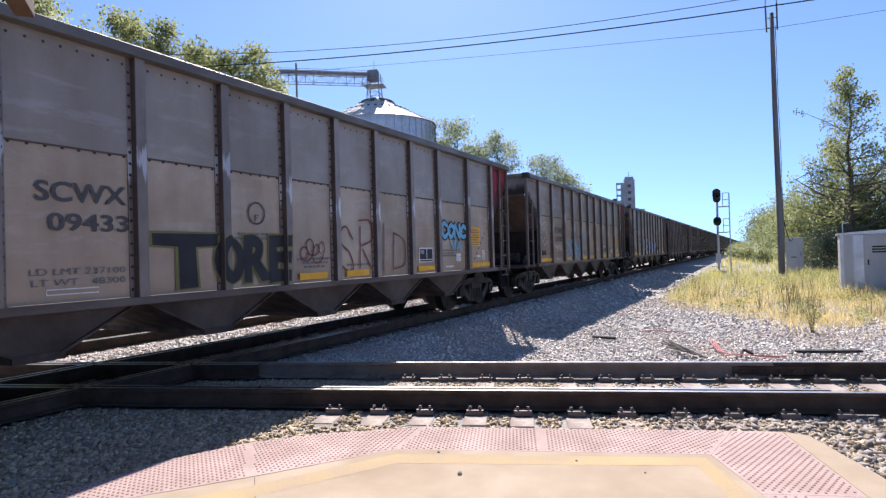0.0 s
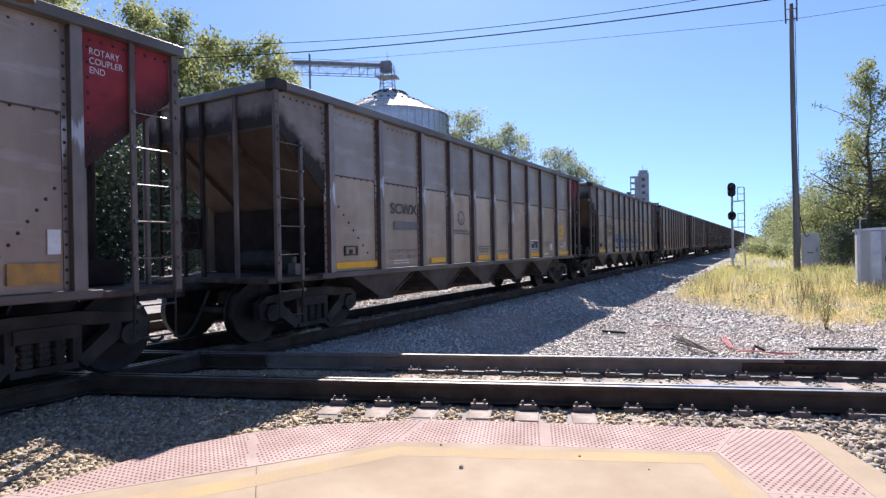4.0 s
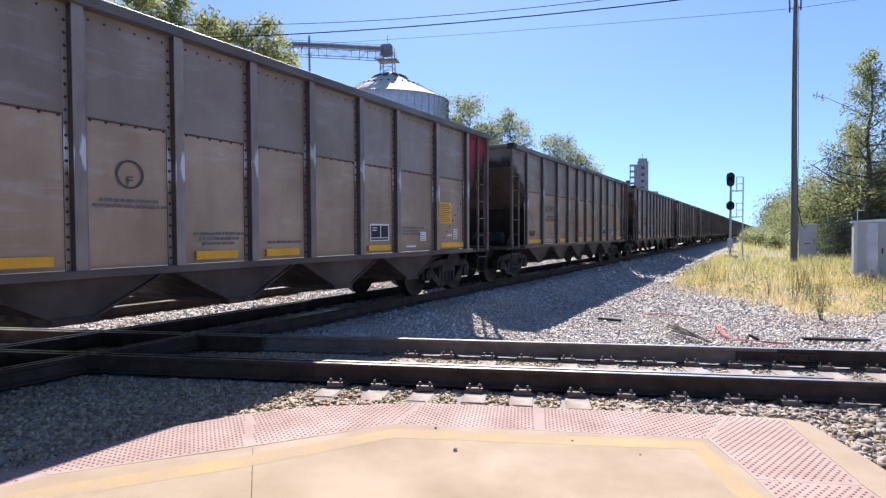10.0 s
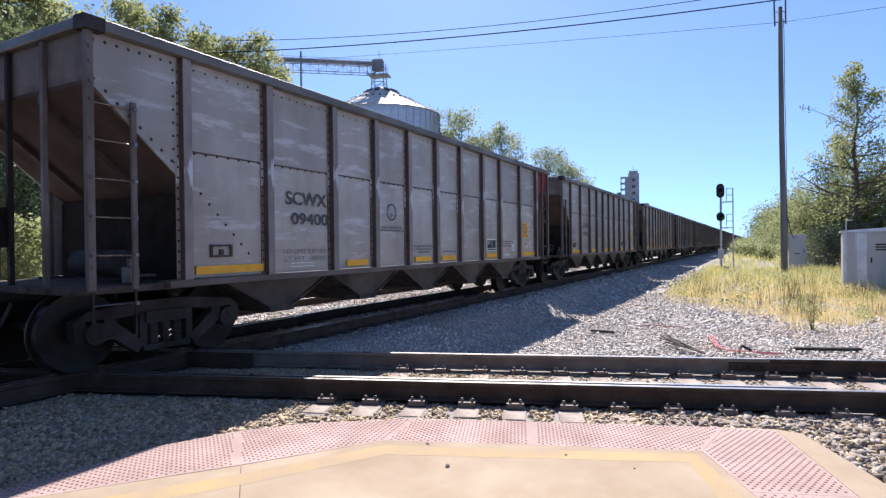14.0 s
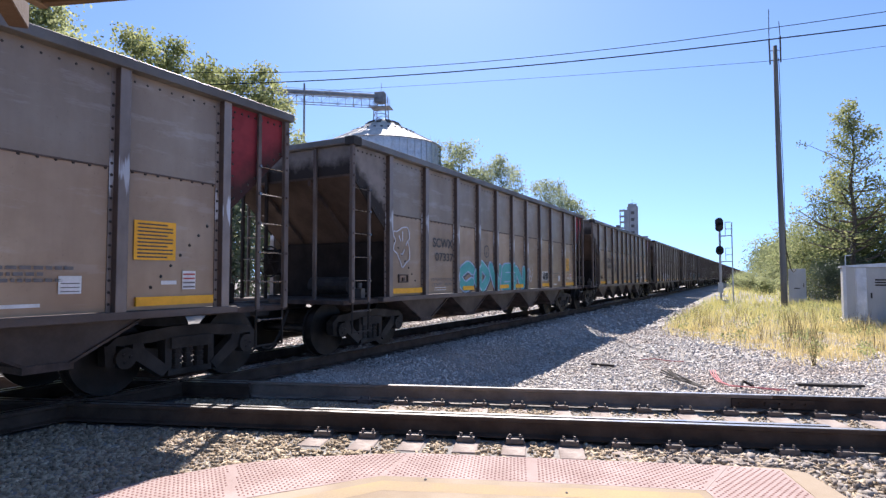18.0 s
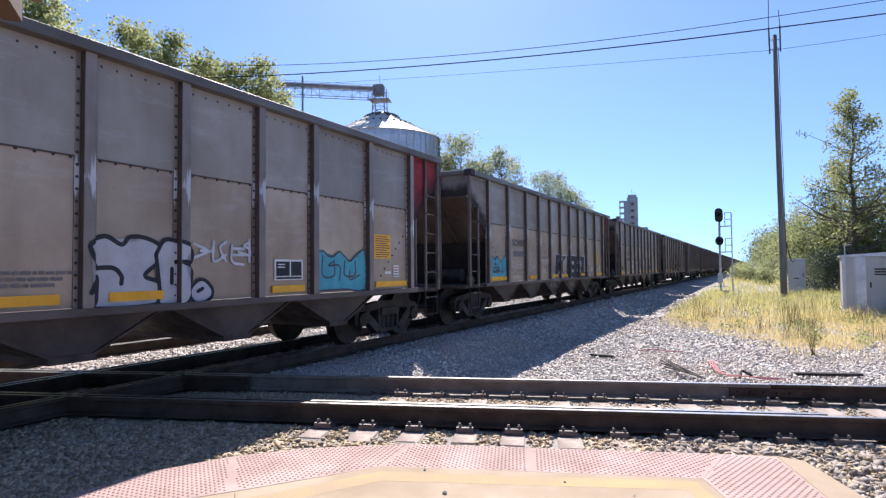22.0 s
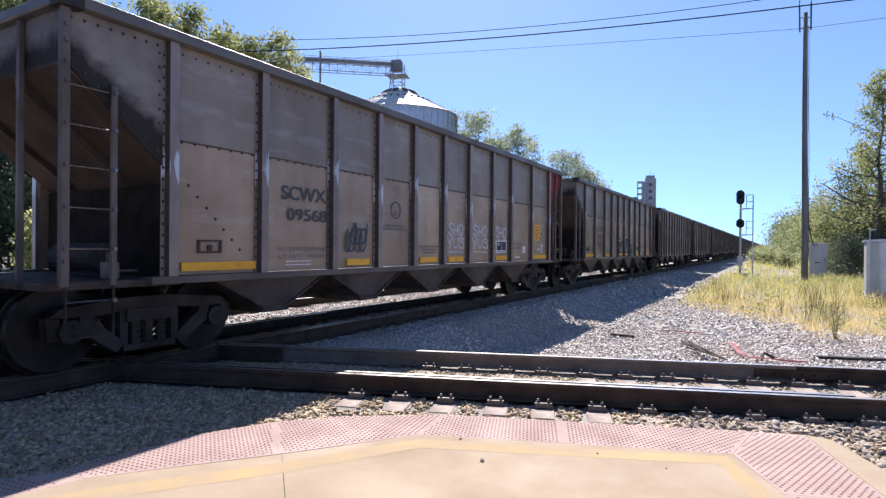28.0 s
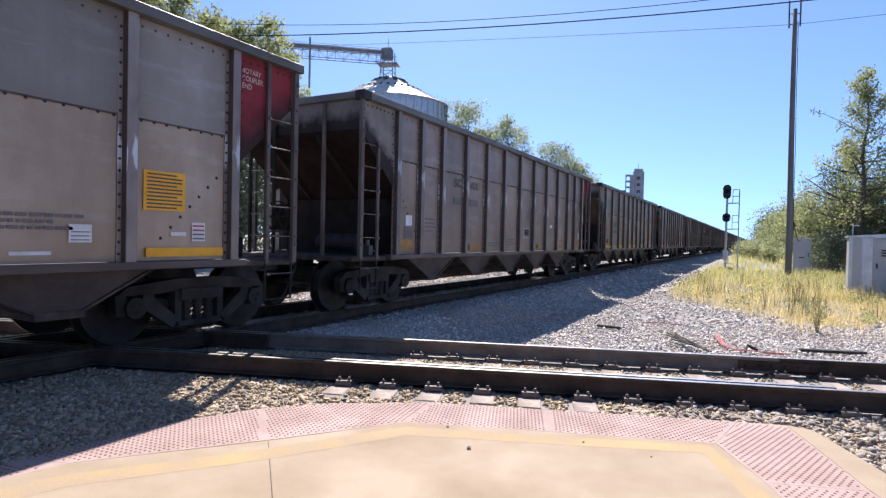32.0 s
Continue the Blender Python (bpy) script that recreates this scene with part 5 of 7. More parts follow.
                    part("rung", bm, M_RUNG, post)
                bm = bmesh.new()
                a, b = X(0.06), X(dl)
                w = 0.02 if b > a else -0.02
                prism(bm, [(a - w, SILL + 0.01), (a - w, 0.44), (b + w, 0.44), (b + w, SILL + 0.01), (b, SILL + 0.01), (b, 0.46), (a, 0.46), (a, SILL + 0.01)], "y", -1.58, -1.555)
                part("stirrup", bm, M_TRUCK, post)
        # end wall over the slope, posts, slope sheet
        add("end_sheet", ebox(0.04, -1.54, 3.135, 0.06, 1.54, TOPZ - 0.116), mat_sheet)
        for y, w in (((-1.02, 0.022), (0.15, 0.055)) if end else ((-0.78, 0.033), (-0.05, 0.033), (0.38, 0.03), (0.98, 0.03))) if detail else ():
            add("end_post", bevelled(ebox(-0.02, y - w, SILL + 0.02, 0.035, y + w, TOPZ - 0.117), 0.008), M_POST if y < -0.5 else M_POSTD, "" if y < -0.5 else "sooty end post toned dark for shade")
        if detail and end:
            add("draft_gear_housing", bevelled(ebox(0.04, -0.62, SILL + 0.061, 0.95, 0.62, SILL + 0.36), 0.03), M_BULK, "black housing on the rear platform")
        if detail and not end:
            bm = bmesh.new()
            for z in (1.32, 1.72, 2.12, 2.52):
                tube(bm, (X(0.0), 0.40, z), (X(0.0), 0.96, z), 0.011, n=6)
            tagged(add("end_ladder", bm, M_RUNG, "bare steel rungs between two end posts"), kind="stuff")
            brake = add("hand_brake", bevelled(ebox(-0.10, -0.02, 1.42, 0.036, 0.30, 1.88), 0.03), M_BULK, "black hand brake gear with a wheel")
            bm = bmesh.new()
            hub = [(X(-0.14), 0.14 + 0.27 * math.cos(a), 1.66 + 0.27 * math.sin(a)) for a in np.arange(19) * math.tau / 18]
            pipe(bm, hub, 0.016, 6)
            for a in np.arange(6) * math.tau / 6:
                tube(bm, (X(-0.13), 0.14, 1.66), (X(-0.14), 0.14 + 0.26 * math.cos(a), 1.66 + 0.26 * math.sin(a)), 0.011, n=5)
            tube(bm, (X(-0.09), 0.14, 1.66), (X(-0.16), 0.14, 1.66), 0.04, n=8)
            part("brake_wheel", bm, M_POSTD, brake)
        if detail:                                          # bolt rows along the edges of the end side sheet
            bm = bmesh.new()
            for k in range(8):
                f = k / 7
                rivet(bm, X(0.10 + (d_rib - 0.27) * f), 3.14 - 0.86 * (0.07 + (d_rib - 0.27) * f) / (d_rib - 0.13) + 0.075, -1.535, 0.022)
                rivet(bm, X(0.10 + (d_rib - 0.27) * f), TOPZ - 0.19, -1.535, 0.020)
                rivet(bm, X(d_rib - 0.145), 2.40 + 1.08 * f, -1.535, 0.018)
            tagged(add("sheet_bolts", bm, M_RIVET), kind="stuff")
            if end:
                bm = bmesh.new()
                pipe(bm, [(X(0.98), -1.25, 1.45), (X(0.98), -1.25, 2.02), (X(1.0), -1.23, 2.10), (X(1.06), -1.18, 2.16), (X(1.14), -1.12, 2.17)], 0.035, 8)
                add("vent_pipe", bm, M_SILVERISH2, "pale bent pipe beside the rear ladder")
        bm = bmesh.new()
        out = [(X(0.04), 3.14), (X(2.7), 0.97), (X(2.7), 0.93), (X(0.04), 3.10)]
        prism(bm, out, "y", -1.50, 1.50)
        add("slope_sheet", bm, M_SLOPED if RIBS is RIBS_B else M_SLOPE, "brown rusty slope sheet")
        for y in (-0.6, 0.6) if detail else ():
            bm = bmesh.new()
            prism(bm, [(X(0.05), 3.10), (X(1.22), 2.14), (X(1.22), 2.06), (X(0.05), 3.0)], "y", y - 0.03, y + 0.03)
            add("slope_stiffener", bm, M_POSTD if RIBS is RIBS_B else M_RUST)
        add("end_platform", bevelled(ebox(-0.10, -1.50, SILL - 0.02, 1.35, 1.50, SILL + 0.06), 0.01), M_RUST)
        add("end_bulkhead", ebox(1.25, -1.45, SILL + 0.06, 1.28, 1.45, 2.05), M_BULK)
        # coupler and draft gear
        bm = bmesh.new()
        a, b = sorted((X(-0.55), X(0.6)))
        cuboid(bm, a, -0.09, 0.80, b, 0.09, 0.93)
        a, b = sorted((X(-0.71), X(-0.40)))
        cuboid(bm, a, -0.15, 0.72, b, 0.15, 0.98)
        add("coupler", bevelled(bm, 0.02), M_DARK, "dark steel knuckle coupler")
        bm = bmesh.new()
        pipe(bm, [(X(-0.1 - 0.58 * t), -0.28, 0.80 - 0.62 * math.sin(math.pi * t * 0.62)) for t in np.arange(9) / 8], 0.022)   # sagging air hose
        if detail:
            add("air_hose", bm, M_DARK, "sagging black air hose")
        else:
            bm.free()
        if end == 0 and detail:
            bm = bmesh.new()
            tube(bm, (X(0.75), -1.0, 1.22), (X(0.75), -0.1, 1.22), 0.16, n=16)
            add("air_reservoir", bm, M_DARK, "dark brake air reservoir", smooth=False)
            bm = bmesh.new()
            cuboid(bm, X(0.58), -1.36, 1.0, X(0.70), -1.20, 1.18)
            tube(bm, (X(0.64), -1.28, 1.18), (X(0.64), -1.28, 1.28), 0.04), tube(bm, (X(0.70), -1.28, 1.08), (X(0.95), -1.28, 1.08), 0.02)
            add("brake_valve", bevelled(bm, 0.01), M_SILVERISH, "pale brake valve")
        # truck
        tx = X(1.21)
        truck = add("truck", bevelled(box(tx - 0.2, -0.95, 0.46, tx + 0.2, 0.95, 0.70), 0.02), M_DARK, "cast steel two-axle truck")
        sf = side_frame_mesh()
        part("side_frame", sf, M_TRUCK, truck, m=pose(tx, 0, 0))
        part("side_frame", side_frame_mesh(), M_TRUCK, truck, m=pose(tx, 0, 0, 0, 0, 180))
        for dx in (-0.89, 0.89):
            part("wheelset", WHEELS, None, truck, m=pose(tx + dx, 0, 0.457))
    # hoppers under the sill
    cuboid_bm = box(2.4, -0.18, 0.70, LONG - 2.4, 0.18, SILL + 0.05)
    add("centre_sill", cuboid_bm, M_DARK)
    for k in range(5):
        xc = LONG / 2 + (k - 2) * 2.17
        bm = bmesh.new()
        out = [(xc - 1.0, SILL - 0.001), (xc + 1.0, SILL - 0.001), (xc + 0.17, 0.50), (xc - 0.17, 0.50)]
        prism(bm, out, "y", -1.28, 1.28)
        h = add("hopper", bm, M_HOPPER, "grey hopper chute with a sloped plate")
        bm = bmesh.new()
        cuboid(bm, xc - 0.24, -1.30, 0.44, xc + 0.24, 1.30, 0.52)
        for sx in (-1, 1):
            prism(bm, [(xc + sx * 1.0, SILL - 0.002), (xc + sx * 1.06, SILL - 0.002), (xc + sx * 0.23, 0.50), (xc + sx * 0.17, 0.50)], "y", -1.31, 1.31)
        part("gate_frame", bm, M_RUST, h)
    # the body is 3.0 m wide: its far side stands nearer to the middle
    for o in car.children:
        if o.name.split(".")[0] != "truck":
            for v in o.data.vertices:
                if v.co.y > 1.25:
                    v.co.y -= 0.22
    return car


def sooty(name, base, lo, hi, dark=(0.033, 0.027, 0.024), way=0.0, shift=0.0):
    """A painted sheet whose lower edge along the slope is stained black."""
    m, nodes, links, bsdf = material(name)
    tc = nodes.new("ShaderNodeTexCoord")
    sep = nodes.new("ShaderNodeSeparateXYZ")
    links.new(tc.outputs["Object"], sep.inputs[0])
    wave = fractal(nodes, links, 6, 4, 0.6)
    add = nodes.new("ShaderNodeMath")
    add.operation = "MULTIPLY_ADD"
    links.new(wave, add.inputs[0])
    add.inputs[1].default_value = 0.32
    lean = nodes.new("ShaderNodeMath")
    lean.operation = "MULTIPLY_ADD"
    links.new(sep.outputs["X"], lean.inputs[0])
    lean.inputs[1].default_value = way
    links.new(sep.outputs["Z"], lean.inputs[2])
    links.new(lean.outputs[0], add.inputs[2])
    k = ramp(nodes, links, add.outputs[0], lo + shift, hi + shift)
    worn = mixed(nodes, links, ramp(nodes, links, fractal(nodes, links, 2.5, 5, 0.6), 0.4, 0.7), base, [c * 0.6 for c in base])
    links.new(mixed(nodes, links, k, dark, worn), bsdf.inputs["Base Color"])
    bsdf.inputs["Roughness"].default_value, bsdf.inputs["Specular IOR Level"].default_value = 0.7, 0.2
    return m


def car_sheet(name, base, dark, streak, scratch=0.12):
    """A side sheet: blotchy grime, rain streaks down it, rust specks and, on some, pale scratches."""
    m, nodes, links, bsdf = material(name)
    blot = ramp(nodes, links, fractal(nodes, links, 1.1, 6, 0.62), 0.32, 0.68)
    run = ramp(nodes, links, fractal(nodes, links, 1.7, 5, 0.55, (1, 1, 0.16)), 0.45, 0.75)
    speck = ramp(nodes, links, fractal(nodes, links, 26, 4, 0.7), 0.62, 0.74)
    col = mixed(nodes, links, blot, base, dark)
    half = nodes.new("ShaderNodeMath")
    half.operation = "MULTIPLY"
    links.new(run, half.inputs[0])
    half.inputs[1].default_value = 0.7
    col = mixed(nodes, links, half.outputs[0], col, streak)
    q = nodes.new("ShaderNodeMath")
    q.operation = "MULTIPLY"
    links.new(speck, q.inputs[0])
    q.inputs[1].default_value = 0.35
    col = mixed(nodes, links, q.outputs[0], col, (0.09, 0.055, 0.04))
    if scratch:
        sc = ramp(nodes, links, fractal(nodes, links, 2.2, 6, 0.7, (0.5, 1, 2.6)), 0.555, 0.63)
        z = nodes.new("ShaderNodeMath")
        z.operation = "MULTIPLY"
        links.new(sc, z.inputs[0])
        z.inputs[1].default_value = scratch
        col = mixed(nodes, links, z.outputs[0], col, (0.6, 0.58, 0.58))
    tc, sep, mud = nodes.new("ShaderNodeTexCoord"), nodes.new("ShaderNodeSeparateXYZ"), nodes.new("ShaderNodeMath")
    links.new(tc.outputs["Object"], sep.inputs[0])
    mud.operation = "MULTIPLY_ADD"                          # brown splashes thrown up from the track
    links.new(fractal(nodes, links, 1.3, 5, 0.6), mud.inputs[0])
    mud.inputs[1].default_value = -1.6
    links.new(sep.outputs["Z"], mud.inputs[2])
    low = nodes.new("ShaderNodeMath")
    low.operation = "MULTIPLY"
    links.new(ramp(nodes, links, mud.outputs[0], 1.0, 0.0), low.inputs[0])
    low.inputs[1].default_value = 0.5
    col = mixed(nodes, links, low.outputs[0], col, [base[0] * 0.86, base[1] * 0.72, base[2] * 0.60])
    hs = nodes.new("ShaderNodeHueSaturation")
    oi = nodes.new("ShaderNodeObjectInfo")
    r = nodes.new("ShaderNodeMapRange")
    r.inputs[3].default_value, r.inputs[4].default_value = 0.86, 1.12
    links.new(oi.outputs["Random"], r.inputs[0]), links.new(r.outputs[0], hs.inputs["Value"]), links.new(col, hs.inputs["Color"])
    links.new(hs.outputs[0], bsdf.inputs["Base Color"])
    bsdf.inputs["Metallic"].default_value, bsdf.inputs["Specular IOR Level"].default_value = 0.12, 0.5
    rr = nodes.new("ShaderNodeMapRange")
    rr.inputs[3].default_value, rr.inputs[4].default_value = 0.30, 0.50
    links.new(blot, rr.inputs[0]), links.new(rr.outputs[0], bsdf.inputs["Roughness"])
    b = nodes.new("ShaderNodeBump")
    b.inputs["Strength"].default_value, b.inputs["Distance"].default_value = 0.25, 0.02
    links.new(fractal(nodes, links, 1.6, 3, 0.5), b.inputs["Height"])
    links.new(b.outputs[0], bsdf.inputs["Normal"])
    return m


B_GREY, U_GREY = car_sheet("grey_brown_side_sheet", (0.478, 0.374, 0.272), (0.333, 0.249, 0.174), (0.237, 0.167, 0.111)), car_sheet("grey_upper_sheet", (0.325, 0.283, 0.240), (0.230, 0.195, 0.160), (0.187, 0.150, 0.116))
B_BROWN, U_BROWN = car_sheet("brown_side_sheet", (0.444, 0.322, 0.214), (0.298, 0.209, 0.136), (0.217, 0.141, 0.094)), car_sheet("brown_grey_upper_sheet", (0.295, 0.236, 0.180), (0.207, 0.159, 0.119), (0.162, 0.117, 0.085))
B_OLD, U_OLD = car_sheet("dark_brown_side_sheet", (0.365, 0.272, 0.206), (0.246, 0.178, 0.134), (0.172, 0.120, 0.089)), car_sheet("dark_brown_upper_sheet", (0.322, 0.252, 0.207), (0.222, 0.169, 0.137), (0.168, 0.124, 0.098))
B_PALE, U_PALE = car_sheet("scuffed_pale_side_sheet", (0.466, 0.432, 0.376), (0.354, 0.317, 0.273), (0.260, 0.222, 0.183), 0.6), car_sheet("scuffed_pale_upper_sheet", (0.393, 0.361, 0.316), (0.295, 0.264, 0.228), (0.235, 0.200, 0.166), 0.5)
M_SOOT = sooty("sooty_end_sheet", (0.25, 0.222, 0.205), 3.46, 3.66, way=0.70)
M_GRIMY = sooty("grimy_brown_end_sheet", (0.215, 0.180, 0.158), 3.10, 3.42, (0.06, 0.048, 0.042), 0.70)
M_REDEND = sooty("sooty_red_end_sheet", (0.275, 0.040, 0.050), 3.3, 3.65, (0.05, 0.022, 0.02), -0.70, -0.70 * LONG)
def scuffed_rib(name, base, dark, bare):
    """Brown rib steel, rubbed bare in patches at the height where the unloader's clamps grip it."""
    m, nodes, links, bsdf = material(name)
    tc, sep, oi = nodes.new("ShaderNodeTexCoord"), nodes.new("ShaderNodeSeparateXYZ"), nodes.new("ShaderNodeObjectInfo")
    links.new(tc.outputs["Object"], sep.inputs[0])
    col = mixed(nodes, links, ramp(nodes, links, fractal(nodes, links, 2.2, 5, 0.6, (1, 1, 0.5)), 0.35, 0.65), base, dark)

    def math_node(op, a, b):
        n = nodes.new("ShaderNodeMath")
        n.operation = op
        for sock, v in zip(n.inputs, (a, b)):
            if hasattr(v, "links"):
                links.new(v, sock)
            else:
                sock.default_value = v
        return n.outputs[0]
    shift = math_node("MULTIPLY", oi.outputs["Random"], 0.5)
    off = math_node("ABSOLUTE", math_node("SUBTRACT", math_node("ADD", sep.outputs["Z"], shift), 2.62), 0.0)
    near = math_node("SUBTRACT", 1.0, math_node("MULTIPLY", off, 1.15))
    noisy = math_node("ADD", near, math_node("MULTIPLY", fractal(nodes, links, 3.0, 3, 0.6, (5.0, 1, 0.45)), 1.1))
    rub = ramp(nodes, links, noisy, 1.40, 1.50)
    streak = ramp(nodes, links, fractal(nodes, links, 5.0, 2, 0.5, (2.0, 1, 0.25)), 0.68, 0.74)
    col = mixed(nodes, links, math_node("MULTIPLY", math_node("MAXIMUM", rub, streak), 0.85), col, bare)
    hs, r = nodes.new("ShaderNodeHueSaturation"), nodes.new("ShaderNodeMapRange")
    r.inputs[3].default_value, r.inputs[4].default_value = 0.75, 1.25
    links.new(oi.outputs["Random"], r.inputs[0]), links.new(r.outputs[0], hs.inputs["Value"]), links.new(col, hs.inputs["Color"])
    links.new(hs.outputs[0], bsdf.inputs["Base Color"])
    bsdf.inputs["Roughness"].default_value, bsdf.inputs["Metallic"].default_value = 0.36, 0.2
    b = nodes.new("ShaderNodeBump")
    b.inputs["Strength"].default_value, b.inputs["Distance"].default_value = 0.1, 0.01
    links.new(fractal(nodes, links, 40, 3, 0.6), b.inputs["Height"]), links.new(b.outputs[0], bsdf.inputs["Normal"])
    return m


M_RIB = scuffed_rib("rib_brown_grey_steel", (0.285, 0.232, 0.200), (0.165, 0.127, 0.106), (0.54, 0.54, 0.56))
M_RUNG = surface("worn_bare_rung_steel", (0.21, 0.19, 0.18), (0.10, 0.085, 0.08), 0.28, 0.75, 6, 40, 0)
M_SILVERISH2 = surface("pale_painted_pipe", (0.46, 0.45, 0.43), (0.30, 0.28, 0.26), 0.5, 0.1, 4, 40, 0)
M_POST = surface("brown_grey_post_steel", (0.155, 0.118, 0.100), (0.075, 0.054, 0.044), 0.55, 0.1, 2.5, 40, 0.1, (1, 1, 0.5))
# inner posts: soot, with the shade of the end recess put into the colour
M_POSTD = surface("sooty_shade_post_steel", (0.042, 0.032, 0.028), (0.020, 0.015, 0.013), 0.75, 0.1, 2.5, 40, 0.1, (1, 1, 0.5), spec=0.2)
M_FLANK = surface("rib_dark_brown_flank", (0.10, 0.065, 0.05), (0.06, 0.04, 0.033), 0.7, 0.1, 3, 40, 0.1)
M_RIVET = surface("dark_rivet_heads", (0.05, 0.04, 0.036), (0.035, 0.03, 0.028), 0.6, 0.2, 9, 60, 0)
M_SILL = surface("rusty_dark_sill", (0.140, 0.104, 0.086), (0.075, 0.054, 0.044), 0.6, 0.1, 2, 40, 0.05, (0.4, 1, 1))
M_CHORD = surface("grey_scuffed_chord", (0.155, 0.142, 0.128), (0.085, 0.074, 0.066), 0.5, 0.1, 2, 40, 0.05, (0.4, 1, 1))
M_SLOPE = surface("slope_sheet_brown", (0.118, 0.086, 0.070), (0.058, 0.042, 0.035), 0.85, 0.0, 1.5, 30, spec=0.12)
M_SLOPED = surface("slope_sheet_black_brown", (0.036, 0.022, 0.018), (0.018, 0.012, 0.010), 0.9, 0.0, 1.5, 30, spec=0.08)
# grime plus the deep shade under the slope sheet, both in the base colour
M_BULK = surface("grimy_shade_dark_steel", (0.036, 0.028, 0.024), (0.019, 0.015, 0.013), 0.85, 0.0, 2, 30, spec=0.08)
M_HOPPER = surface("hopper_grey_grime", (0.095, 0.070, 0.057), (0.042, 0.030, 0.024), 0.65, 0.1, 1.5, 30)
M_TRUCK = surface("truck_cast_grime", (0.054, 0.044, 0.037), (0.027, 0.022, 0.018), 0.7, 0.1, 3, 40, spec=0.25)
M_SILVERISH = surface("dull_aluminium", (0.10, 0.09, 0.083), (0.06, 0.054, 0.05), 0.45, 0.6, 4, 40)
M_WHEEL = surface("oily_wheel_steel", (0.026, 0.021, 0.018), (0.014, 0.012, 0.010), 0.5, 0.3, 4, 60, spec=0.3)
WHEELS = shared("wheelset", wheelset_mesh(), M_WHEEL)


# ---- markings ----
TEXTS = {}


def text_mesh(body, thick=0.0):
    """The outline of a text as flat polygons in the unit square: (points, faces)."""
    if (body, thick) not in TEXTS:
        cu = bpy.data.curves.new("lettering", "FONT")
        cu.body, cu.offset, cu.fill_mode, cu.resolution_u = body, thick, "FRONT", 5
        ob = bpy.data.objects.new("lettering", cu)
        me = bpy.data.meshes.new_from_object(ob)
        co = np.array([v.co[:] for v in me.vertices])[:, :2]
        fs = [tuple(p.vertices) for p in me.polygons]
        bpy.data.objects.remove(ob), bpy.data.curves.remove(cu), bpy.data.meshes.remove(me)
        TEXTS[body, thick] = co, fs
    return TEXTS[body, thick]


def on_side(name, points, faces, mat, car, ribs, lift=0.003, label="", cut=True, layers=None):
    """Lays a flat figure of (x, z) points on the car's side; where it crosses a rib it lies on the rib's face."""
    bm = bmesh.new()
    vs = [bm.verts.new((x, 0, z)) for x, z in points]
    for k, f in enumerate(faces):
        try:
            bm.faces.new([vs[i] for i in f]).material_index = layers[k] if layers else 0
        except ValueError:
            pass
    if max(len(f) for f in faces) > 8:
        bmesh.ops.triangulate(bm, faces=bm.faces[:])
    lo, hi = min(p[0] for p in points), max(p[0] for p in points)
    near = [r for r in ribs if lo - 0.1 < r < hi + 0.1] if cut else []
    for r in near:
        for e in (r - 0.060, r + 0.060):
            bmesh.ops.bisect_plane(bm, geom=bm.verts[:] + bm.edges[:] + bm.faces[:], plane_co=(e, 0, 0), plane_no=(1, 0, 0))
    out, polys = [], []
    for f in bm.faces:
        c = f.calc_center_median()
        y = (FACE if any(abs(c.x - r) < 0.060 for r in near) else PANEL - 0.0125) - lift - 0.00012 * f.material_index
        base = len(out)
        ring = [v.co for v in f.verts]
        if f.normal.y > 0:
            ring.reverse()
        out += [(v.x, y, v.z) for v in ring]
        polys.append(tuple(range(base, base + len(ring))))
    bm.free()
    me = bpy.data.meshes.new(name)
    me.from_pydata(out, [], polys)
    me.materials.append(mat)
    return part(name, me, None, car, label)


def fitted(body, x0, x1, z0, z1, thick=0.0, wobble=0.0, seed=0, ref=None):
    """A text stretched into a box; ref: the thickness whose bounds fill the box."""
    co, fs = text_mesh(body, thick)
    rc = text_mesh(body, thick if ref is None else ref)[0]
    lo, hi = rc.min(0), rc.max(0)
    q = (co - lo) / np.maximum(hi - lo, 1e-6) * (x1 - x0, z1 - z0) + (x0, z0)
    if wobble:
        q = np.array([(x + wobble * noise.noise(Vector((x * 3.1, z * 3.1, seed))), z + wobble * noise.noise(Vector((x * 3.1, z * 3.1, seed + 40)))) for x, z in q])
    return q, fs


def lettered(car, ribs, body, x0, x1, z0, z1, mat, name="lettering", label="", thick=0.0, lift=0.003, wobble=0.0, seed=0):
    q, fs = fitted(body, x0, x1, z0, z1, thick, wobble, seed)
    return on_side(name, q, fs, mat, car, ribs, lift, label)


def plate(car, name, x0, x1, z0, z1, mat, lift=0.003, label=""):
    y = PANEL - 0.0125
    return part(name, box(x0, y - lift, z0, x1, y + 0.001, z1), mat, car, label)


def ribbon(points, w):
    """A flat painted line of (x, z) points."""
    pts, faces = [], []
    p = [Vector(a) for a in points]
    for k, v in enumerate(p):
        d = (p[min(k + 1, len(p) - 1)] - p[max(k - 1, 0)]).normalized()
        n = Vector((-d.y, d.x)) * w * 0.5
        pts += [tuple(v - n), tuple(v + n)]
    faces = [(2 * k, 2 * k + 2, 2 * k + 3, 2 * k + 1) for k in range(len(p) - 1)]
    return pts, faces


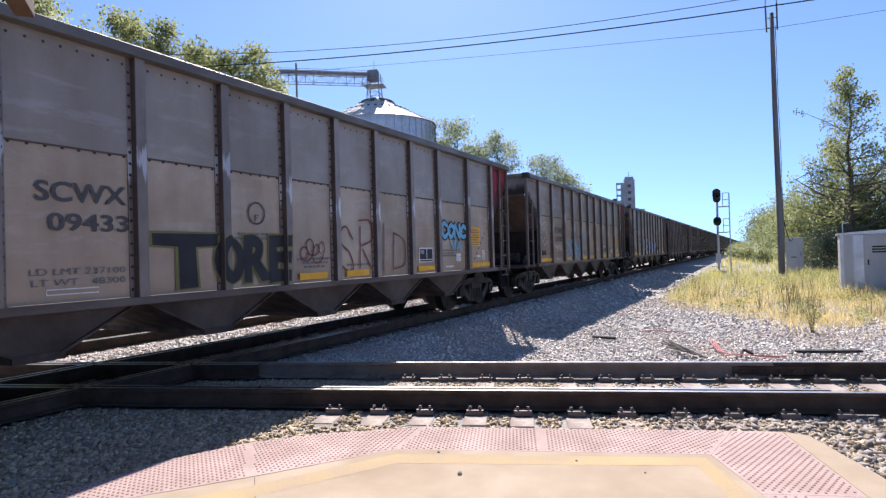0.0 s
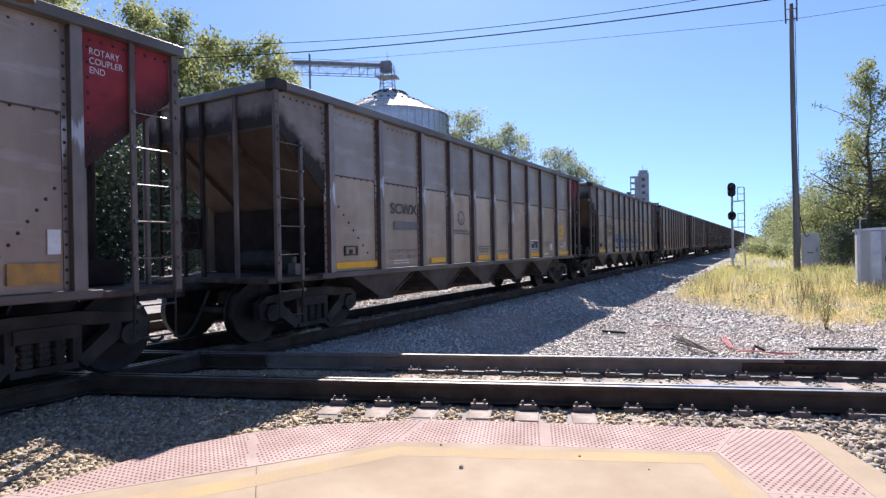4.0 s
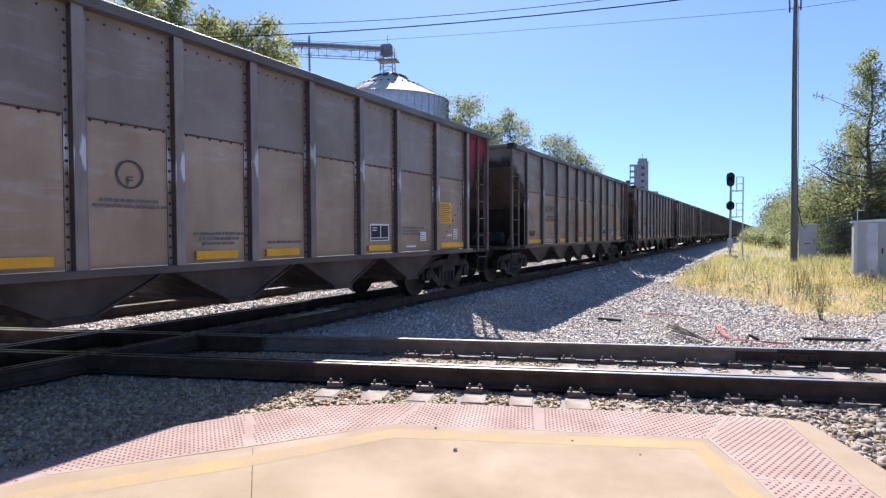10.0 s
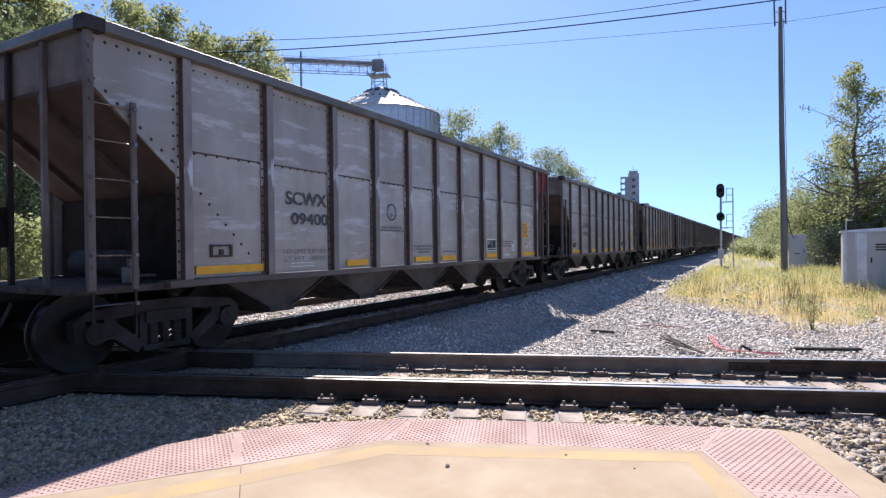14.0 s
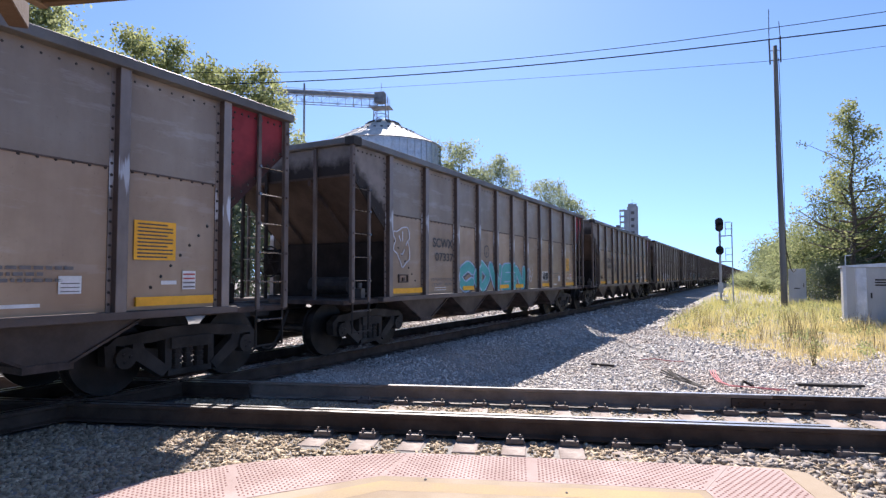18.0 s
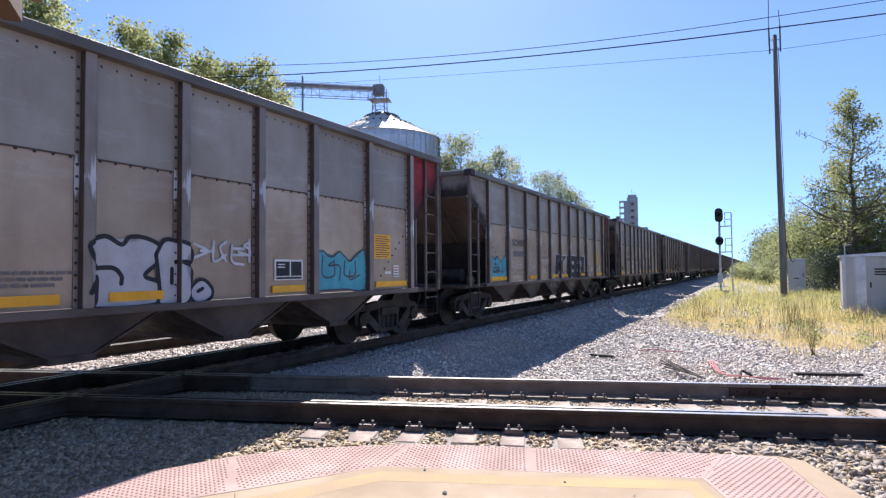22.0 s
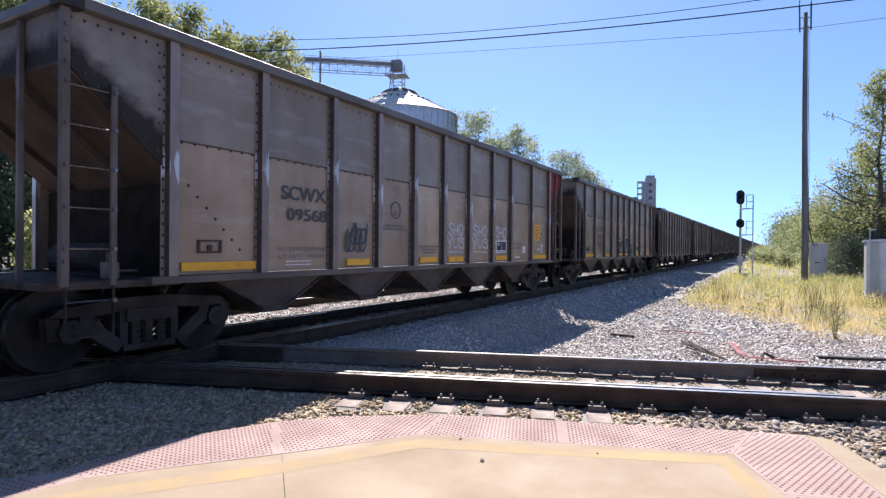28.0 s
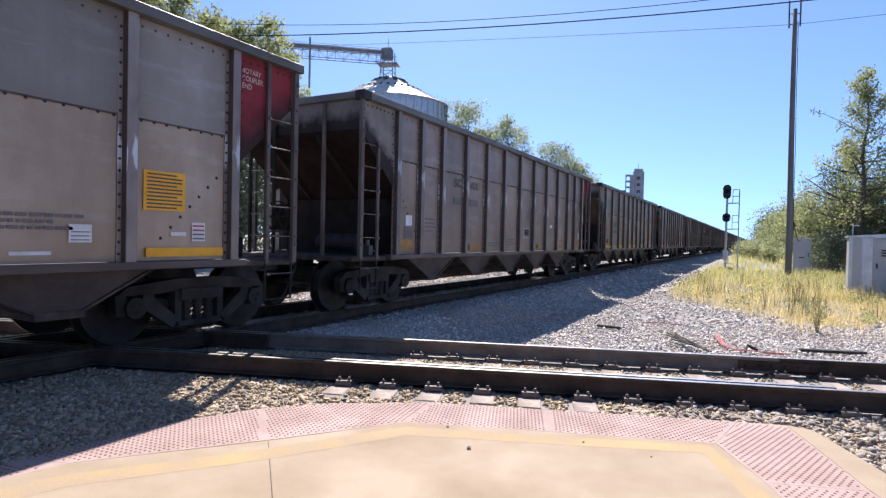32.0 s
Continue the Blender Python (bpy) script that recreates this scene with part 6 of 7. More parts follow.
def scrawl(car, ribs, x0, x1, z0, z1, mat, seed, loops=4, w=0.02, label="sprayed scrawl"):
    """A looping hand-drawn tag that nobody can read."""
    rnd = random.Random(seed)
    cx, cz, rx, rz = (x0 + x1) / 2, (z0 + z1) / 2, (x1 - x0) / 2, (z1 - z0) / 2
    n = 26 * loops
    ph = [rnd.uniform(0, 6) for k in range(4)]
    pts = []
    for k in range(n):
        t = k / (n - 1)
        x = x0 + (x1 - x0) * (0.12 + 0.76 * t) + rx * 0.24 * math.sin(t * math.tau * loops + ph[0]) + rx * 0.1 * math.sin(t * 23 + ph[1])
        z = cz + rz * (0.62 * math.sin(t * math.tau * loops + ph[2]) + 0.34 * math.sin(t * 11 + ph[3]))
        pts.append((x, z))
    q, f = ribbon(pts, w)
    return on_side("graffiti_scrawl", q, f, mat, car, ribs, 0.005, label)


def figure(text, x0, x1, z0, z1, smooth=True):
    """Lines of a drawing: two digits, 0 to 9, for each point of a box, strokes parted by bars."""
    out = []
    for stroke in text.split("|"):
        pts = [Vector((x0 + (x1 - x0) * int(d[0]) / 9, z0 + (z1 - z0) * int(d[1]) / 9)) for d in stroke.split()]
        out.append(curved(pts) if smooth and len(pts) > 2 else pts)
    return out


def lines(strokes, w):
    """Brush strokes of one width, with round ends: (points, faces, layers)."""
    pts, faces, layers = [], [], []
    for k, line in enumerate(strokes):
        for q, f in [ribbon(line, w)] + [([tuple(c + Vector((math.cos(a), math.sin(a))) * w * 0.5) for a in np.arange(8) * math.tau / 8], [tuple(range(8))]) for c in (line[0], line[-1])]:
            n = len(pts)
            pts, layers = pts + q, layers + [k] * len(f)
            faces += [tuple(j + n for j in c) for c in f]
    return pts, faces, layers


FACE_LINES = "08 28 59 89 97 86 75 86 94 92 71 50 41 32 23 04 16 07 08|37 46|58 56|43 53 64"


def face_outline(car, ribs, x, z, s, mat, seed):
    q, f, lay = lines(figure(FACE_LINES, x - 0.46 * s, x + 0.46 * s, z - 0.62 * s, z + 0.62 * s), 0.026)
    return on_side("graffiti_outline", q, f, mat, car, ribs, 0.005, "white sprayed outline sketch", layers=lay)


STROKES = {"A": "00 13 26 33 40|12 32", "B": "00 06|06 36 44 13|13 43 41 00", "C": "45 26 04 02 20 41", "D": "00 06|06 35 43 31 00", "E": "46 06 03 00 40|03 33", "F": "00 06 46|03 33", "G": "45 26 04 02 20 41 43 23", "H": "00 06|40 46|03 43",
           "I": "20 26", "J": "46 41 20 02", "K": "00 06|46 03 40", "L": "06 00 40", "M": "00 06 23 46 40", "N": "00 06 40 46", "P": "00 06|06 36 44 13 03", "O": "26 04 02 20 42 44 26", "R": "00 06|06 36 44 13|13 40", "S": "45 26 05 14 33 41 20 01", "T": "06 46|26 20",
           "U": "06 02 20 42 46", "V": "06 20 46", "W": "06 10 24 30 46", "X": "00 46|06 40", "Y": "06 23 46|23 20", "Z": "06 46 00 40", "e": "03 43 35 04 11 30"}


def curved(pts, n=5):
    """A smooth line through the points."""
    p = [Vector(a) for a in pts]
    p = [p[0] * 2 - p[1]] + p + [p[-1] * 2 - p[-2]]
    out = []
    for k in range(1, len(p) - 2):
        for j in range(n):
            t = j / n
            out.append(0.5 * (2 * p[k] + (p[k + 1] - p[k - 1]) * t + (2 * p[k - 1] - 5 * p[k] + 4 * p[k + 1] - p[k + 2]) * t * t + (3 * p[k] - p[k - 1] - 3 * p[k + 1] + p[k + 2]) * t ** 3))
    return out + [p[-2]]


def brushed(body, x0, x1, z0, z1, w, seed, messy=0.08):
    """A word drawn with a round brush of width w: (points, faces, layers)."""
    rnd = random.Random(seed)
    pts, faces, layers = [], [], []
    step = (x1 - x0) / len(body)
    for i, ch in enumerate(body):
        if ch not in STROKES:
            continue
        h, base, slant = (z1 - z0) * rnd.uniform(0.86, 1.06), z0 + (z1 - z0) * rnd.uniform(-0.04, 0.06), rnd.uniform(-0.12, 0.16)
        for s in STROKES[ch].split("|"):
            line = []
            for d in s.split():
                u, v = int(d[0]) / 4 + rnd.uniform(-messy, messy), int(d[1]) / 6 + rnd.uniform(-messy, messy) * 0.7
                line.append((x0 + step * (i + 0.12 + 0.76 * u + slant * (v - 0.5) * 0.5), base + h * v))
            line = curved(line)
            for q, f in [ribbon(line, w)] + [([tuple(c + Vector((math.cos(a), math.sin(a))) * w * 0.5) for a in np.arange(10) * math.tau / 10], [tuple(range(10))]) for c in (line[0], line[-1])]:
                n = len(pts)
                pts, layers = pts + q, layers + [(layers[-1] + 1 if layers else 0)] * len(f)
                faces += [tuple(j + n for j in k) for k in f]
    return pts, faces, layers


def piece(car, ribs, body, x0, x1, z0, z1, fill, line, seed=0, shadow=None):
    """A sprayed word: fat round letters with a wider outline behind."""
    w = min(0.22, (x1 - x0) / len(body) * 0.31)
    for name, mat, wide, lift, d, label in (("graffiti_shadow", shadow, w + 0.10, 0.003, 0.05, ""), ("graffiti_outline", line, w + 0.07, 0.004, 0, ""), ("graffiti_fill", fill, w, 0.0125, 0, "large sprayed graffiti letters")):
        if mat:
            q, f, k = brushed(body, x0 + d, x1 + d, z0 + w / 2 - d * 0.4, z1 - w / 2 - d * 0.4, wide, seed)
            on_side(name, q, f, mat, car, ribs, lift, label, layers=k)


def block_letter(car, ribs, ch, x0, x1, z0, z1, fill, line, seed, body=0.045, edge=0.055, slant=0.0):
    """One big square-cut sprayed letter with a broad dark outline."""
    for name, mat, thick, lift in (("graffiti_outline", line, body + edge, 0.004), ("graffiti_fill", fill, body, 0.008)):
        q, f = fitted(ch, x0, x1, z0, z1, thick, 0.05, seed, body)
        q = [(x + slant * (z - z0), z) for x, z in q]
        on_side(name, q, f, mat, car, ribs, lift, "large sprayed graffiti letter" if mat is fill else "")


def paint(name, c, rough=0.55):
    return surface(name, c, [v * 0.72 for v in c], rough, 0, 4, 60, 0.05, spread=(0.4, 0.8), spec=0.2)


P_WHITE, P_BLACK, P_BLUE, P_CYAN, P_TEAL = paint("white_spray", (0.62, 0.62, 0.66)), paint("black_spray", (0.035, 0.036, 0.04)), paint("blue_spray", (0.05, 0.11, 0.24)), paint("cyan_spray", (0.18, 0.45, 0.62)), paint("teal_spray", (0.10, 0.42, 0.40))
P_REDL, P_SILVER, P_SLATE, P_LIME, P_CREAM = paint("dull_red_spray", (0.22, 0.07, 0.06)), paint("silver_spray", (0.52, 0.52, 0.55)), paint("slate_spray", (0.09, 0.10, 0.115)), paint("lime_spray", (0.21, 0.20, 0.07)), paint("cream_spray", (0.66, 0.58, 0.50))
P_PALE, P_GHOST, P_AQUA = paint("pale_blue_spray", (0.45, 0.55, 0.72)), paint("faint_grey_spray", (0.34, 0.33, 0.34)), paint("aqua_spray", (0.08, 0.38, 0.46))
M_STENCIL = surface("black_stencil_paint", (0.055, 0.05, 0.048), (0.10, 0.09, 0.085), 0.6, 0, 5, 60, 0, spread=(0.45, 0.8))
M_AMBER = surface("faded_amber_strip", (0.50, 0.24, 0.045), (0.30, 0.17, 0.07), 0.6, 0, 7, 60, 0, spread=(0.35, 0.65))
M_FAINT = surface("faded_stencil_paint", (0.13, 0.115, 0.11), (0.20, 0.18, 0.17), 0.6, 0, 8, 60, 0)
M_WLABEL = surface("white_label", (0.80, 0.79, 0.77), (0.66, 0.65, 0.63), 0.6, 0, 8, 60, 0)
M_RLABEL = surface("red_label_print", (0.50, 0.08, 0.06), (0.4, 0.07, 0.06), 0.6, 0, 8, 60, 0)


def standard_marks(car, R):
    """The stencils, strips and labels that every car carries."""
    def px(k):
        return float(np.interp(k, range(1, len(R) + 1), R))
    for k, a, b in ((1, 0.10, 0.92), (3, 0.30, 0.80), (5, 0.22, 0.78), (6, 0.22, 0.78), (8, 0.22, 0.82), (10, 0.15, 0.90)):
        plate(car, "yellow_strip", px(k) + a * (px(k + 1) - px(k)), px(k) + b * (px(k + 1) - px(k)), 1.065, 1.165, M_YELLOW, 0.022, label="yellow reflective strip")
    # bolt heads in a slant
    bm = bmesh.new()
    for k in range(7):
        rivet(bm, px(1) + 0.24 + 0.125 * k, 2.06 - 0.125 * k, PANEL - 0.001, 0.022)
        rivet(bm, px(11) - 0.22 - 0.125 * k, 2.02 - 0.125 * k, PANEL - 0.001, 0.022)
    tagged(part("bolts", bm, M_RIVET, car), kind="stuff")
    x = px(1) + 0.36
    bm = bmesh.new()
    for a, c, b, d in ((0, 0, 0.34, 0.025), (0, 0.135, 0.34, 0.16), (0, 0.025, 0.03, 0.135), (0.31, 0.025, 0.34, 0.135), (0.14, 0.03, 0.2, 0.10)):
        cuboid(bm, x + a, PANEL - 0.028, 1.27 + c, x + b, PANEL, 1.27 + d)
    part("card_holder", bm, M_FLANK, car)
    for k, (z, w) in enumerate(((1.10, 0.5),)):
        q, f = ribbon([(px(2) + 0.45, z), (px(2) + 0.45 + w, z), (px(2) + 0.45 + w, z + 0.05), (px(2) + 0.45, z + 0.05), (px(2) + 0.45, z)], 0.012)
        on_side("chalk_line", q, f, M_WLABEL, car, R)
    # circle and small print
    c = (px(4) + px(5)) / 2
    q, f = ribbon([(c + 0.145 * math.cos(a), 2.02 + 0.145 * math.sin(a)) for a in np.linspace(0, math.tau, 25)], 0.024)
    on_side("round_stencil", q, f, M_STENCIL, car, R)
    lettered(car, R, "F", c - 0.035, c + 0.035, 1.91, 2.0, M_STENCIL)
    for k, x0, x1, z in ((4, 0.2, 0.8, 1.72), (4, 0.15, 0.9, 1.66), (5, 0.2, 0.9, 1.36), (5, 0.28, 0.8, 1.30), (5, 0.32, 0.7, 1.24), (6, 0.25, 0.8, 1.24), (9, 0.15, 0.7, 1.46), (9, 0.15, 0.5, 1.40), (9, 0.15, 0.6, 1.34)):
        d = px(k + 1) - px(k)
        pts, faces, x, rnd = [], [], px(k) + x0 * d, random.Random(int(z * 100) + k)
        while x < px(k) + x1 * d:
            w = rnd.uniform(0.03, 0.10)
            faces.append(tuple(range(len(pts), len(pts) + 4)))
            pts += [(x, z), (x + w, z), (x + w, z + 0.034), (x, z + 0.034)]
            x += w + 0.022
        tagged(on_side("small_print_bar", pts, faces, M_FAINT, car, R), kind="stuff")
    # black panel with its white frame
    x = px(8) + 0.30
    p = plate(car, "data_panel", x, x + 0.58, 1.24, 1.54, M_WLABEL, label="black data panel framed in white")
    y = PANEL - 0.0185
    part("field", box(x + 0.03, y, 1.30, x + 0.30, y + 0.003, 1.51), P_BLACK, p)
    part("field", box(x + 0.33, y, 1.30, x + 0.55, y + 0.003, 1.51), P_BLACK, p)
    part("field", box(x + 0.03, y, 1.255, x + 0.55, y + 0.003, 1.285), P_BLACK, p)
    for k in range(2):
        part("print_bar", box(x + 0.06, y - 0.003, 1.46 - 0.04 * k, x + 0.2, y, 1.475 - 0.04 * k), M_WLABEL, p)
    # labels at the rear
    x = px(9) + 0.86
    p = plate(car, "white_label", x, x + 0.22, 1.22, 1.40, M_WLABEL)
    for k in range(3):
        part("print_bar", box(x + 0.02, PANEL - 0.0175, 1.24 + 0.04 * k, x + 0.2, PANEL - 0.0155, 1.25 + 0.04 * k), M_FAINT, p)
    plate(car, "chalk_line", px(9) + 0.35, px(9) + 0.7, 1.10, 1.135, M_WLABEL)
    x = px(10) + 0.18
    p = plate(car, "yellow_placard", x, x + 0.52, 1.58, 2.02, M_YELLOW, label="yellow placard with close dark print")
    for k in range(10):
        part("print_bar", box(x + 0.04, PANEL - 0.0175, 1.605 + 0.041 * k, x + (0.48 if k % 3 else 0.41), PANEL - 0.0155, 1.622 + 0.041 * k), M_STENCIL, p)
    x = px(10) + 0.80
    p = plate(car, "white_label", x, x + 0.18, 1.24, 1.46, M_WLABEL, label="white label with red print")
    for k in range(4):
        part("print_bar", box(x + 0.01, PANEL - 0.0175, 1.26 + 0.05 * k, x + 0.17, PANEL - 0.0155, 1.28 + 0.05 * k), M_RLABEL if k > 1 else M_FAINT, p)
    plate(car, "white_label", px(10) + 0.52, px(10) + 0.72, 1.30, 1.345, M_WLABEL)



def old_marks(car, R):
    """The fewer marks of the cars with close-set ribs."""
    bm = bmesh.new()
    for k in range(7):
        rivet(bm, R[0] + 0.2 + 0.08 * k, 2.12 - 0.11 * k, PANEL - 0.001, 0.02)
        rivet(bm, R[-1] - 0.18 - 0.08 * k, 2.02 - 0.11 * k, PANEL - 0.001, 0.02)
    tagged(part("bolts", bm, M_RIVET, car), kind="stuff")
    plate(car, "white_label", R[0] + 0.36, R[0] + 0.58, 1.56, 1.76, M_WLABEL)
    plate(car, "grey_label", R[0] + 0.32, R[0] + 0.60, 1.32, 1.53, M_FAINT)
    for a, b, z in ((1.27, 1.76, 1.09), (4.22, 4.82, 1.08), (8.86, 9.28, 1.08), (11.05, 11.5, 1.08), (12.95, 13.4, 1.10)):
        plate(car, "faded_strip", a, b, z, z + (0.20 if a < 2 or a > 12 else 0.12), M_AMBER, 0.022, label="faded amber reflective strip")
    x = 7.76
    p = plate(car, "data_panel", x, x + 0.40, 1.40, 1.66, M_WLABEL, label="black data panel framed in white")
    y = PANEL - 0.0185
    part("field", box(x + 0.02, y, 1.45, x + 0.20, y + 0.003, 1.64), P_BLACK, p)
    part("field", box(x + 0.22, y, 1.45, x + 0.38, y + 0.003, 1.64), P_BLACK, p)
    part("field", box(x + 0.02, y, 1.412, x + 0.38, y + 0.003, 1.435), P_BLACK, p)
    for x0, x1, z in ((2.05, 2.70, 1.70), (2.05, 2.60, 1.62), (2.05, 2.68, 1.54), (2.08, 2.5, 1.46), (6.35, 7.0, 1.32), (6.35, 6.9, 1.26), (6.5, 7.0, 1.20), (7.85, 8.3, 1.95), (5.2, 5.95, 1.22), (5.2, 5.9, 1.16), (11.0, 11.5, 1.30)):
        pts, faces, x, rnd = [], [], x0, random.Random(int(z * 100 + x0 * 10))
        while x < x1:
            w = rnd.uniform(0.03, 0.10)
            faces.append(tuple(range(len(pts), len(pts) + 4)))
            pts += [(x, z), (x + w, z), (x + w, z + 0.034), (x, z + 0.034)]
            x += w + 0.022
        tagged(on_side("small_print_bar", pts, faces, M_FAINT, car, R), kind="stuff")
    plate(car, "white_label", 10.05, 10.28, 1.73, 1.82, M_WLABEL)
    plate(car, "white_label", 13.30, 13.42, 1.38, 1.62, M_WLABEL)


# ---- the train and its run ----
WORN = "weathered {} riveted coal hopper car {}"
GREY = build_car(True, RIBS, B_GREY, U_GREY, WORN.format("grey-brown", "with red rear end"))
BROWN = build_car(True, RIBS, B_BROWN, U_BROWN, WORN.format("dark brown", "with red rear end"))
PALE_ = build_car(True, RIBS, B_PALE, U_PALE, WORN.format("scuffed pale grey", "with red rear end"), U_PALE)
OLD = build_car(True, RIBS_B, B_OLD, U_OLD, WORN.format("brown", "with close-set ribs"), SEAM=2.80)
FAR = build_car(False, RIBS, B_GREY, U_GREY, WORN.format("grey-brown", "far down the train"))
for proto in (GREY, BROWN, PALE_):
    standard_marks(proto, RIBS)
old_marks(OLD, RIBS_B)

# n: car, number
ROSTER = {-1: ("g", ""), 0: ("g", "09433"), 1: ("b", "07385"), 2: ("g", "09489"), 3: ("o", "06 271"), 4: ("g", ""), 5: ("g", "09051"), 6: ("g", "09064"), 7: ("g", "09458"), 8: ("g", "07844"), 9: ("b", ""),
          10: ("b", "07551"), 11: ("g", "07888"), 12: ("p", "09613"), 13: ("p", "09400"), 14: ("p", ""), 15: ("g", ""), 16: ("b", "07402"), 17: ("b", "07337"), 18: ("b", "09674"), 19: ("g", "09431"), 20: ("g", "09063"),
          21: ("g", ""), 22: ("g", ""), 23: ("b", "09033"), 24: ("b", ""), 25: ("b", ""), 26: ("b", "09568"), 27: ("b", "07393"), 28: ("o", "06 233"), 29: ("g", "09809"), 30: ("o", ""), 31: ("b", ""), 32: ("g", "")}
KINDS = {"g": GREY, "b": BROWN, "p": PALE_, "o": OLD, "f": FAR}
used, CARS = set(), {}
for n in range(-1, 52):
    k = ROSTER.get(n, ("f", ""))[0]
    CARS[n] = copy_thing(KINDS[k], Matrix()) if k in used else KINDS[k]
    used.add(k)


P_FADED = paint("faded_red_spray", (0.31, 0.205, 0.165))
P_BRUSH = surface("thin_white_brush_paint", (0.60, 0.60, 0.62), (0.36, 0.36, 0.37), 0.6, 0, 4, 60, 0, spread=(0.35, 0.75))


def pan(k):
    return float(np.interp(k, range(1, 12), RIBS))


def numbers(n):
    kind, number = ROSTER[n]
    car, R = CARS[n], RIBS_B if kind == "o" else RIBS
    if kind == "o":
        a, b = number.split() if number else ("", "")
        x = RIBS_B[3]
        lettered(car, R, "SC", x - 0.52, x - 0.16, 2.47, 2.65, M_STENCIL, thick=0.01), lettered(car, R, "WX", x + 0.24, x + 0.70, 2.47, 2.65, M_STENCIL, thick=0.01)
        if not number:
            plate(car, "number_bar", x + 0.28, x + 0.7, 2.08, 2.24, M_FAINT), plate(car, "number_bar", x - 0.52, x - 0.18, 2.08, 2.24, M_FAINT)
            return
        lettered(car, R, a, x - 0.52, x - 0.20, 2.07, 2.25, M_STENCIL, thick=0.01), lettered(car, R, b, x + 0.28, x + 0.72, 2.07, 2.25, M_STENCIL, thick=0.01)
        for z0, z1 in ((1.64, 1.86), (1.20, 1.46)):
            plate(car, "painted_patch", x + 0.36, x + 0.78, z0, z1, M_FAINT, 0.002, "dark overpainted patch")
        return
    x = RIBS[1]
    lettered(car, R, "SCWX", x + 0.36, x + 1.27, 2.01, 2.21, M_STENCIL, thick=0.02)
    if number:
        lettered(car, R, number, x + 0.47, x + 1.29, 1.72, 1.90, M_STENCIL, thick=0.02)
    else:
        plate(car, "number_bar", x + 0.46, x + 1.29, 1.72, 1.88, M_FAINT)
    lettered(car, R, "LD LMT 237100", x + 0.30, x + 1.24, 1.29, 1.355, M_FAINT), lettered(car, R, "LT WT   48300", x + 0.32, x + 1.24, 1.185, 1.25, M_FAINT)


for n in ROSTER:
    numbers(n)


def upper(n, k0, letters, mat=None, wobble=0.10):
    """Big hand-painted letters, one to a panel, above the seam."""
    for k, ch in enumerate(letters):
        if ch != " ":
            a, b = pan(k0 + k), pan(k0 + k + 1)
            m = (b - a) * 0.22
            q, f, lay = brushed(ch, a + m * 0.7, b - m * 0.7, 2.68, 3.34, 0.085, n * 5 + k, 0.10)
            on_side("graffiti_letter", q, f, mat or P_BRUSH, CARS[n], RIBS, 0.008, "white hand-painted letter", layers=lay)


def word(n, body, a, b, z0, z1, fill, line, shadow=None):
    piece(CARS[n], RIBS, body, pan(a), pan(b), z0, z1, fill, line, n, shadow)


def tag(n, a, b, z0, z1, mat, loops=4, w=0.02):
    scrawl(CARS[n], RIBS, pan(a), pan(b), z0, z1, mat, n * 7 + int(a * 10), loops, w)


def note(n, body, a, b, z0, z1, mat, wobble=0.05, thick=0.0):
    letters = body.upper().replace(" ", "")
    step = (pan(b) - pan(a)) / len(letters)
    for k, ch in enumerate(letters):
        if ch in STROKES:
            q, f, lay = brushed(ch, pan(a) + step * k, pan(a) + step * (k + 1), z0, z1, 0.028 + thick, n * 3 + len(body) + k, 0.10)
            on_side("graffiti_letter", q, f, mat, CARS[n], RIBS, 0.005, "small sprayed letter", layers=lay)


def sketch(n, k=1.42, z=1.95, s=0.62):
    face_outline(CARS[n], RIBS_B if ROSTER[n][0] == "o" else RIBS, pan(k), z, s, P_WHITE, n)


def drawn(n, text, x0, x1, z0, z1, mat, w=0.03, fill=None, smooth=True, lift=0.0065, label="sprayed drawing", under=0.0045):
    """A drawing in a box of the side, in metres; fill: the paint inside its first stroke."""
    R, strokes = RIBS_B if ROSTER[n][0] == "o" else RIBS, figure(text, x0, x1, z0, z1, smooth)
    if fill:
        ring = [tuple(p) for p in strokes[0]][:-1]
        on_side("graffiti_fill", ring, [tuple(range(len(ring)))], fill, CARS[n], R, under, label)
    q, f, lay = lines(strokes, w)
    on_side("graffiti_outline", q, f, mat, CARS[n], R, lift, "" if fill else label, layers=lay)


def blocks(n, spec, z0, z1, fill, line, body=0.06, edge=0.05, slant=0.0):
    """Square-cut letters side by side: (letter, from, to) in metres along the car."""
    for k, (ch, a, b) in enumerate(spec):
        block_letter(CARS[n], RIBS_B if ROSTER[n][0] == "o" else RIBS, ch, a, b, z0, z1, fill, line, n * 9 + k, body, edge, slant)


def haloed(n, a, b, z0, z1, mat, w):
    """A knot of loops under a flat ring."""
    strokes = []
    for u, v, ru, rv in ((0.48, 0.93, 0.26, 0.06), (0.24, 0.42, 0.20, 0.26), (0.40, 0.30, 0.14, 0.16), (0.42, 0.62, 0.16, 0.18), (0.62, 0.60, 0.14, 0.20), (0.76, 0.52, 0.17, 0.14), (0.74, 0.25, 0.19, 0.24), (0.36, 0.34, 0.07, 0.08)):
        strokes.append([Vector((a + (b - a) * (u + ru * math.cos(t)), z0 + (z1 - z0) * (v + rv * math.sin(t)))) for t in np.linspace(0.4, 6.9, 26)])
    q, f, lay = lines(strokes, w)
    on_side("graffiti_scrawl", q, f, mat, CARS[n], RIBS, 0.005, "sprayed knot of loops under a ring", layers=lay)


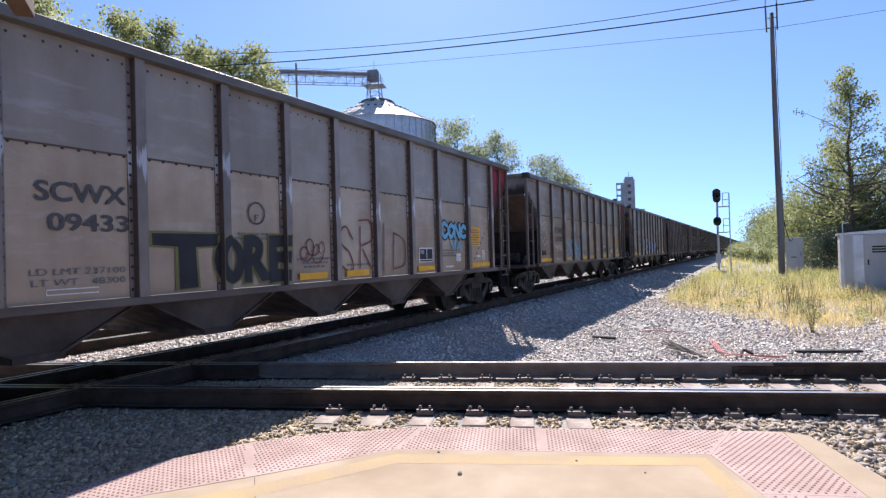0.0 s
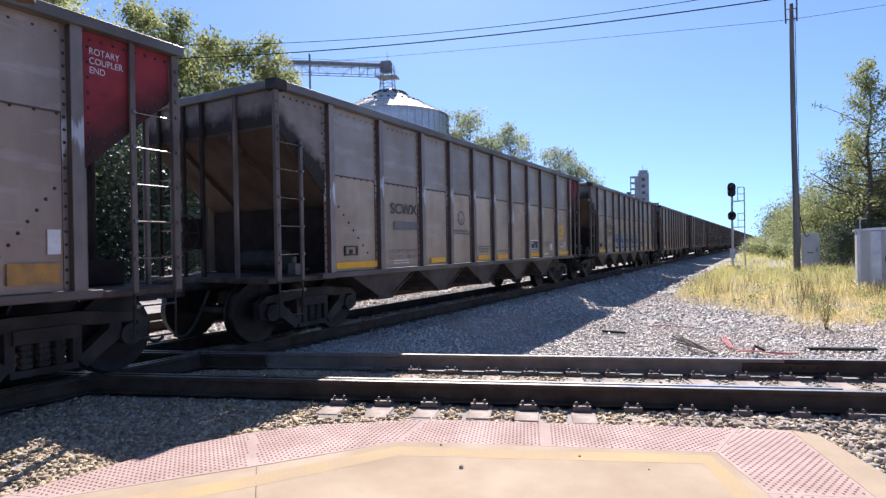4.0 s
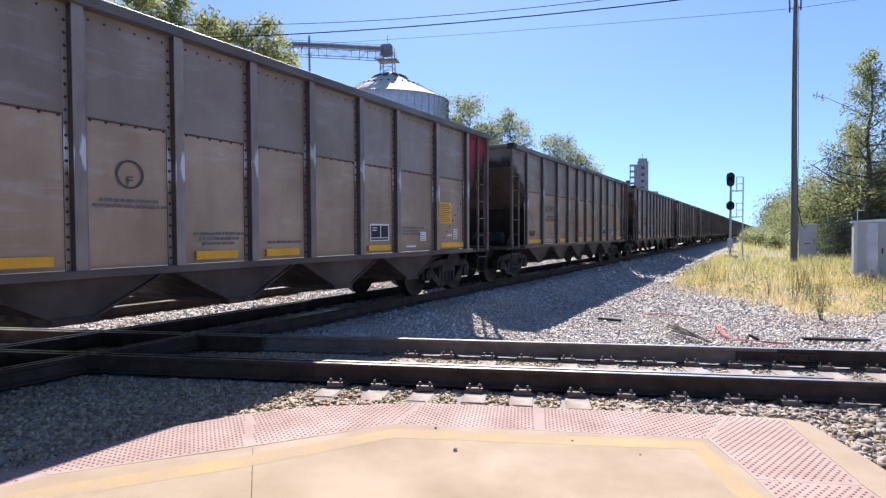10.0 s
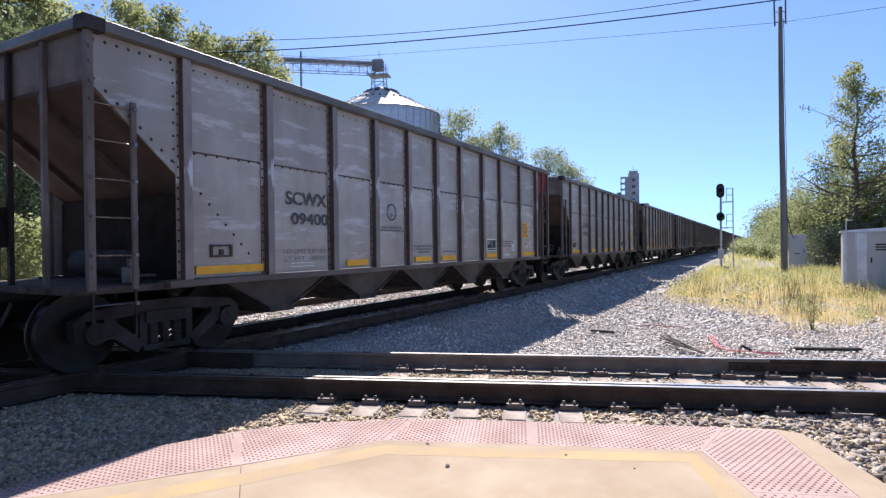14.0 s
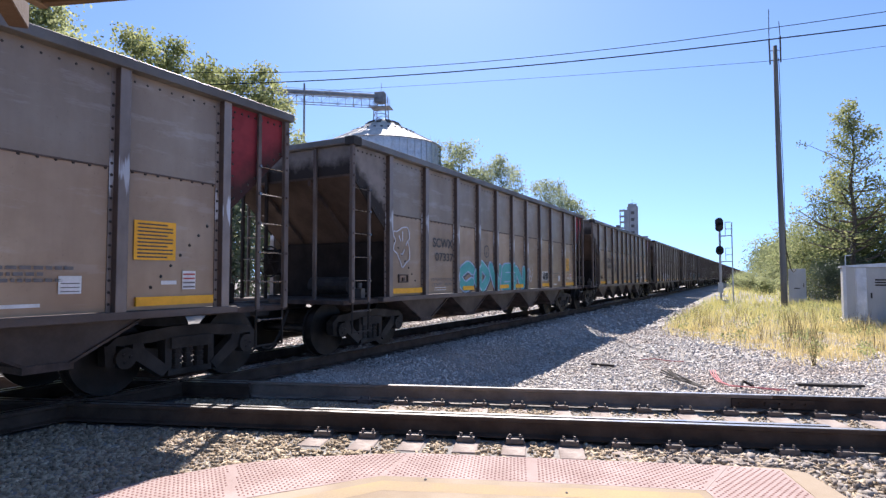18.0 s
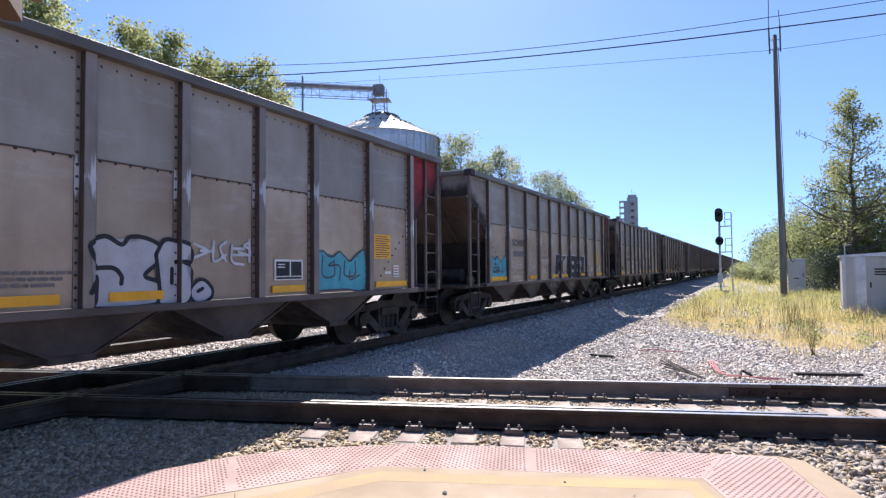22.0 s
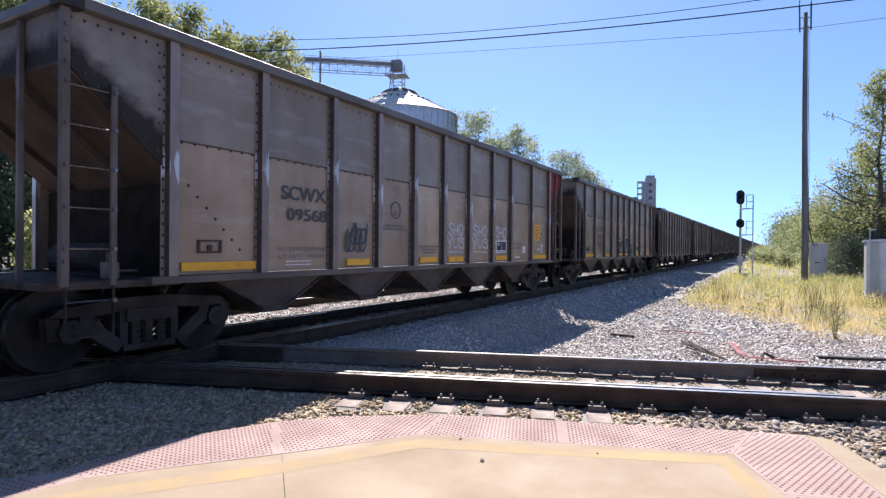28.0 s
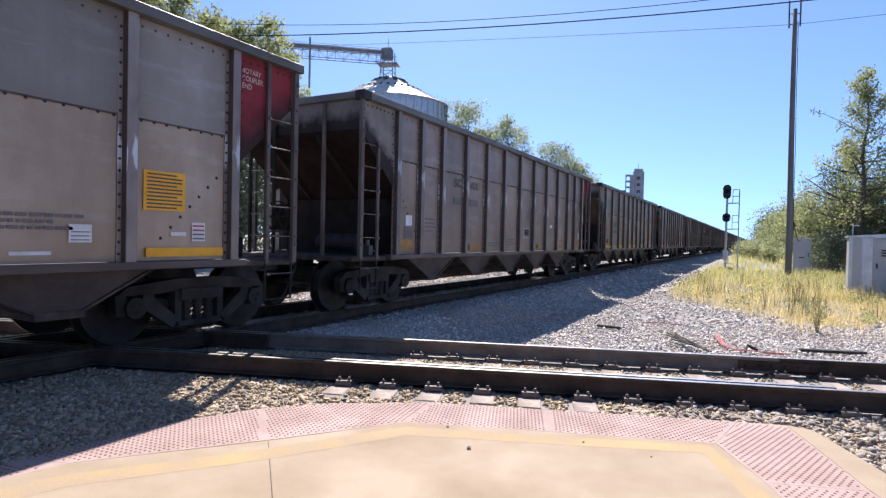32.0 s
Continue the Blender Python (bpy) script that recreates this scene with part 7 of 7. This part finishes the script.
SIGNED = "17 06 15 14 03 02|29 22|25 36 33|46 44 53 64 66 55 46|48 59 58 48|67 64 74 77|77 73 62|87 84 94 97|93 85 96 88|21 50 91 40"
TAGGED = "07 25 03|15 35|38 32 54|58 46 52|67 62 81|66 86|64 84|99 92|98 87 96 94 75"
FINGERS = "00 07 18 27 37 48 57 66 77 88 98 90 50 00|17 13 33 36|36 25 45 42|56 53 73 76|64 62 83"


covered = min((o for o in CARS[0].children if o.name.startswith("yellow_strip")), key=lambda o: abs(o.data.vertices[0].co.x - pan(3.3)))
bpy.data.objects.remove(covered)                           # that strip is painted over
blocks(0, (("T", pan(3.14), pan(3.90)), ("O", pan(3.86), pan(4.30)), ("R", pan(4.28), pan(4.72)), ("E", pan(4.70), pan(5.02))), 1.08, 1.72, P_BLACK, P_LIME, 0.055, 0.03)
word(0, "CONC", 9.1, 9.95, 1.72, 2.1, P_CYAN, P_BLACK)
note(0, "VA", 9.4, 9.8, 1.5, 1.68, P_CYAN, 0.05, 0.03), note(0, "SRID", 6.0, 7.9, 1.15, 1.95, P_REDL, 0.12), tag(0, 5.2, 5.8, 1.3, 1.7, P_REDL)
sketch(1), tag(1, 2.25, 2.9, 1.40, 1.62, P_WHITE, 5), drawn(1, "03 26 58 67 56 45 66 73 52 21 10|38 31|77 71|74 94|98 91", pan(3.25), pan(4.85), 1.06, 1.92, P_CYAN, 0.085), drawn(1, "12 05 18 28 36 34 44 47 58 56 45 23 12|31 43 55 63 61 40 31|62 66 76 73 92 96 85 71 62|86 95 93 80 71", pan(3.05), pan(5.05), 1.04, 1.74, P_WHITE, 0.024), note(1, "Toyez", 5.1, 5.9, 1.78, 1.98, P_CYAN), tag(1, 7.2, 7.7, 1.3, 1.6, P_WHITE)
sketch(2), word(2, "CANE", 3.05, 5.2, 1.02, 1.92, P_SILVER, P_SLATE), drawn(2, "08 29 38 36 54 58|66 46 44 62|78 72 92 98", pan(3.1), pan(5.1), 1.1, 1.85, P_SLATE, 0.02), word(2, "FUBY", 5.45, 7.9, 1.1, 1.78, P_PALE, P_BLUE), note(2, "VA", 5.2, 5.7, 1.6, 2.0, P_BLACK, 0.08)
sketch(3, 1.22), blocks(3, (("T", 4.86, 5.95), ("U", 5.85, 6.45), ("B", 6.42, 7.15), ("Y", 7.12, 7.72)), 1.02, 1.80, P_BLUE, P_WHITE, 0.06, 0.03, -0.08), note(3, "CREEP", 8.6, 9.1, 1.35, 1.48, P_WHITE), note(3, "YO!", 8.8, 9.1, 1.15, 1.28, P_WHITE), note(3, "I+A", 7.7, 8.4, 1.2, 1.5, P_SLATE), tag(3, 9.4, 9.8, 1.4, 1.7, P_WHITE)
P_NAVY = paint("dull_navy_spray", (0.055, 0.115, 0.22))
for x in (4.26, 5.37, 6.43, 7.57, 8.70):
    drawn(5, "04 16 38 59 79 97 95 93 70 50 20 02 04|24 27|44 47 56 45|64 67 75", x - 0.04, x + 0.66, 1.155, 1.345, P_WHITE, 0.024, P_NAVY, label="blue sprayed oval outlined in white")
    drawn(5, "08 18 38 59 69 77 75 95 84 82 60 50 41 12 03 15 06 08|48 46|58 56|46 55 66", x, x + 0.63, 1.33, 1.89, P_WHITE, 0.030, P_NAVY, label="blue sprayed rounded shape outlined in white", lift=0.0072, under=0.0068)
tag(5, 2.2, 2.85, 1.42, 1.62, P_WHITE, 5)
upper(6, 3, " TENCAeX"), note(6, "UOC", 3.25, 3.8, 2.95, 3.2, P_BRUSH, 0.05, 0.02), note(6, "N", 3.4, 3.65, 2.7, 2.9, P_BRUSH, 0.05, 0.02)
haloed(7, pan(6.08), pan(6.80), 1.22, 2.02, P_WHITE, 0.022), drawn(7, SIGNED, pan(7.10), pan(7.80), 1.40, 1.72, P_WHITE, 0.02)
haloed(8, pan(6.08), pan(6.80), 1.18, 1.98, P_SLATE, 0.03)
for k in (3.2, 4.2, 5.2):
    note(10, "Art", k, k + 0.4, 1.6, 1.8, P_FADED, 0.08)
blocks(11, (("Z", pan(3.10), pan(3.92)), ("F", pan(4.06), pan(4.55)), ("E", pan(4.5), pan(5.1)), ("S", pan(5.12), pan(5.75))), 1.06, 1.74, P_GHOST, P_PALE, 0.05, 0.02), sketch(11, 1.28)
word(12, "HOWLR", 3.0, 6.4, 1.0, 1.75, P_SLATE, P_WHITE), note(12, "SGT", 6.3, 6.7, 1.3, 1.7, P_WHITE), note(12, "VERKS", 7.1, 7.8, 1.1, 1.5, P_SLATE, 0.08), tag(12, 10.3, 10.8, 1.4, 1.8, P_SLATE)
sketch(16, 1.34), tag(16, 2.3, 2.85, 1.30, 1.62, P_GHOST, 5, 0.05), note(16, "CARE", 3.0, 3.9, 1.80, 2.05, P_BLACK, 0.06), word(16, "TUBBYLO", 3.0, 7.9, 1.05, 1.72, P_BLUE, P_WHITE, P_SLATE)
sketch(17, 1.35), word(17, "COVEN", 3.1, 6.9, 1.02, 1.72, P_TEAL, P_PALE, P_SLATE), tag(17, 7.0, 7.5, 1.2, 1.7, P_WHITE)
tag(18, 3.4, 3.8, 1.5, 1.9, P_SLATE, 5)
sketch(19), word(19, "TUGVY", 3.05, 6.2, 1.05, 1.62, P_SILVER, P_BLACK), drawn(19, "14 17 49 78 96 94 80 41 14", pan(5.85), pan(6.12), 1.1, 1.55, P_BLACK, 0.05, P_SILVER), drawn(19, "15 18 48 78 96 75 94 92 70 31 13 34 15", pan(6.22), pan(6.5), 1.12, 1.58, P_BLACK, 0.05, P_SILVER)
word(20, "CD", 1.1, 1.95, 1.12, 1.85, P_SILVER, P_BLACK), tag(20, 1.15, 1.8, 1.9, 2.7, P_GHOST, 2, 0.03), word(20, "JBS", 3.1, 3.95, 1.05, 1.72, P_SILVER, P_BLACK), drawn(20, "15 07 08 29 48 59 79 98 96 74 93 91 80 10 11 14 02|15 35 44 43", pan(6.02), pan(6.74), 1.0, 1.76, P_BLACK, 0.05, P_SILVER), drawn(20, "07 29 59 98 96 66 95 93 70 10 12 07|45 43|56 76", pan(6.70), pan(7.10), 1.0, 1.74, P_BLACK, 0.05, P_SILVER, lift=0.0074, under=0.007), drawn(20, "02 05 38 68 95 92 60 20 02|34 55", pan(7.10), pan(7.36), 1.0, 1.30, P_BLACK, 0.045, P_SILVER), drawn(20, TAGGED, pan(7.14), pan(7.86), 1.42, 1.80, P_WHITE, 0.035), drawn(20, FINGERS, pan(9.06), pan(9.92), 1.06, 1.76, P_SLATE, 0.03, P_AQUA)
drawn(21, FINGERS, pan(1.12), pan(1.90), 1.10, 1.78, P_SLATE, 0.03, P_AQUA), tag(21, 2.2, 2.8, 1.3, 1.6, P_WHITE), tag(21, 3.2, 3.9, 1.2, 1.7, P_WHITE), note(21, "up isup", 4.05, 4.95, 1.5, 1.68, P_WHITE, 0.05), tag(21, 4.3, 4.7, 1.2, 1.4, P_WHITE), blocks(21, (("K", pan(5.46), pan(6.66)), ("E", pan(6.62), pan(7.50)), ("E", pan(7.44), pan(8.36)), ("L", pan(8.30), pan(9.30))), 1.02, 1.82, P_BLACK, P_WHITE, 0.05, 0.03, 0.16), tag(21, 9.2, 9.7, 1.35, 1.7, P_WHITE)
blocks(22, (("R", pan(3.36), pan(3.93)), ("S", pan(5.04), pan(5.74)), ("A", pan(6.02), pan(6.46)), ("Y", pan(6.42), pan(7.04))), 1.05, 1.80, P_CREAM, P_BLACK, 0.04, 0.045)
drawn(22, "00 08 48 98 90 60 66 36 30 00", pan(4.14), pan(4.84), 1.04, 1.82, P_BLACK, 0.06, P_CREAM, False), drawn(22, "02 08 98 91 60 02", pan(7.06), pan(7.42), 1.16, 1.72, P_BLACK, 0.035, P_CREAM, False), note(22, "ACT", 7.1, 7.38, 1.48, 1.64, P_BLACK, 0.02)
upper(23, 1, "FUCKMYLIFe"), tag(23, 4.2, 4.8, 1.2, 1.5, P_WHITE), tag(23, 7.2, 7.8, 1.15, 1.6, P_GHOST)
upper(25, 5, "CUAE"), tag(25, 7.15, 7.8, 1.1, 1.6, P_SLATE, 5, 0.03), tag(25, 5.8, 6.9, 1.1, 1.8, P_WHITE, 2)
tag(26, 3.25, 3.8, 1.25, 1.75, P_SLATE, 7, 0.03)
for k in (6, 7, 8):
    note(26, "SHO", k + 0.2, k + 0.8, 1.62, 1.88, P_WHITE, 0.05, 0.01), note(26, "YUS", k + 0.15, k + 0.85, 1.34, 1.58, P_WHITE, 0.05, 0.01), drawn(26, "05 45 94", pan(k + 0.2), pan(k + 0.8), 1.22, 1.3, P_WHITE, 0.025)
drawn(27, "09 48 69 77 98 94 83 92 80 00 09|07 47 77 98|69 77 76 84 54 73 92 80|14 34 23 21", 6.17, 7.08, 0.98, 1.93, P_WHITE, 0.026, P_BLACK, label="dark sprayed letters outlined in white", under=0.0026)
drawn(27, "07 18 39 59 79 98 95 90 50 00 07|28 25 23 33|19 39 46 25 54 58|49 79 86 65 84|43 73|13 22 10|54 50", 7.30, 8.52, 0.98, 1.86, P_WHITE, 0.026, P_BLACK, label="dark sprayed letters outlined in white", under=0.0026)
drawn(27, "08 28 46 58 87 86 93 70 30 00 08|36 46 65 76 93 70 43 35 36|08 18 25", 8.50, 9.29, 0.98, 1.74, P_WHITE, 0.026, P_BLACK, label="dark sprayed heart outlined in white", under=0.0027)
tag(27, 2.25, 2.9, 1.30, 1.72, P_SLATE, 6, 0.035), drawn(27, "07 28 34 12 02|44 57 53 75 83|25 48 77 96 50 14", pan(3.2), pan(3.85), 1.28, 1.66, P_WHITE, 0.022)
STAR = "18 82|11 88|05 95|59 50"
drawn(28, STAR, 5.82, 6.10, 1.56, 1.78, P_WHITE, 0.02), drawn(28, SIGNED, 6.36, 7.20, 1.50, 1.92, P_WHITE, 0.022), drawn(28, STAR, 7.45, 7.66, 1.56, 1.76, P_WHITE, 0.02), plate(CARS[28], "white_label", 7.78, 8.04, 1.50, 1.60, M_WLABEL)
drawn(28, "05 28 22|34 46 55 43 32|58 66 74 62|77 87 71|92 98 85 94", 9.76, 10.55, 1.72, 2.08, P_WHITE, 0.022), drawn(28, "06 28 33|16 36|44 48 64 68|88 76 72 92|75 85|99 87 96 92 84", 9.78, 10.50, 1.36, 1.62, P_WHITE, 0.022), drawn(28, STAR, 9.98, 10.2, 1.60, 1.74, P_WHITE, 0.018), drawn(28, "38 22 50 71 66 38", 10.0, 10.12, 2.10, 2.22, P_WHITE, 0.018)
upper(29, 3, "TENAE")
for k in (3.1, 4.1, 5.1, 6.1, 7.1):
    tag(29, k, k + 0.8, 1.15 if k != 5.1 else 1.45, 1.65, P_SLATE, 5, 0.028)
note(29, "SEK", 3.3, 3.95, 1.2, 1.55, P_SILVER, 0.05)
for word_, x0, x1, z0, z1 in (("RURAL", 7.02, 7.80, 0.72, 0.86), ("PACE", 9.30, 9.86, 0.72, 0.86)):
    for k, ch in enumerate(word_):                           # chalked on the hopper plates
        w = (x1 - x0) / len(word_)
        q, f, lay = brushed(ch, x0 + w * k, x0 + w * (k + 1), z0, z1, 0.022, k + 3, 0.1)
        me = bpy.data.meshes.new("chalk_letter")
        me.from_pydata([(x, -1.286, z) for x, z in q], [], f)
        me.materials.append(P_GHOST)
        part("chalk_letter", me, None, CARS[21], "faint chalked letter")
for n in (3, 28):
    lettered(CARS[n], RIBS_B, "ROTARY\nCOUPLER\nEND", LONG - 0.95, LONG - 0.60, 3.22, 3.48, P_WHITE, lift=0.012)
lettered(CARS[29], RIBS, "ROTARY\nCOUPLER\nEND", LONG - 0.95, LONG - 0.60, 3.22, 3.48, P_CREAM, lift=0.012)

SHOWS = {0: "dark sprayed letters and cyan graffiti", 1: "pale blue and white graffiti", 2: "silver and blue graffiti", 3: "blue graffiti and close-set ribs", 5: "a row of blue sprayed shapes", 6: "large white letters along the top", 7: "thin white scrawls", 8: "a grey scrawl",
         11: "pale outlined graffiti letters", 12: "dark graffiti outlined in white", 13: "pale scratches", 16: "long blue graffiti outlined in white", 17: "teal and pink graffiti", 19: "silver graffiti", 20: "silver and turquoise graffiti", 21: "black graffiti outlined in white", 22: "large cream graffiti letters", 23: "large white letters along the top",
         25: "white letters along the top", 26: "three white sprayed tags", 27: "black graffiti outlined in silver", 28: "white tags and close-set ribs", 29: "white letters and dark tags"}
for n, what in SHOWS.items():
    tagged(CARS[n], "{} hopper car with {}".format({"g": "weathered grey-brown", "b": "grimy dark brown", "p": "scuffed pale grey", "o": "worn brown"}[ROSTER[n][0]], what))
LAG = [(0, -0.86), (2, -0.40), (5.5, 0.35), (7, 0.64), (9, 1.06), (10, 1.235), (11, 1.36), (13, 1.60), (14, 1.63), (16.5, 1.17), (18.5, 1.04), (20, 0.885), (21, 0.845), (22, 0.755), (24, 0.57), (25, 0.45), (27.5, 0.12), (30, -0.19), (32, -0.02)]


def run(t, lag):
    """How far the train's first car stands along the line at t seconds."""
    return 1.417 - 14.978 * t + lag


def motions():
    for n, c in CARS.items():
        walk(c, [(t, along(run(t, lag) + PITCH * n - (0.13 if n == 28 else 0), MAIN)) for t, lag in LAG])
    # the wheels roll while their car passes near
    times, lags = [t for t, lag in LAG], [lag for t, lag in LAG]
    steps = [(k / 30, run(k / 30, float(np.interp(k / 30, times, lags)))) for k in range(32 * 30 + 1)]
    for n, c in CARS.items():
        near = [(t, s) for t, s in steps if -14 < s + PITCH * n < 24]
        if len(near) < 3:
            continue
        for w in [o for o in c.children_recursive if o.name.startswith("wheelset")]:
            x = w.matrix_basis.translation.x
            rows = [(t, pose(x, 0, 0.457, 0, math.degrees(s / 0.457), 0)) for t, s in near]
            first, last = [(0, rows[0][1])] if near[0][0] > 0 else [], [(32, rows[-1][1])] if near[-1][0] < 32 else []
            walk(w, first + rows + last)


motions()
